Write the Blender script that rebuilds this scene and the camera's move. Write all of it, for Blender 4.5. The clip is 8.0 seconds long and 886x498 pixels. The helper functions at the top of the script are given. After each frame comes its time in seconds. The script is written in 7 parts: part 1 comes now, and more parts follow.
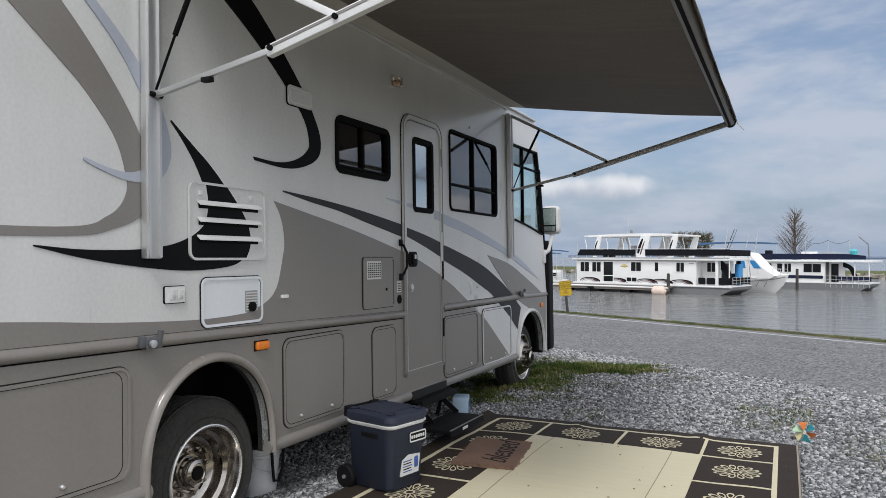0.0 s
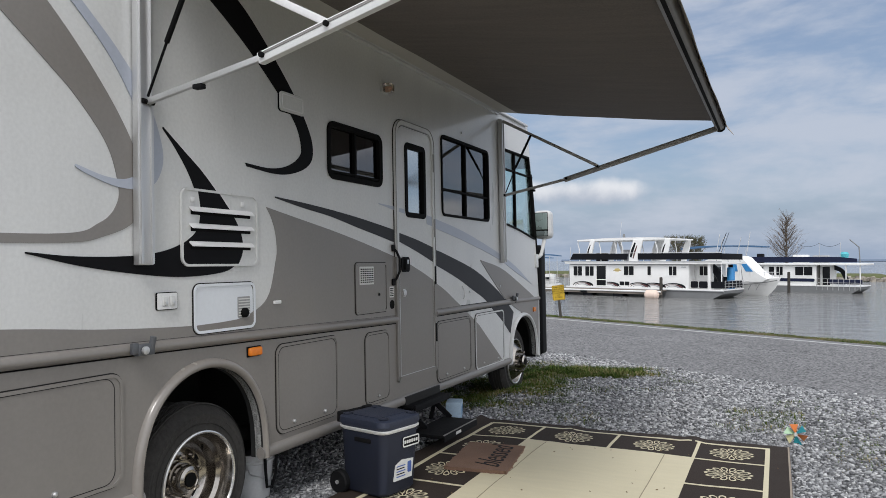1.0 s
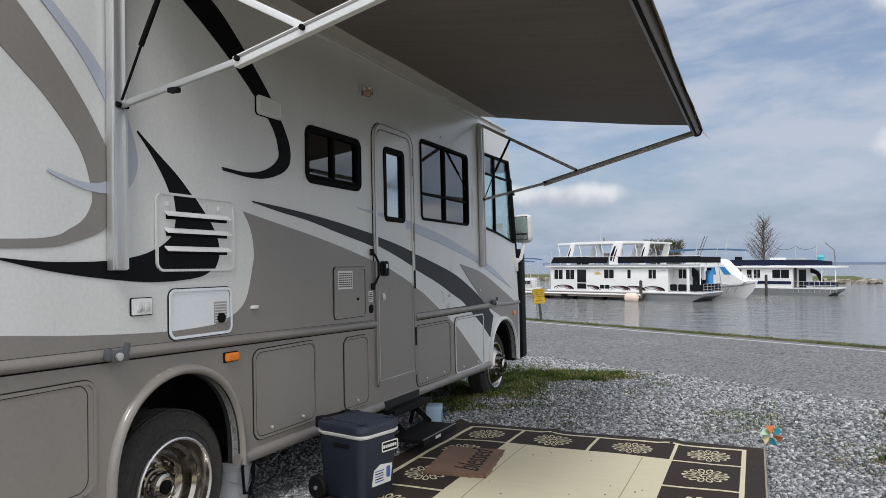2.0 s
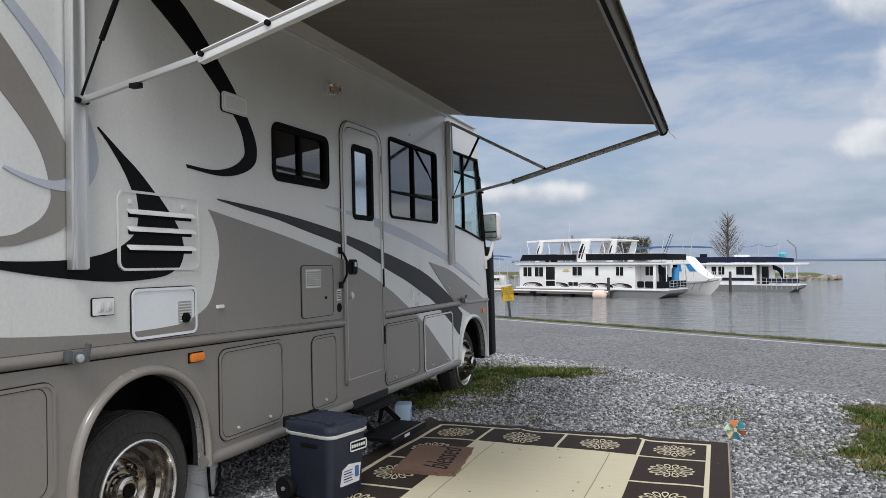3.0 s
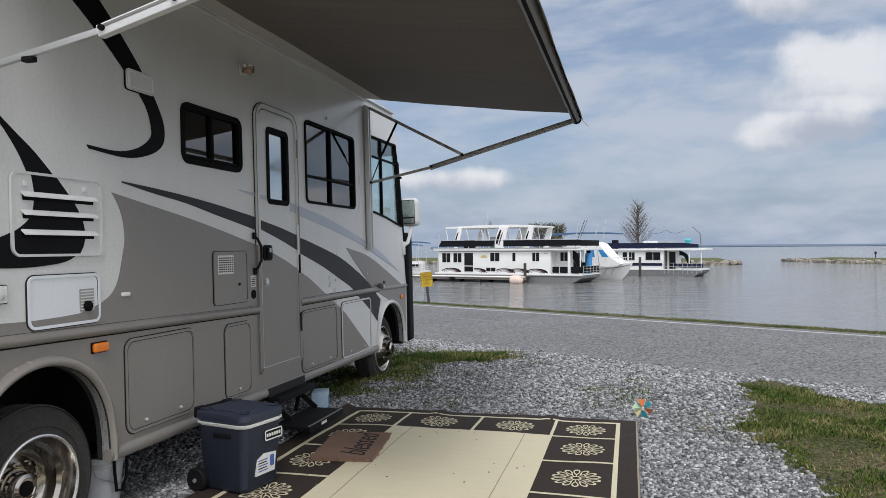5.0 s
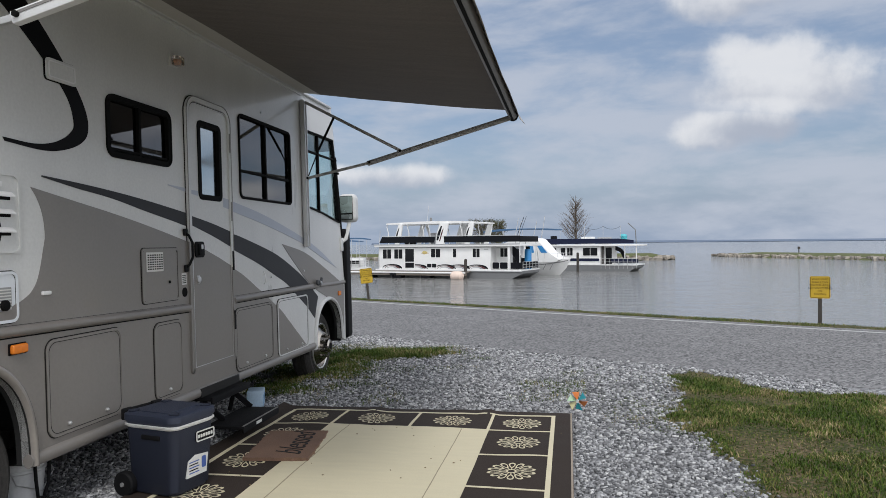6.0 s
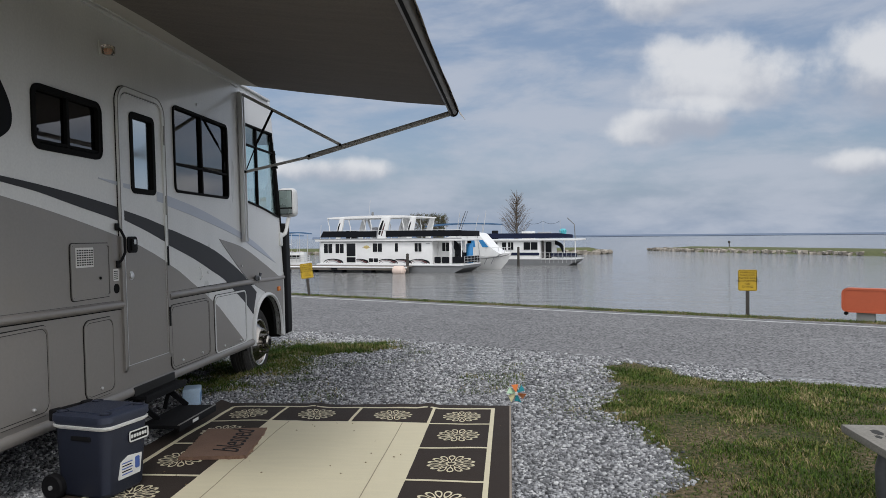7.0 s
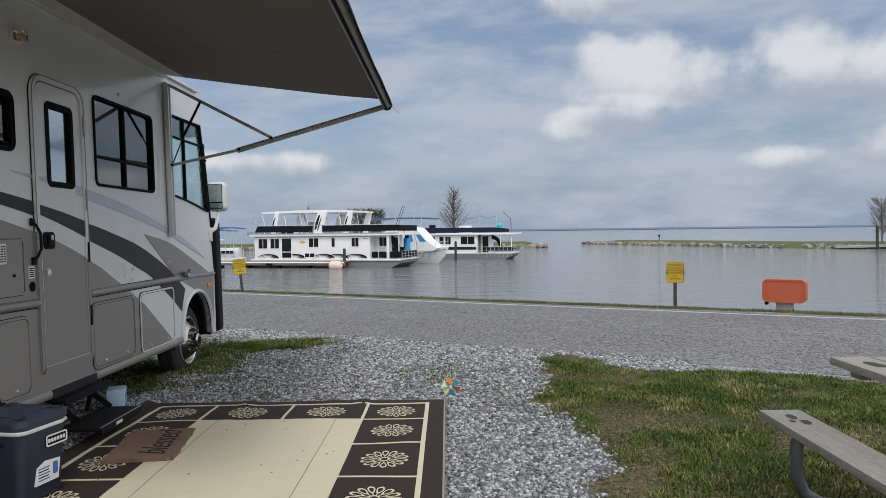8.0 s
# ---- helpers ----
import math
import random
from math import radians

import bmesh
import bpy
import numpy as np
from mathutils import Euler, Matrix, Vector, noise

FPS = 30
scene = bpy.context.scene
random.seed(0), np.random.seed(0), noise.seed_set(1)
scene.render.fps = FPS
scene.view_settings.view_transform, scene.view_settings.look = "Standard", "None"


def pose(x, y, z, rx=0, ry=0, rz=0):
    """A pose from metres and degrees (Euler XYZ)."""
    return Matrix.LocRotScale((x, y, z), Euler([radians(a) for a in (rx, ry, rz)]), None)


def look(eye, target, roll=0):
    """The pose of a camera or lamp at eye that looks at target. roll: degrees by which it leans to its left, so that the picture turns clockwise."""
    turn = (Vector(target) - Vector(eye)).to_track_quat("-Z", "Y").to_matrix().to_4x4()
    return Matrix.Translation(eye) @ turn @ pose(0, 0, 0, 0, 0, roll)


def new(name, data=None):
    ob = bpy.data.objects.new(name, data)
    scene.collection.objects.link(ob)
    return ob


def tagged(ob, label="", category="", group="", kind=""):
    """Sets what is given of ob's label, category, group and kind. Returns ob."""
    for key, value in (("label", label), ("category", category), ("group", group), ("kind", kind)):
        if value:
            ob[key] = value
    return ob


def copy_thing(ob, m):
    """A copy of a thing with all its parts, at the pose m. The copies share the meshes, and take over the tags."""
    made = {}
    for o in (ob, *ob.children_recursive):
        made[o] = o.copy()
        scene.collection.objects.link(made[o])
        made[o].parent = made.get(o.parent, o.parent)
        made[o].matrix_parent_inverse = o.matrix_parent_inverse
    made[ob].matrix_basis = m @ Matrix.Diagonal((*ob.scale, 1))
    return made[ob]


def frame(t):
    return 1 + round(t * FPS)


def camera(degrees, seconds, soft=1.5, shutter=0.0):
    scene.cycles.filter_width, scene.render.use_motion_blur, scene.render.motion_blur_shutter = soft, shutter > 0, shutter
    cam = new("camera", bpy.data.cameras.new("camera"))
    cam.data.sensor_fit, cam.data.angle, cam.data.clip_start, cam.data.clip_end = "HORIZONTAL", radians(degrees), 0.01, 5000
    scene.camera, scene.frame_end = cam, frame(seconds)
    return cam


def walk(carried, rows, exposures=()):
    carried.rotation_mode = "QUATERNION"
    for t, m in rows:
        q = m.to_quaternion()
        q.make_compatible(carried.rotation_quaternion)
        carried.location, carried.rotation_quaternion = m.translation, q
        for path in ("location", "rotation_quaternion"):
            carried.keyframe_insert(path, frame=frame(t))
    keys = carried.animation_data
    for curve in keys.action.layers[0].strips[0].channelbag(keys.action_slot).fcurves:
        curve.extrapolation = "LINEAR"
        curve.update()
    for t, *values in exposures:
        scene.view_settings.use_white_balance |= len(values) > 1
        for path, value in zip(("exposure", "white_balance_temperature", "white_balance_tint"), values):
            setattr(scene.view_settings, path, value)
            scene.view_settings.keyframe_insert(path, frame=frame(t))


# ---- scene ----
cam = camera(63.4, 8.0, soft=0.65)
PATH = [
    (0, (2.577, -0.019, 1.39), (1.716, 1.786, 1.409), 0.3),
    (0.5, (2.585, -0.026, 1.389), (1.727, 1.781, 1.415), 0.1),
    (1, (2.59, -0.031, 1.39), (1.746, 1.782, 1.423), 0.0),
    (1.5, (2.603, -0.03, 1.39), (1.778, 1.791, 1.431), -0.1),
    (3, (2.607, -0.012, 1.395), (1.889, 1.854, 1.432), -0.3),
    (3.5, (2.608, -0.014, 1.391), (1.93, 1.868, 1.422), -0.4),
    (4, (2.609, -0.012, 1.39), (1.971, 1.884, 1.41), -0.4),
    (5.5, (2.626, 0.006, 1.391), (2.203, 1.961, 1.379), -0.4),
    (6, (2.644, 0.009, 1.39), (2.3, 1.979, 1.375), -0.5),
    (6.5, (2.654, 0.007, 1.385), (2.386, 1.989, 1.365), -0.6),
    (7, (2.659, -0.008, 1.394), (2.475, 1.983, 1.362), -0.5),
    (7.5, (2.681, -0.003, 1.385), (2.582, 1.994, 1.347), -0.6),
    (8, (2.691, 0.007, 1.392), (2.68, 2.006, 1.343), -0.7),
]
walk(cam, [(t, look(eye, aim, lean)) for t, eye, aim, lean in PATH], [(0.0, 0.05), (5.5, 0.02), (7.0, -0.15), (8.0, -0.1)])
# ---- light ----
W_LEVEL = -2.0
SUN_ELEV, SUN_ROT = 52.0, 160.0
world = bpy.data.worlds.new("sky")
scene.world = world
world.use_nodes = True
nt = world.node_tree
nt.nodes.clear()


def wn(kind, **kw):
    n = nt.nodes.new(kind)
    for k, v in kw.items():
        n.inputs[k].default_value = v
    return n


def wmath(op, a, b=None, clamp=False):
    n = nt.nodes.new("ShaderNodeMath")
    n.operation, n.use_clamp = op, clamp
    for i, s in enumerate((a, b)):
        if s is None:
            continue
        if isinstance(s, (int, float)):
            n.inputs[i].default_value = s
        else:
            nt.links.new(s, n.inputs[i])
    return n.outputs[0]


def wramp(src, lo, hi):
    n = nt.nodes.new("ShaderNodeMapRange")
    n.interpolation_type = "SMOOTHSTEP"
    n.inputs["From Min"].default_value, n.inputs["From Max"].default_value = lo, hi
    nt.links.new(src, n.inputs["Value"])
    return n.outputs[0]


def wmix(fac, a, b):
    n = nt.nodes.new("ShaderNodeMix")
    n.data_type = "RGBA"
    if isinstance(fac, float):
        n.inputs["Factor"].default_value = fac
    else:
        nt.links.new(fac, n.inputs["Factor"])
    for name, s in (("A", a), ("B", b)):
        sock = [i for i in n.inputs if i.name == name and i.type == "RGBA"][0]
        if isinstance(s, tuple):
            sock.default_value = (*s, 1)
        else:
            nt.links.new(s, sock)
    return [o for o in n.outputs if o.type == "RGBA"][0]


sky = nt.nodes.new("ShaderNodeTexSky")
sky.sky_type, sky.sun_disc = "NISHITA", False
sky.sun_elevation, sky.sun_rotation = radians(SUN_ELEV), radians(SUN_ROT)
sky.dust_density, sky.air_density = 2.0, 1.0
tc = nt.nodes.new("ShaderNodeTexCoord")
sep = nt.nodes.new("ShaderNodeSeparateXYZ")
nt.links.new(tc.outputs["Generated"], sep.inputs[0])
up = sep.outputs["Z"]
# broken cloud deck, flattened towards the horizon
flat = nt.nodes.new("ShaderNodeMapping")
flat.inputs["Scale"].default_value = (1.0, 1.0, 3.2)
nt.links.new(tc.outputs["Generated"], flat.inputs["Vector"])
deck = wn("ShaderNodeTexNoise", Scale=4.2, Detail=8.0, Roughness=0.58, Distortion=0.25)
nt.links.new(flat.outputs[0], deck.inputs["Vector"])
wisps = wn("ShaderNodeTexNoise", Scale=13.0, Detail=6.0, Roughness=0.6)
nt.links.new(flat.outputs[0], wisps.inputs["Vector"])
deck_mask = wramp(wmath("ADD", deck.outputs[0], wmath("MULTIPLY", wisps.outputs[0], 0.25)), 0.48, 0.78)
# a few heaped clouds
billow = wn("ShaderNodeTexNoise", Scale=11.0, Detail=9.0, Roughness=0.55)
nt.links.new(tc.outputs["Generated"], billow.inputs["Vector"])
heap = None
shade_v = None
CUMULUS = [(15.8, 11.6, 5.6, 3.2), (12.5, 8.2, 5.0, 1.5), (26.3, 10.9, 4.8, 3.3), (32.8, 10.6, 5.6, 3.4), (12.0, 17.6, 5.0, 1.6),
           (54.0, 14.0, 7.0, 3.0), (25.2, 4.9, 3.4, 1.0), (31.5, 5.6, 3.4, 1.4), (-14.0, 5.4, 6.0, 1.1), (-58.0, 16.0, 8.0, 3.5), (80.0, 20.0, 9.0, 4.0)]
for az, el, half_w, half_h in CUMULUS:
    c = Vector((math.sin(radians(az)) * math.cos(radians(el)), math.cos(radians(az)) * math.cos(radians(el)), math.sin(radians(el))))
    side = Vector((math.cos(radians(az)), -math.sin(radians(az)), 0))
    top = side.cross(c)
    parts_d = []
    for axis, half in ((side, half_w), (top, half_h)):
        d = nt.nodes.new("ShaderNodeVectorMath")
        d.operation = "DOT_PRODUCT"
        nt.links.new(tc.outputs["Generated"], d.inputs[0])
        d.inputs[1].default_value = axis
        parts_d.append(wmath("DIVIDE", wmath("SUBTRACT", d.outputs["Value"], axis.dot(c)), math.sin(radians(half))))
    front = nt.nodes.new("ShaderNodeVectorMath")
    front.operation = "DOT_PRODUCT"
    nt.links.new(tc.outputs["Generated"], front.inputs[0])
    front.inputs[1].default_value = c
    r = wmath("ADD", wmath("POWER", wmath("ABSOLUTE", parts_d[0]), 2.0), wmath("POWER", wmath("ABSOLUTE", parts_d[1]), 2.0))
    r = wmath("ADD", r, wmath("MULTIPLY", wmath("SUBTRACT", 0.9, front.outputs["Value"], True), 40.0))
    m = wmath("SUBTRACT", 1.0, r)
    lift = wmath("MULTIPLY", parts_d[1], wramp(m, -1.6, 0.2))
    heap = m if heap is None else wmath("MAXIMUM", heap, m)
    shade_v = lift if shade_v is None else wmath("ADD", shade_v, lift)
heap_mask = wramp(wmath("ADD", heap, wmath("MULTIPLY", wmath("SUBTRACT", billow.outputs[0], 0.5), 3.6)), -0.25, 0.95)
lit = wramp(wmath("ADD", shade_v, wmath("MULTIPLY", wmath("SUBTRACT", billow.outputs[0], 0.5), 3.0)), -0.9, 0.5)
haze = wramp(up, 0.12, 0.0)
SKY_GAIN = 1.0
blue = wmix(0.45, sky.outputs[0], (3.3, 4.3, 6.2))
base = wmix(wmath("MULTIPLY", haze, 0.8), blue, (3.3, 4.1, 5.5))
clouded = wmix(wmath("MULTIPLY", deck_mask, 0.8), base, (5.2, 5.65, 6.6))
heap_col = wmix(lit, (4.3, 4.7, 5.6), (7.8, 7.95, 8.3))
full = wmix(wmath("MULTIPLY", heap_mask, 0.9), clouded, heap_col)
# bright veil round the hidden sun, behind the camera
veil = nt.nodes.new("ShaderNodeVectorMath")
veil.operation = "DOT_PRODUCT"
nt.links.new(tc.outputs["Generated"], veil.inputs[0])
veil.inputs[1].default_value = (math.sin(radians(SUN_ROT)) * math.cos(radians(SUN_ELEV)), math.cos(radians(SUN_ROT)) * math.cos(radians(SUN_ELEV)), math.sin(radians(SUN_ELEV)))
full = wmix(wramp(veil.outputs["Value"], -0.25, 0.6), full, (12.6, 12.9, 13.6))
bg = wn("ShaderNodeBackground", Strength=0.1)
nt.links.new(full, bg.inputs["Color"])
wout = nt.nodes.new("ShaderNodeOutputWorld")
nt.links.new(bg.outputs[0], wout.inputs[0])

sun_data = bpy.data.lights.new("sun", "SUN")
sun_data.energy, sun_data.angle, sun_data.color = 1.4, radians(14), (1.0, 0.985, 0.96)
sun = new("sun", sun_data)
az = radians(SUN_ROT)
sun_dir = Vector((math.sin(az) * math.cos(radians(SUN_ELEV)), math.cos(az) * math.cos(radians(SUN_ELEV)), math.sin(radians(SUN_ELEV))))
sun.matrix_world = look(sun_dir * 60, (0, 0, 0))


# ---- materials ----
def material(name, color, rough=0.5, metal=0.0, spots=0.12, grain=60.0, bump=0.0, bump_scale=120.0, vary=0.0, coat=0.0, spec=0.5,
             streak=None, island=False):
    """Principled paint with stains at a large scale and grain at a small one."""
    m = bpy.data.materials.new(name)
    m.use_nodes = True
    t = m.node_tree
    p = t.nodes["Principled BSDF"]
    p.inputs["Metallic"].default_value = metal
    p.inputs["Roughness"].default_value = rough
    p.inputs["Specular IOR Level"].default_value = spec
    p.inputs["Coat Weight"].default_value = coat
    co = t.nodes.new("ShaderNodeTexCoord")
    big = t.nodes.new("ShaderNodeTexNoise")
    big.inputs["Scale"].default_value, big.inputs["Detail"].default_value = 2.3, 5
    vec = co.outputs["Object"]
    if streak:
        mp = t.nodes.new("ShaderNodeMapping")
        mp.inputs["Scale"].default_value = streak
        t.links.new(vec, mp.inputs[0])
        t.links.new(mp.outputs[0], big.inputs["Vector"])
    else:
        t.links.new(vec, big.inputs["Vector"])
    fine = t.nodes.new("ShaderNodeTexNoise")
    fine.inputs["Scale"].default_value, fine.inputs["Detail"].default_value = grain, 4
    t.links.new(vec, fine.inputs["Vector"])
    both = t.nodes.new("ShaderNodeMath")
    both.operation = "ADD"
    t.links.new(big.outputs[0], both.inputs[0])
    t.links.new(fine.outputs[0], both.inputs[1])
    last = both.outputs[0]
    if vary:
        src = t.nodes.new("ShaderNodeNewGeometry" if island else "ShaderNodeObjectInfo")
        mul = t.nodes.new("ShaderNodeMath")
        mul.operation = "MULTIPLY_ADD"
        t.links.new(src.outputs["Random Per Island" if island else "Random"], mul.inputs[0])
        mul.inputs[1].default_value = vary / max(spots, 0.01)
        t.links.new(last, mul.inputs[2])
        last = mul.outputs[0]
    rm = t.nodes.new("ShaderNodeMapRange")
    rm.inputs["From Min"].default_value, rm.inputs["From Max"].default_value = 0.6, 1.4 + (vary / max(spots, 0.01) if vary else 0)
    rm.inputs["To Min"].default_value = 1 - spots - vary
    rm.inputs["To Max"].default_value = 1 + spots + vary
    t.links.new(last, rm.inputs["Value"])
    mx = t.nodes.new("ShaderNodeVectorMath")
    mx.operation = "SCALE"
    mx.inputs[0].default_value = color
    t.links.new(rm.outputs[0], mx.inputs["Scale"])
    t.links.new(mx.outputs[0], p.inputs["Base Color"])
    rr = t.nodes.new("ShaderNodeMapRange")
    rr.inputs["To Min"].default_value, rr.inputs["To Max"].default_value = max(rough - 0.06, 0.02), min(rough + 0.1, 1)
    t.links.new(big.outputs[0], rr.inputs["Value"])
    t.links.new(rr.outputs[0], p.inputs["Roughness"])
    if bump:
        bn = t.nodes.new("ShaderNodeTexNoise")
        bn.inputs["Scale"].default_value, bn.inputs["Detail"].default_value = bump_scale, 3
        t.links.new(vec, bn.inputs["Vector"])
        b = t.nodes.new("ShaderNodeBump")
        b.inputs["Strength"].default_value, b.inputs["Distance"].default_value = bump, 0.01
        t.links.new(bn.outputs[0], b.inputs["Height"])
        t.links.new(b.outputs[0], p.inputs["Normal"])
    return m


def glass(name, tint, rough=0.02, spec=0.5):
    m = bpy.data.materials.new(name)
    m.use_nodes = True
    p = m.node_tree.nodes["Principled BSDF"]
    p.inputs["Base Color"].default_value = (*tint, 1)
    p.inputs["Transmission Weight"].default_value = 1.0
    p.inputs["Roughness"].default_value = rough
    p.inputs["IOR"].default_value = 1.5
    p.inputs["Specular IOR Level"].default_value = spec
    return m


WHITE = material("white_gelcoat", (0.62, 0.622, 0.612), 0.28, spots=0.09, streak=(1, 1.6, 0.35), coat=0.3)
HATCH_WHITE = material("hatch_white_paint", (0.70, 0.73, 0.77), 0.3, spots=0.04)
JOINT = material("shadowed_joint", (0.018, 0.017, 0.016), 0.7, spec=0.2)
TAUPE = material("taupe_paint", (0.212, 0.197, 0.182), 0.36, spots=0.07, streak=(1, 1.2, 0.3), coat=0.15)
CHAR = material("charcoal_paint", (0.03, 0.03, 0.033), 0.45, spots=0.08, spec=0.2)
INK = material("black_paint", (0.006, 0.006, 0.007), 0.5, spots=0.1, spec=0.1)
BLUEGREY = material("blue_grey_paint", (0.40, 0.43, 0.50), 0.3, spots=0.06, coat=0.2)
ALU = material("brushed_aluminium", (0.62, 0.62, 0.62), 0.38, 0.75, spots=0.08, grain=200)
ALU_WHITE = material("white_coated_aluminium", (0.74, 0.74, 0.74), 0.4, spots=0.06)
ALU_SHADED = material("shaded_arm_aluminium", (0.42, 0.41, 0.395), 0.45, 0.3, spots=0.1)
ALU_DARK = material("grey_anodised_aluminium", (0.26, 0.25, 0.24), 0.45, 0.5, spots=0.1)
RUBBER = material("tyre_rubber", (0.03, 0.028, 0.026), 0.85, spots=0.45, grain=40, bump=0.6, bump_scale=60)
GASKET = material("black_gasket", (0.005, 0.005, 0.005), 0.7, spec=0.1)
BLACK_PLASTIC = material("black_plastic", (0.006, 0.006, 0.007), 0.7, spots=0.2, bump=0.15, bump_scale=200, spec=0.2)
BRIGHT = material("bright_rim_lip", (0.72, 0.71, 0.69), 0.25, 0.85, spots=0.06)
STEEL = material("polished_steel", (0.38, 0.355, 0.325), 0.14, 1.0, spots=0.2)
VINYL_DARK = material("awning_fabric", (0.15, 0.13, 0.118), 0.75, spots=0.25, streak=(0.7, 7, 1), grain=90, bump=0.25, bump_scale=30)
BAND_PALE = material("awning_pale_band", (0.52, 0.50, 0.46), 0.6, spots=0.06)
VALANCE = material("valance_fabric", (0.40, 0.37, 0.345), 0.8, spots=0.12)
# near-black underside; also colours in the shade of the interior and step opening
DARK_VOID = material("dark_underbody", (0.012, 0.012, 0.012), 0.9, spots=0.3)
LINING = material("cab_lining", (0.3, 0.29, 0.27), 0.8)
TINT = glass("tinted_glass", (0.10, 0.10, 0.11))
TINT.node_tree.nodes["Principled BSDF"].inputs["IOR"].default_value = 2.0
CABGLASS = glass("green_cab_glass", (0.70, 0.86, 0.85))
AMBER = material("amber_lens", (0.72, 0.20, 0.02), 0.2, spots=0.1)
ORANGE = material("orange_plastic", (0.47, 0.10, 0.042), 0.5, spots=0.12)


# ---- mesh helpers ----
def finish(bm, name, mat, smooth=True):
    bmesh.ops.recalc_face_normals(bm, faces=bm.faces)
    me = bpy.data.meshes.new(name)
    bm.to_mesh(me)
    bm.free()
    me.materials.append(mat)
    if smooth:
        for f in me.polygons:
            f.use_smooth = True
        me.set_sharp_from_angle(angle=radians(35))
    return me


def part(name, bm, mat, parent=None, label="", smooth=True):
    ob = new(name, finish(bm, name, mat, smooth))
    if parent is not None:
        ob.parent = parent
    if label:
        ob["label"] = label
    return ob


def empty(name, at=(0, 0, 0), rz=0.0):
    ob = new(name)
    ob.matrix_world = pose(*at, 0, 0, rz)
    ob.empty_display_size = 0.1
    return ob


def box(x0, y0, z0, x1, y1, z1, bevel=0.0, seg=2, bm=None):
    own = bmesh.new()
    bmesh.ops.create_cube(own, size=1)
    for v in own.verts:
        v.co = Vector((x0 + (v.co.x + 0.5) * (x1 - x0), y0 + (v.co.y + 0.5) * (y1 - y0), z0 + (v.co.z + 0.5) * (z1 - z0)))
    if bevel:
        bmesh.ops.bevel(own, geom=own.edges[:], offset=bevel, segments=seg, affect="EDGES", profile=0.6)
    return merge(bm, own)


def merge(bm, own, m=None):
    if m is not None:
        own.transform(m)
    if bm is None:
        return own
    tmp = bpy.data.meshes.new("tmp")
    own.to_mesh(tmp)
    own.free()
    bm.from_mesh(tmp)
    bpy.data.meshes.remove(tmp)
    return bm


def tube(points, r, sides=10, bm=None, close=False, r2=None):
    """A round bar along a line of points."""
    own = bmesh.new()
    pts = [Vector(p) for p in points]
    n = len(pts)
    rings = []
    prev = None
    for i, p in enumerate(pts):
        if close:
            d = pts[(i + 1) % n] - pts[i - 1]
        else:
            d = pts[min(i + 1, n - 1)] - pts[max(i - 1, 0)]
        d.normalize()
        a = prev if prev is not None else (Vector((0, 0, 1)) if abs(d.z) < 0.9 else Vector((1, 0, 0)))
        s = d.cross(a).normalized()
        u = s.cross(d).normalized()
        prev = u
        rad = r if r2 is None else r + (r2 - r) * i / max(n - 1, 1)
        rings.append([own.verts.new(p + (s * math.cos(2 * math.pi * k / sides) + u * math.sin(2 * math.pi * k / sides)) * rad) for k in range(sides)])
    for i in range(n if close else n - 1):
        a, b = rings[i], rings[(i + 1) % n]
        for k in range(sides):
            own.faces.new((a[k], a[(k + 1) % sides], b[(k + 1) % sides], b[k]))
    if not close:
        own.faces.new(rings[0])
        own.faces.new(rings[-1])
    return merge(bm, own)


def bar(a, b, w, h, bevel=0.0, bm=None, up=(0, 0, 1)):
    """A rectangular bar from a to b, w across and h along up."""
    a, b = Vector(a), Vector(b)
    d = (b - a)
    length = d.length
    d.normalize()
    s = d.cross(Vector(up)).normalized()
    u = s.cross(d)
    m = Matrix((( s.x, d.x, u.x, a.x), (s.y, d.y, u.y, a.y), (s.z, d.z, u.z, a.z), (0, 0, 0, 1)))
    own = box(-w / 2, 0, -h / 2, w / 2, length, h / 2, bevel)
    return merge(bm, own, m)


def lathe(profile, sides=40, axis="x", bm=None, at=(0, 0, 0), caps=True):
    """Turns (radius, height) pairs round an axis."""
    own = bmesh.new()
    rings = []
    for r, h in profile:
        ring = []
        for k in range(sides):
            a = 2 * math.pi * k / sides
            c, s = r * math.cos(a), r * math.sin(a)
            co = {"x": (h, c, s), "y": (c, h, s), "z": (c, s, h)}[axis]
            ring.append(own.verts.new(Vector(co) + Vector(at)))
        rings.append(ring)
    for a, b in zip(rings, rings[1:]):
        for k in range(sides):
            own.faces.new((a[k], a[(k + 1) % sides], b[(k + 1) % sides], b[k]))
    for ring, (r, h) in ((rings[0], profile[0]), (rings[-1], profile[-1])):
        if r > 1e-5 and caps:
            own.faces.new(ring)
    bmesh.ops.remove_doubles(own, verts=own.verts[:], dist=1e-6)
    return merge(bm, own)


def rrect(u0, v0, u1, v1, r=0.03, n=6):
    out = []
    for cu, cv, a0 in ((u1 - r, v1 - r, 0), (u0 + r, v1 - r, 90), (u0 + r, v0 + r, 180), (u1 - r, v0 + r, 270)):
        for k in range(n + 1):
            a = radians(a0 + 90 * k / n)
            out.append((cu + r * math.cos(a), cv + r * math.sin(a)))
    return out


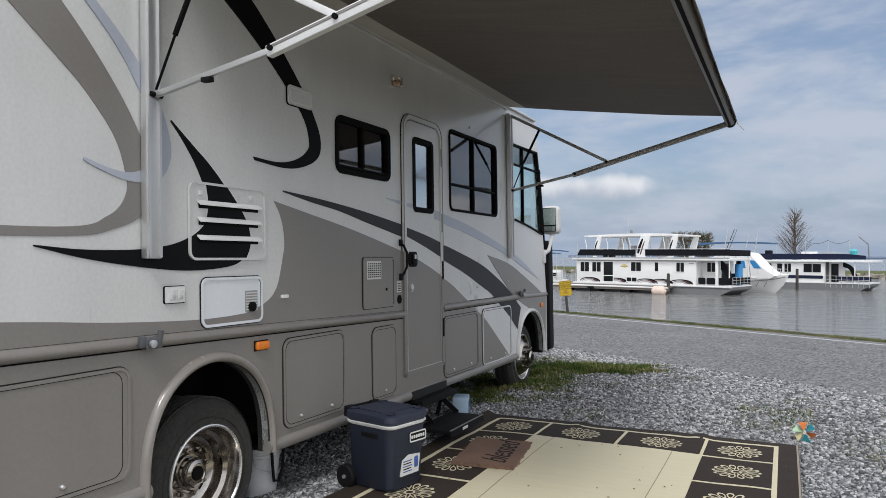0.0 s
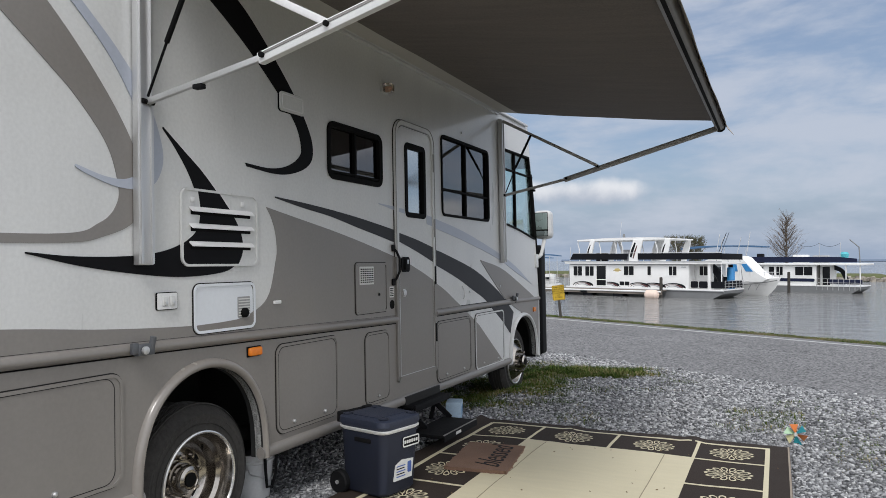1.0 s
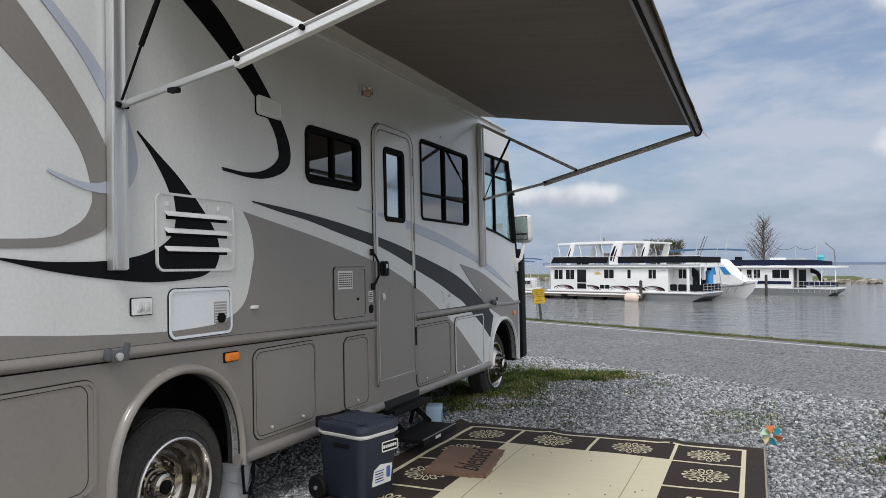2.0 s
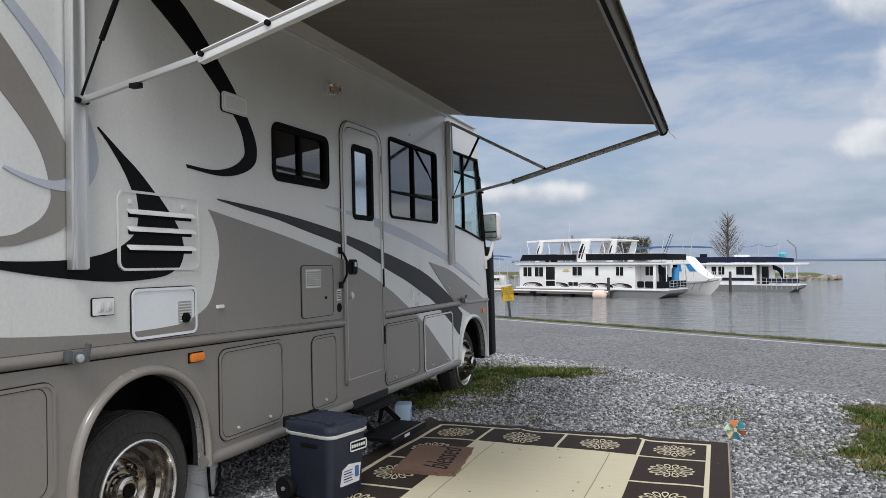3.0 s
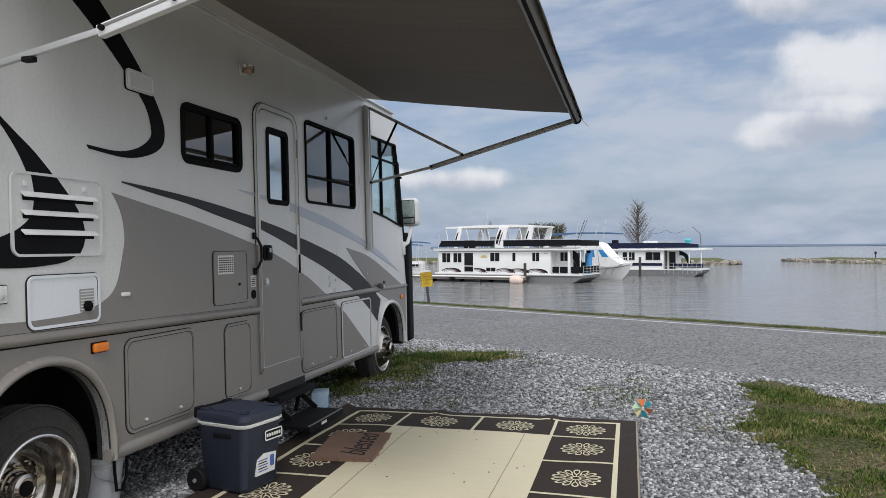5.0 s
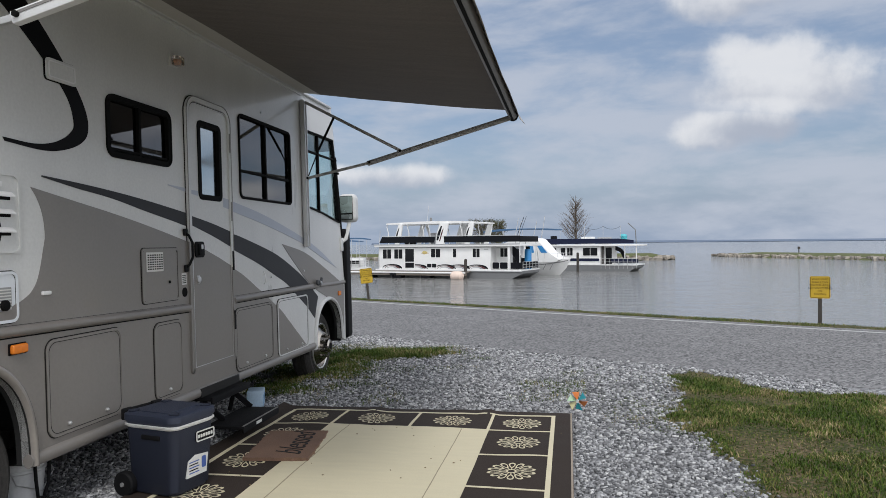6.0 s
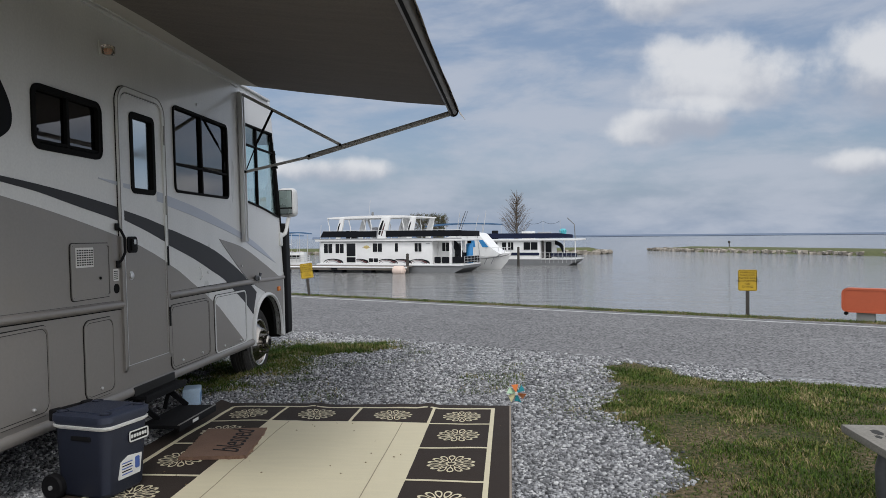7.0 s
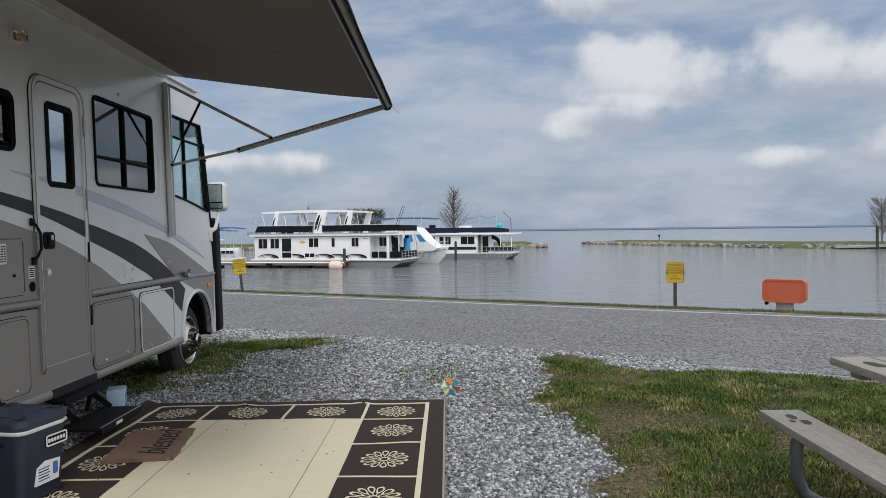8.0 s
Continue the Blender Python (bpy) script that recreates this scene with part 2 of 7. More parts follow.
def rrect2(u0, v0, u1, v1, top, low, n=7):
    """A rounded outline with other radii above than below."""
    out = []
    for cu, cv, a0, r in ((u1 - top, v1 - top, 0, top), (u0 + top, v1 - top, 90, top), (u0 + low, v0 + low, 180, low), (u1 - low, v0 + low, 270, low)):
        for k in range(n + 1):
            a = radians(a0 + 90 * k / n)
            out.append((cu + r * math.cos(a), cv + r * math.sin(a)))
    return out


def skew(loop, f):
    return [f(u, v) for u, v in loop]


def flow(*stretches, n=8):
    """A closed outline: each stretch is a smooth curve through a few points, corners lie between stretches."""
    out = []
    for pts in stretches:
        p = [Vector((*q, 0)) for q in pts]
        if len(p) < 3:
            out += [tuple(q[:2]) for q in p]
            continue
        ext = [p[0] * 2 - p[1]] + p + [p[-1] * 2 - p[-2]]
        for i in range(1, len(ext) - 2):
            a, b, c, d = ext[i - 1:i + 3]
            for k in range(n):
                t = k / n
                q = 0.5 * ((2 * b) + (c - a) * t + (2 * a - 5 * b + 4 * c - d) * t * t + (3 * b - a - 3 * c + d) * t ** 3)
                out.append((q.x, q.y))
        out.append(tuple(p[-1][:2]))
    clean = [out[0]]
    for q in out[1:]:
        if (Vector(q) - Vector(clean[-1])).length > 1e-4:
            clean.append(q)
    if (Vector(clean[0]) - Vector(clean[-1])).length < 1e-4:
        clean.pop()
    return clean


ON_WALL = Matrix(((0, 0, 1, 0), (1, 0, 0, 0), (0, 1, 0, 0), (0, 0, 0, 1)))  # (along, up, out) to (y, z, x)


def plate(loops, w0, w1, m=ON_WALL, bm=None):
    """A flat plate with holes: the first loop is the outline; w0 to w1 is its thickness."""
    own = bmesh.new()
    edges = []
    for loop in loops:
        vs = [own.verts.new((u, v, w0)) for u, v in loop]
        edges += [own.edges.new((a, b)) for a, b in zip(vs, vs[1:] + vs[:1])]
    bmesh.ops.triangle_fill(own, use_beauty=True, use_dissolve=False, edges=edges)
    if abs(w1 - w0) > 1e-6:
        ex = bmesh.ops.extrude_face_region(own, geom=own.faces[:])
        bmesh.ops.translate(own, vec=(0, 0, w1 - w0), verts=[g for g in ex["geom"] if isinstance(g, bmesh.types.BMVert)])
    return merge(bm, own, m)


def rim_of(loop, width, w0, w1, m=ON_WALL, bm=None):
    """A raised band that follows a closed outline."""
    c = Vector((sum(p[0] for p in loop) / len(loop), sum(p[1] for p in loop) / len(loop)))
    n = len(loop)
    inner = []
    for i in range(n):
        a, b = Vector(loop[i - 1]), Vector(loop[(i + 1) % n])
        t = (b - a).normalized()
        nrm = Vector((-t.y, t.x))
        if nrm.dot(c - Vector(loop[i])) < 0:
            nrm = -nrm
        inner.append(tuple(Vector(loop[i]) + nrm * width))
    own = bmesh.new()
    rings = [[own.verts.new((*q, w)) for q in lp] for lp, w in ((loop, w0), (loop, w1), (inner, w1), (inner, w0))]
    for a, b in zip(rings, rings[1:] + rings[:1]):
        for k in range(n):
            own.faces.new((a[k], a[(k + 1) % n], b[(k + 1) % n], b[k]))
    return merge(bm, own, m)


# ---- ground, road, bank and lake ----
ROAD_D, ROAD_N = Vector((0.884, -0.467)), Vector((0.467, 0.884))


def along(x, y):
    return x * ROAD_D.x + y * ROAD_D.y, x * ROAD_N.x + y * ROAD_N.y


def smooth01(a, b, x):
    t = min(max((x - a) / (b - a), 0), 1)
    return t * t * (3 - 2 * t)


def fuzz(x, y, s, seed=0.0):
    return noise.fractal(Vector((x * s, y * s, seed)), 0.9, 2.0, 4)


def turf_at(x, y):
    """Where the soil carries turf, 0 to 1."""
    s, n = along(x, y)
    w = fuzz(x, y, 1.3)
    reach = 8.6 + 0.45 * math.exp(-((x - 4.0) / 0.32) ** 2) + 0.3 * smooth01(4.9, 5.6, x)
    lawn = smooth01(3.4, 3.8, x + 0.25 * w) * smooth01(reach, reach - 0.25, n + 0.25 * w)
    lawn = max(lawn, 0.3 * smooth01(2.5, 3.4, x + 0.5 * w) * smooth01(1.1, 0.4, abs(y - 6.2 + 0.3 * w)) * smooth01(8.6, 8.2, n))
    cx, cy = x - 0.3, y - 8.75
    tuft = smooth01(1.25, 0.5, math.hypot((cx * 0.9 + cy * 0.3) / 1.0, (cy * 0.95 - cx * 0.3) / 0.5) + 0.45 * w)
    edge = 0.6 * smooth01(1.15, 0.35, math.hypot((x + 0.15) / 0.95, (y - 7.7) / 1.5) + 0.5 * w)
    thin = 0.22 * smooth01(0.25, 0.7, fuzz(x, y, 0.8, 5.0) + 0.35) * smooth01(5.7, 6.3, y) * smooth01(8.7, 8.2, n) * smooth01(-0.6, 0.2, x)
    verge = 0.8 * smooth01(14.0, 14.12, n + 0.08 * w) * smooth01(16.0, 14.8, n)
    return max(min(max(lawn, tuft, edge, thin, verge), 1), 0)


def grass_at(x, y):
    """How thickly blades grow on the turf, with worn patches."""
    worn = 0.75 if x > 2.9 else 0.9
    return turf_at(x, y) * (1 - worn * smooth01(0.0, 0.45, fuzz(x, y, 1.1 if x > 2.9 else 2.4, 9.0)))


def ground_z(x, y):
    s, n = along(x, y)
    z = -0.09 * smooth01(0.12, -0.5, x) * smooth01(9.5, 8.6, y)
    z += 0.012 * fuzz(x, y, 0.9, 3.0) * smooth01(9.0, 8.5, n)
    z += -0.05 * smooth01(9.1, 9.6, n) * smooth01(14.0, 13.8, n)
    z += -3.4 * smooth01(14.4, 20.0, n)
    return z


def steps(stops):
    """Grid lines: (start, end, step) stretches."""
    out = []
    for a, b, d in stops:
        k = max(int(round((b - a) / d)), 1)
        out += [a + (b - a) * i / k for i in range(k)]
    return out + [stops[-1][1]]


def ground_mesh():
    ss = steps([(-3500, -200, 550), (-200, -40, 20), (-40, -9, 2.5), (-9, 8, 0.12), (8, 40, 1.6), (40, 200, 20), (200, 3500, 550)])
    ns = steps([(-3000, -200, 560), (-200, -20, 22), (-20, 0, 1.2), (0, 9.2, 0.12), (9.2, 13.7, 0.5), (13.7, 15, 0.1), (15, 21, 0.5), (21, 60, 6), (60, 4000, 490)])
    verts, vals = [], []
    for n in ns:
        for s in ss:
            p = ROAD_D * s + ROAD_N * n
            verts.append((p.x, p.y, ground_z(p.x, p.y)))
            vals.append(turf_at(p.x, p.y))
    w = len(ss)
    faces = [(j * w + i, j * w + i + 1, (j + 1) * w + i + 1, (j + 1) * w + i) for j in range(len(ns) - 1) for i in range(w - 1)]
    me = bpy.data.meshes.new("ground")
    me.from_pydata(verts, [], faces)
    at = me.attributes.new("grass", "FLOAT", "POINT")
    at.data.foreach_set("value", vals)
    me.update()
    for f in me.polygons:
        f.use_smooth = True
    return me


def ground_material():
    m = bpy.data.materials.new("gravel_and_turf")
    m.use_nodes = True
    t = m.node_tree
    p = t.nodes["Principled BSDF"]
    p.inputs["Roughness"].default_value = 0.9
    p.inputs["Specular IOR Level"].default_value = 0.2
    co = t.nodes.new("ShaderNodeTexCoord")

    def vor(scale, feature="F1"):
        v = t.nodes.new("ShaderNodeTexVoronoi")
        v.feature = feature
        v.inputs["Scale"].default_value = scale
        t.links.new(co.outputs["Object"], v.inputs["Vector"])
        return v

    def ramp(src, stops):
        r = t.nodes.new("ShaderNodeValToRGB")
        while len(r.color_ramp.elements) < len(stops):
            r.color_ramp.elements.new(0.5)
        for e, (pos, c) in zip(r.color_ramp.elements, stops):
            e.position, e.color = pos, (*c, 1)
        t.links.new(src, r.inputs[0])
        return r.outputs[0]

    def mix(f, a, b):
        n = t.nodes.new("ShaderNodeMix")
        n.data_type = "RGBA"
        t.links.new(f, n.inputs["Factor"])
        socks = [i for i in n.inputs if i.type == "RGBA"]
        t.links.new(a, socks[0])
        t.links.new(b, socks[1])
        return [o for o in n.outputs if o.type == "RGBA"][0]

    cells = vor(38)
    stone = ramp(cells.outputs["Color"], [(0.0, (0.09, 0.091, 0.095)), (0.45, (0.22, 0.222, 0.23)), (0.8, (0.33, 0.334, 0.344)), (1.0, (0.46, 0.462, 0.468))])
    nz = t.nodes.new("ShaderNodeTexNoise")
    nz.inputs["Scale"].default_value, nz.inputs["Detail"].default_value = 26, 6
    t.links.new(co.outputs["Object"], nz.inputs["Vector"])
    dry = t.nodes.new("ShaderNodeTexNoise")
    dry.inputs["Scale"].default_value, dry.inputs["Detail"].default_value = 1.4, 5
    t.links.new(co.outputs["Object"], dry.inputs["Vector"])
    drier = t.nodes.new("ShaderNodeMath")
    drier.operation = "MULTIPLY_ADD"
    t.links.new(dry.outputs[0], drier.inputs[0])
    drier.inputs[1].default_value = 0.9
    lift = t.nodes.new("ShaderNodeMath")
    lift.operation = "SUBTRACT"
    t.links.new(nz.outputs[0], lift.inputs[0])
    lift.inputs[1].default_value = 0.42
    t.links.new(lift.outputs[0], drier.inputs[2])
    turf = ramp(drier.outputs[0], [(0.3, (0.028, 0.034, 0.01)), (0.5, (0.055, 0.06, 0.02)), (0.62, (0.105, 0.082, 0.045)), (0.78, (0.17, 0.13, 0.08))])
    at = t.nodes.new("ShaderNodeAttribute")
    at.attribute_name = "grass"
    rag = t.nodes.new("ShaderNodeMath")
    rag.operation = "MULTIPLY_ADD"
    t.links.new(nz.outputs[0], rag.inputs[0])
    rag.inputs[1].default_value = 0.9
    rag.inputs[2].default_value = -0.45
    s = t.nodes.new("ShaderNodeMath")
    s.operation = "ADD"
    t.links.new(rag.outputs[0], s.inputs[0])
    t.links.new(at.outputs["Fac"], s.inputs[1])
    mr = t.nodes.new("ShaderNodeMapRange")
    mr.inputs["From Min"].default_value, mr.inputs["From Max"].default_value = 0.25, 0.55
    t.links.new(s.outputs[0], mr.inputs["Value"])
    t.links.new(mix(mr.outputs[0], stone, turf), p.inputs["Base Color"])
    b = t.nodes.new("ShaderNodeBump")
    b.inputs["Strength"].default_value, b.inputs["Distance"].default_value = 1.0, 0.02
    b.invert = True
    t.links.new(cells.outputs["Distance"], b.inputs["Height"])
    t.links.new(b.outputs[0], p.inputs["Normal"])
    return m


ground_me = ground_mesh()
ground_me.materials.append(ground_material())
ground = tagged(new("ground", ground_me), "grey crushed gravel with patchy grass beside the road", "ground", kind="structure")


def asphalt():
    m = bpy.data.materials.new("worn_asphalt")
    m.use_nodes = True
    t = m.node_tree
    p = t.nodes["Principled BSDF"]
    p.inputs["Roughness"].default_value, p.inputs["Specular IOR Level"].default_value = 0.9, 0.2
    co = t.nodes.new("ShaderNodeTexCoord")
    chips = t.nodes.new("ShaderNodeTexVoronoi")
    chips.inputs["Scale"].default_value = 42
    t.links.new(co.outputs["Object"], chips.inputs["Vector"])
    wear = t.nodes.new("ShaderNodeTexNoise")
    wear.inputs["Scale"].default_value, wear.inputs["Detail"].default_value = 0.6, 6
    t.links.new(co.outputs["Object"], wear.inputs["Vector"])
    r = t.nodes.new("ShaderNodeValToRGB")
    for e, (pos, c) in zip(r.color_ramp.elements, ((0.1, (0.06, 0.06, 0.063, 1)), (0.95, (0.27, 0.268, 0.272, 1)))):
        e.position, e.color = pos, c
    t.links.new(chips.outputs["Color"], r.inputs[0])
    mr = t.nodes.new("ShaderNodeMapRange")
    mr.inputs["To Min"].default_value, mr.inputs["To Max"].default_value = 0.8, 1.2
    t.links.new(wear.outputs[0], mr.inputs["Value"])
    sc = t.nodes.new("ShaderNodeVectorMath")
    sc.operation = "SCALE"
    t.links.new(r.outputs[0], sc.inputs[0])
    t.links.new(mr.outputs[0], sc.inputs["Scale"])
    t.links.new(sc.outputs[0], p.inputs["Base Color"])
    b = t.nodes.new("ShaderNodeBump")
    b.inputs["Strength"].default_value, b.inputs["Distance"].default_value = 0.6, 0.006
    t.links.new(chips.outputs["Distance"], b.inputs["Height"])
    t.links.new(b.outputs[0], p.inputs["Normal"])
    return m


def ribbon(name, n0, n1, z, mat, s0=-60.0, s1=60.0, wob=0.0, bm=None):
    own = bmesh.new()
    k = 240
    rows = []
    for i in range(k + 1):
        s = s0 + (s1 - s0) * i / k
        a = ROAD_D * s + ROAD_N * (n0 + wob * fuzz(s, 0, 0.9, n0))
        b = ROAD_D * s + ROAD_N * (n1 + wob * 0.5 * fuzz(s, 3, 0.9, n1))
        rows.append([own.verts.new((a.x, a.y, z)), own.verts.new((b.x, b.y, z)), own.verts.new((a.x, a.y, z - 0.06)), own.verts.new((b.x, b.y, z - 0.06))])
    for r, q in zip(rows, rows[1:]):
        own.faces.new((r[0], r[1], q[1], q[0]))
        own.faces.new((r[0], q[0], q[2], r[2]))
        own.faces.new((r[1], r[3], q[3], q[1]))
    return own


road = tagged(part("road", ribbon("road", 8.93, 13.98, 0.004, None, wob=0.09), asphalt()), "worn grey asphalt road between gravel and water", "road", kind="structure")
PAINT = material("worn_white_line", (0.42, 0.42, 0.42), 0.8, spots=0.3, grain=30)
PAINT_OLD = material("faded_line", (0.2, 0.2, 0.204), 0.85, spots=0.35, grain=25)
part("edge_line", ribbon("l", 13.63, 13.71, 0.0075, None), PAINT, road, "thin white painted edge line")
part("faded_line", ribbon("l", 11.78, 11.83, 0.0075, None), PAINT_OLD, road, "faded old paint line")


def lake():
    m = bpy.data.materials.new("lake_water")
    m.use_nodes = True
    t = m.node_tree
    p = t.nodes["Principled BSDF"]
    p.inputs["Base Color"].default_value = (0.195, 0.195, 0.19, 1)
    p.inputs["Roughness"].default_value = 0.06
    p.inputs["IOR"].default_value = 1.33
    co = t.nodes.new("ShaderNodeTexCoord")
    hs = []
    for scale, stretch, w in ((0.55, (0.45, 1.6, 1), 1.0), (1.7, (0.5, 1.8, 1), 0.5)):
        mp = t.nodes.new("ShaderNodeMapping")
        mp.inputs["Scale"].default_value = stretch
        t.links.new(co.outputs["Object"], mp.inputs[0])
        n = t.nodes.new("ShaderNodeTexNoise")
        n.inputs["Scale"].default_value, n.inputs["Detail"].default_value = scale, 4
        t.links.new(mp.outputs[0], n.inputs["Vector"])
        k = t.nodes.new("ShaderNodeMath")
        k.operation = "MULTIPLY"
        k.inputs[1].default_value = w
        t.links.new(n.outputs[0], k.inputs[0])
        hs.append(k.outputs[0])
    s = t.nodes.new("ShaderNodeMath")
    t.links.new(hs[0], s.inputs[0])
    t.links.new(hs[1], s.inputs[1])
    b = t.nodes.new("ShaderNodeBump")
    b.inputs["Strength"].default_value, b.inputs["Distance"].default_value = 1.0, 0.2
    t.links.new(s.outputs[0], b.inputs["Height"])
    t.links.new(b.outputs[0], p.inputs["Normal"])
    own = bmesh.new()
    ss, ns = (-3500, -300, -40, 40, 300, 3500), (16.6, 60, 200, 1200, 4000)
    grid = [[own.verts.new((*(ROAD_D * s + ROAD_N * n), W_LEVEL)) for s in ss] for n in ns]
    for r, q in zip(grid, grid[1:]):
        for i in range(len(ss) - 1):
            own.faces.new((r[i], r[i + 1], q[i + 1], q[i]))
    return tagged(part("water", own, m), "grey-brown rippled lake water reaching the horizon", "water", kind="structure")


lake()


# ---- motorhome ----
LEAN = pose(0, 0, 1.39) @ pose(0, 0, 0, 0, -1.2, 0) @ pose(0, 0, -1.39)  # parked leaning a little to its far side
rv = tagged(empty("motorhome", (0, 0, 0)), "white and taupe motorhome with black swoosh stripes parked on gravel", "motorhome")
rv.matrix_world = LEAN
RV_Y0, RV_TOP, RV_W = -1.3, 2.95, 2.45


def front_edge(z):
    """Where the wall ends at the front, by height."""
    if z < 1.0:
        return 8.24 - 0.02 * (1.0 - z)
    return 8.24 - 0.33 * ((z - 1.0) / 1.9) ** 1.25


def arch(cy, r_in, z_top, z_low, n=48):
    """A wheel opening from front to back, as points along the lower edge."""
    out = []
    for k in range(n + 1):
        a = math.pi * k / n
        out.append((cy - r_in * math.cos(a), z_low + (z_top - z_low) * math.sin(a) ** 0.72))
    return out


REAR_ARCH = arch(2.716, 0.412, 0.855, 0.31)
FRONT_ARCH = arch(7.61, 0.425, 0.77, 0.30)
FR = [(front_edge(z), z) for z in (0.26, 0.6, 1.0, 1.4, 1.8, 2.2, 2.6, RV_TOP)]
outline = [(RV_Y0, 0.31)] + REAR_ARCH + FRONT_ARCH + FR + [(RV_Y0, RV_TOP)]
WIN1 = rrect(3.812, 1.927, 4.49, 2.288, 0.06)
WIN2 = rrect(5.53, 1.783, 6.62, 2.472, 0.05)
DOOR = rrect2(4.717, 0.512, 5.327, 2.43, 0.10, 0.012)
DOORWIN = rrect(4.842, 1.727, 5.197, 2.31, 0.05)
CABWIN = flow([(7.10, 1.782), (7.55, 1.73), (8.09, 1.645)], [(8.09, 1.645), (8.02, 2.15), (7.93, 2.56)], [(7.93, 2.585), (7.10, 2.575)])
part("side_wall", plate([outline, WIN1, WIN2, DOOR, CABWIN], -0.04, 0.0), WHITE, rv, "white gelcoat side wall")

# far side, roof, floor, ends
FARWIN = [(u, v) for u, v in CABWIN]
part("far_wall", plate([[(RV_Y0, 0.31), (front_edge(0.31), 0.31)] + FR[1:] + [(RV_Y0, RV_TOP)], FARWIN], -RV_W, -RV_W + 0.04), WHITE, rv)
prof = [(-RV_W, RV_TOP), (-RV_W + 0.1, RV_TOP + 0.07), (-1.2, RV_TOP + 0.12), (-0.1, RV_TOP + 0.07), (0.0, RV_TOP), (-0.1, RV_TOP - 0.05), (-RV_W + 0.1, RV_TOP - 0.05)]
bm = bmesh.new()
ra = [bm.verts.new((x, RV_Y0, z)) for x, z in prof]
rb = [bm.verts.new((x, 7.93, z)) for x, z in prof]
for k in range(len(prof)):
    bm.faces.new((ra[k], ra[(k + 1) % len(prof)], rb[(k + 1) % len(prof)], rb[k]))
bm.faces.new(ra)
bm.faces.new(rb)
part("roof", bm, WHITE, rv)
part("rear_wall", box(-RV_W + 0.04, RV_Y0, 0.31, -0.04, RV_Y0 + 0.05, RV_TOP - 0.05), WHITE, rv)
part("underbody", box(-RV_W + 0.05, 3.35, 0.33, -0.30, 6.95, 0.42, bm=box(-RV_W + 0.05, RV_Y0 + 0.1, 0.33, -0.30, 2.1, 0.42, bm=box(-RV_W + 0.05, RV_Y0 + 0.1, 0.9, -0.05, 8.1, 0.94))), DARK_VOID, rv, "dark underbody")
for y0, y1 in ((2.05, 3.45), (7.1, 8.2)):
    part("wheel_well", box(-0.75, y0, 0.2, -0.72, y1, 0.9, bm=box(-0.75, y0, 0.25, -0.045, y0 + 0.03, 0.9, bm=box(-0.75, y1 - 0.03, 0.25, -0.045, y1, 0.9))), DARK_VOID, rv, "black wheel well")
# added boxes that keep light off the ground under the floor
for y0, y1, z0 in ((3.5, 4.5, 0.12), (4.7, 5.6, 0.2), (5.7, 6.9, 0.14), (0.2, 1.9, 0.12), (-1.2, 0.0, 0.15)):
    part("holding_tank", box(-RV_W + 0.2, y0, z0, -0.62, y1, 0.4, 0.03), DARK_VOID, rv, "added black box that blocks light below the floor")
# unseen strip, added to stop light coming through from the far side
part("far_skirt", box(-RV_W + 0.02, RV_Y0, 0.08, -RV_W + 0.05, 7.0, 0.4), DARK_VOID, rv, "added black strip that blocks light from the far side")
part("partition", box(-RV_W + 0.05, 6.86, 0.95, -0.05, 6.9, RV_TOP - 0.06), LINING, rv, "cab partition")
# black sheet stands in for the unlit room behind the windows
part("inner_lining", box(-1.6, 3.2, 0.95, -1.55, 6.85, RV_TOP - 0.06), DARK_VOID, rv, "near-black sheet standing in for the unlit interior")
part("dashboard", box(-RV_W + 0.1, 7.75, 0.95, -0.1, 8.2, 1.45, 0.05), LINING, rv, "grey dashboard")

# front cap: lower mask, windscreen and upper mask, curved at the corners
def cap_ring(z, inset=0.0):
    y = front_edge(z)
    pts = []
    for k in range(9):
        a = radians(90 * k / 8)
        pts.append((-0.22 + 0.22 * math.sin(a + math.pi / 2) - inset, y + 0.20 * math.sin(a), z))
    left = [(-RV_W - x, yy, zz) for x, yy, zz in pts]
    return pts + left[::-1]


def cap(z_list, inset=0.0):
    own = bmesh.new()
    rows = [[own.verts.new(p) for p in cap_ring(z, inset)] for z in z_list]
    for a, b in zip(rows, rows[1:]):
        for k in range(len(a) - 1):
            own.faces.new((a[k], a[k + 1], b[k + 1], b[k]))
    return own


part("front_mask", cap((0.26, 0.45, 0.7, 1.0, 1.3, 1.62)), INK, rv, "black lower front mask")
part("corner_trim", box(-0.08, 8.235, 0.27, 0.03, 8.44, 1.58, 0.05, 4), INK, rv, "black nose corner trim")
part("windscreen", cap((1.62, 1.9, 2.2, 2.5), 0.0), CABGLASS, rv, "curved windscreen glass")
part("upper_mask", cap((2.5, 2.65, 2.8, RV_TOP)), WHITE, rv)

# paintwork
TP = flow([(RV_Y0, 1.33), (0.5, 1.21), (1.641, 1.14), (2.126, 1.099), (2.612, 1.074), (2.933, 1.082), (3.116, 1.131), (3.214, 1.214), (3.272, 1.395), (3.283, 1.46), (3.269, 1.556), (3.235, 1.634), (3.191, 1.692)],
          [(3.191, 1.692), (3.54, 1.635), (3.842, 1.586), (4.185, 1.523), (4.577, 1.442), (4.715, 1.412)])
FRONT_TP = flow([(5.33, 1.222), (5.556, 1.139), (5.791, 1.031), (6.042, 0.915), (6.312, 0.775), (6.6, 0.586), (6.831, 0.436), (7.043, 0.295)], [(7.05, 0.295)])
TP = TP + [(4.713, 0.506), (5.331, 0.506)] + FRONT_TP + REAR_ARCH[::-1] + [(RV_Y0, 0.308)]
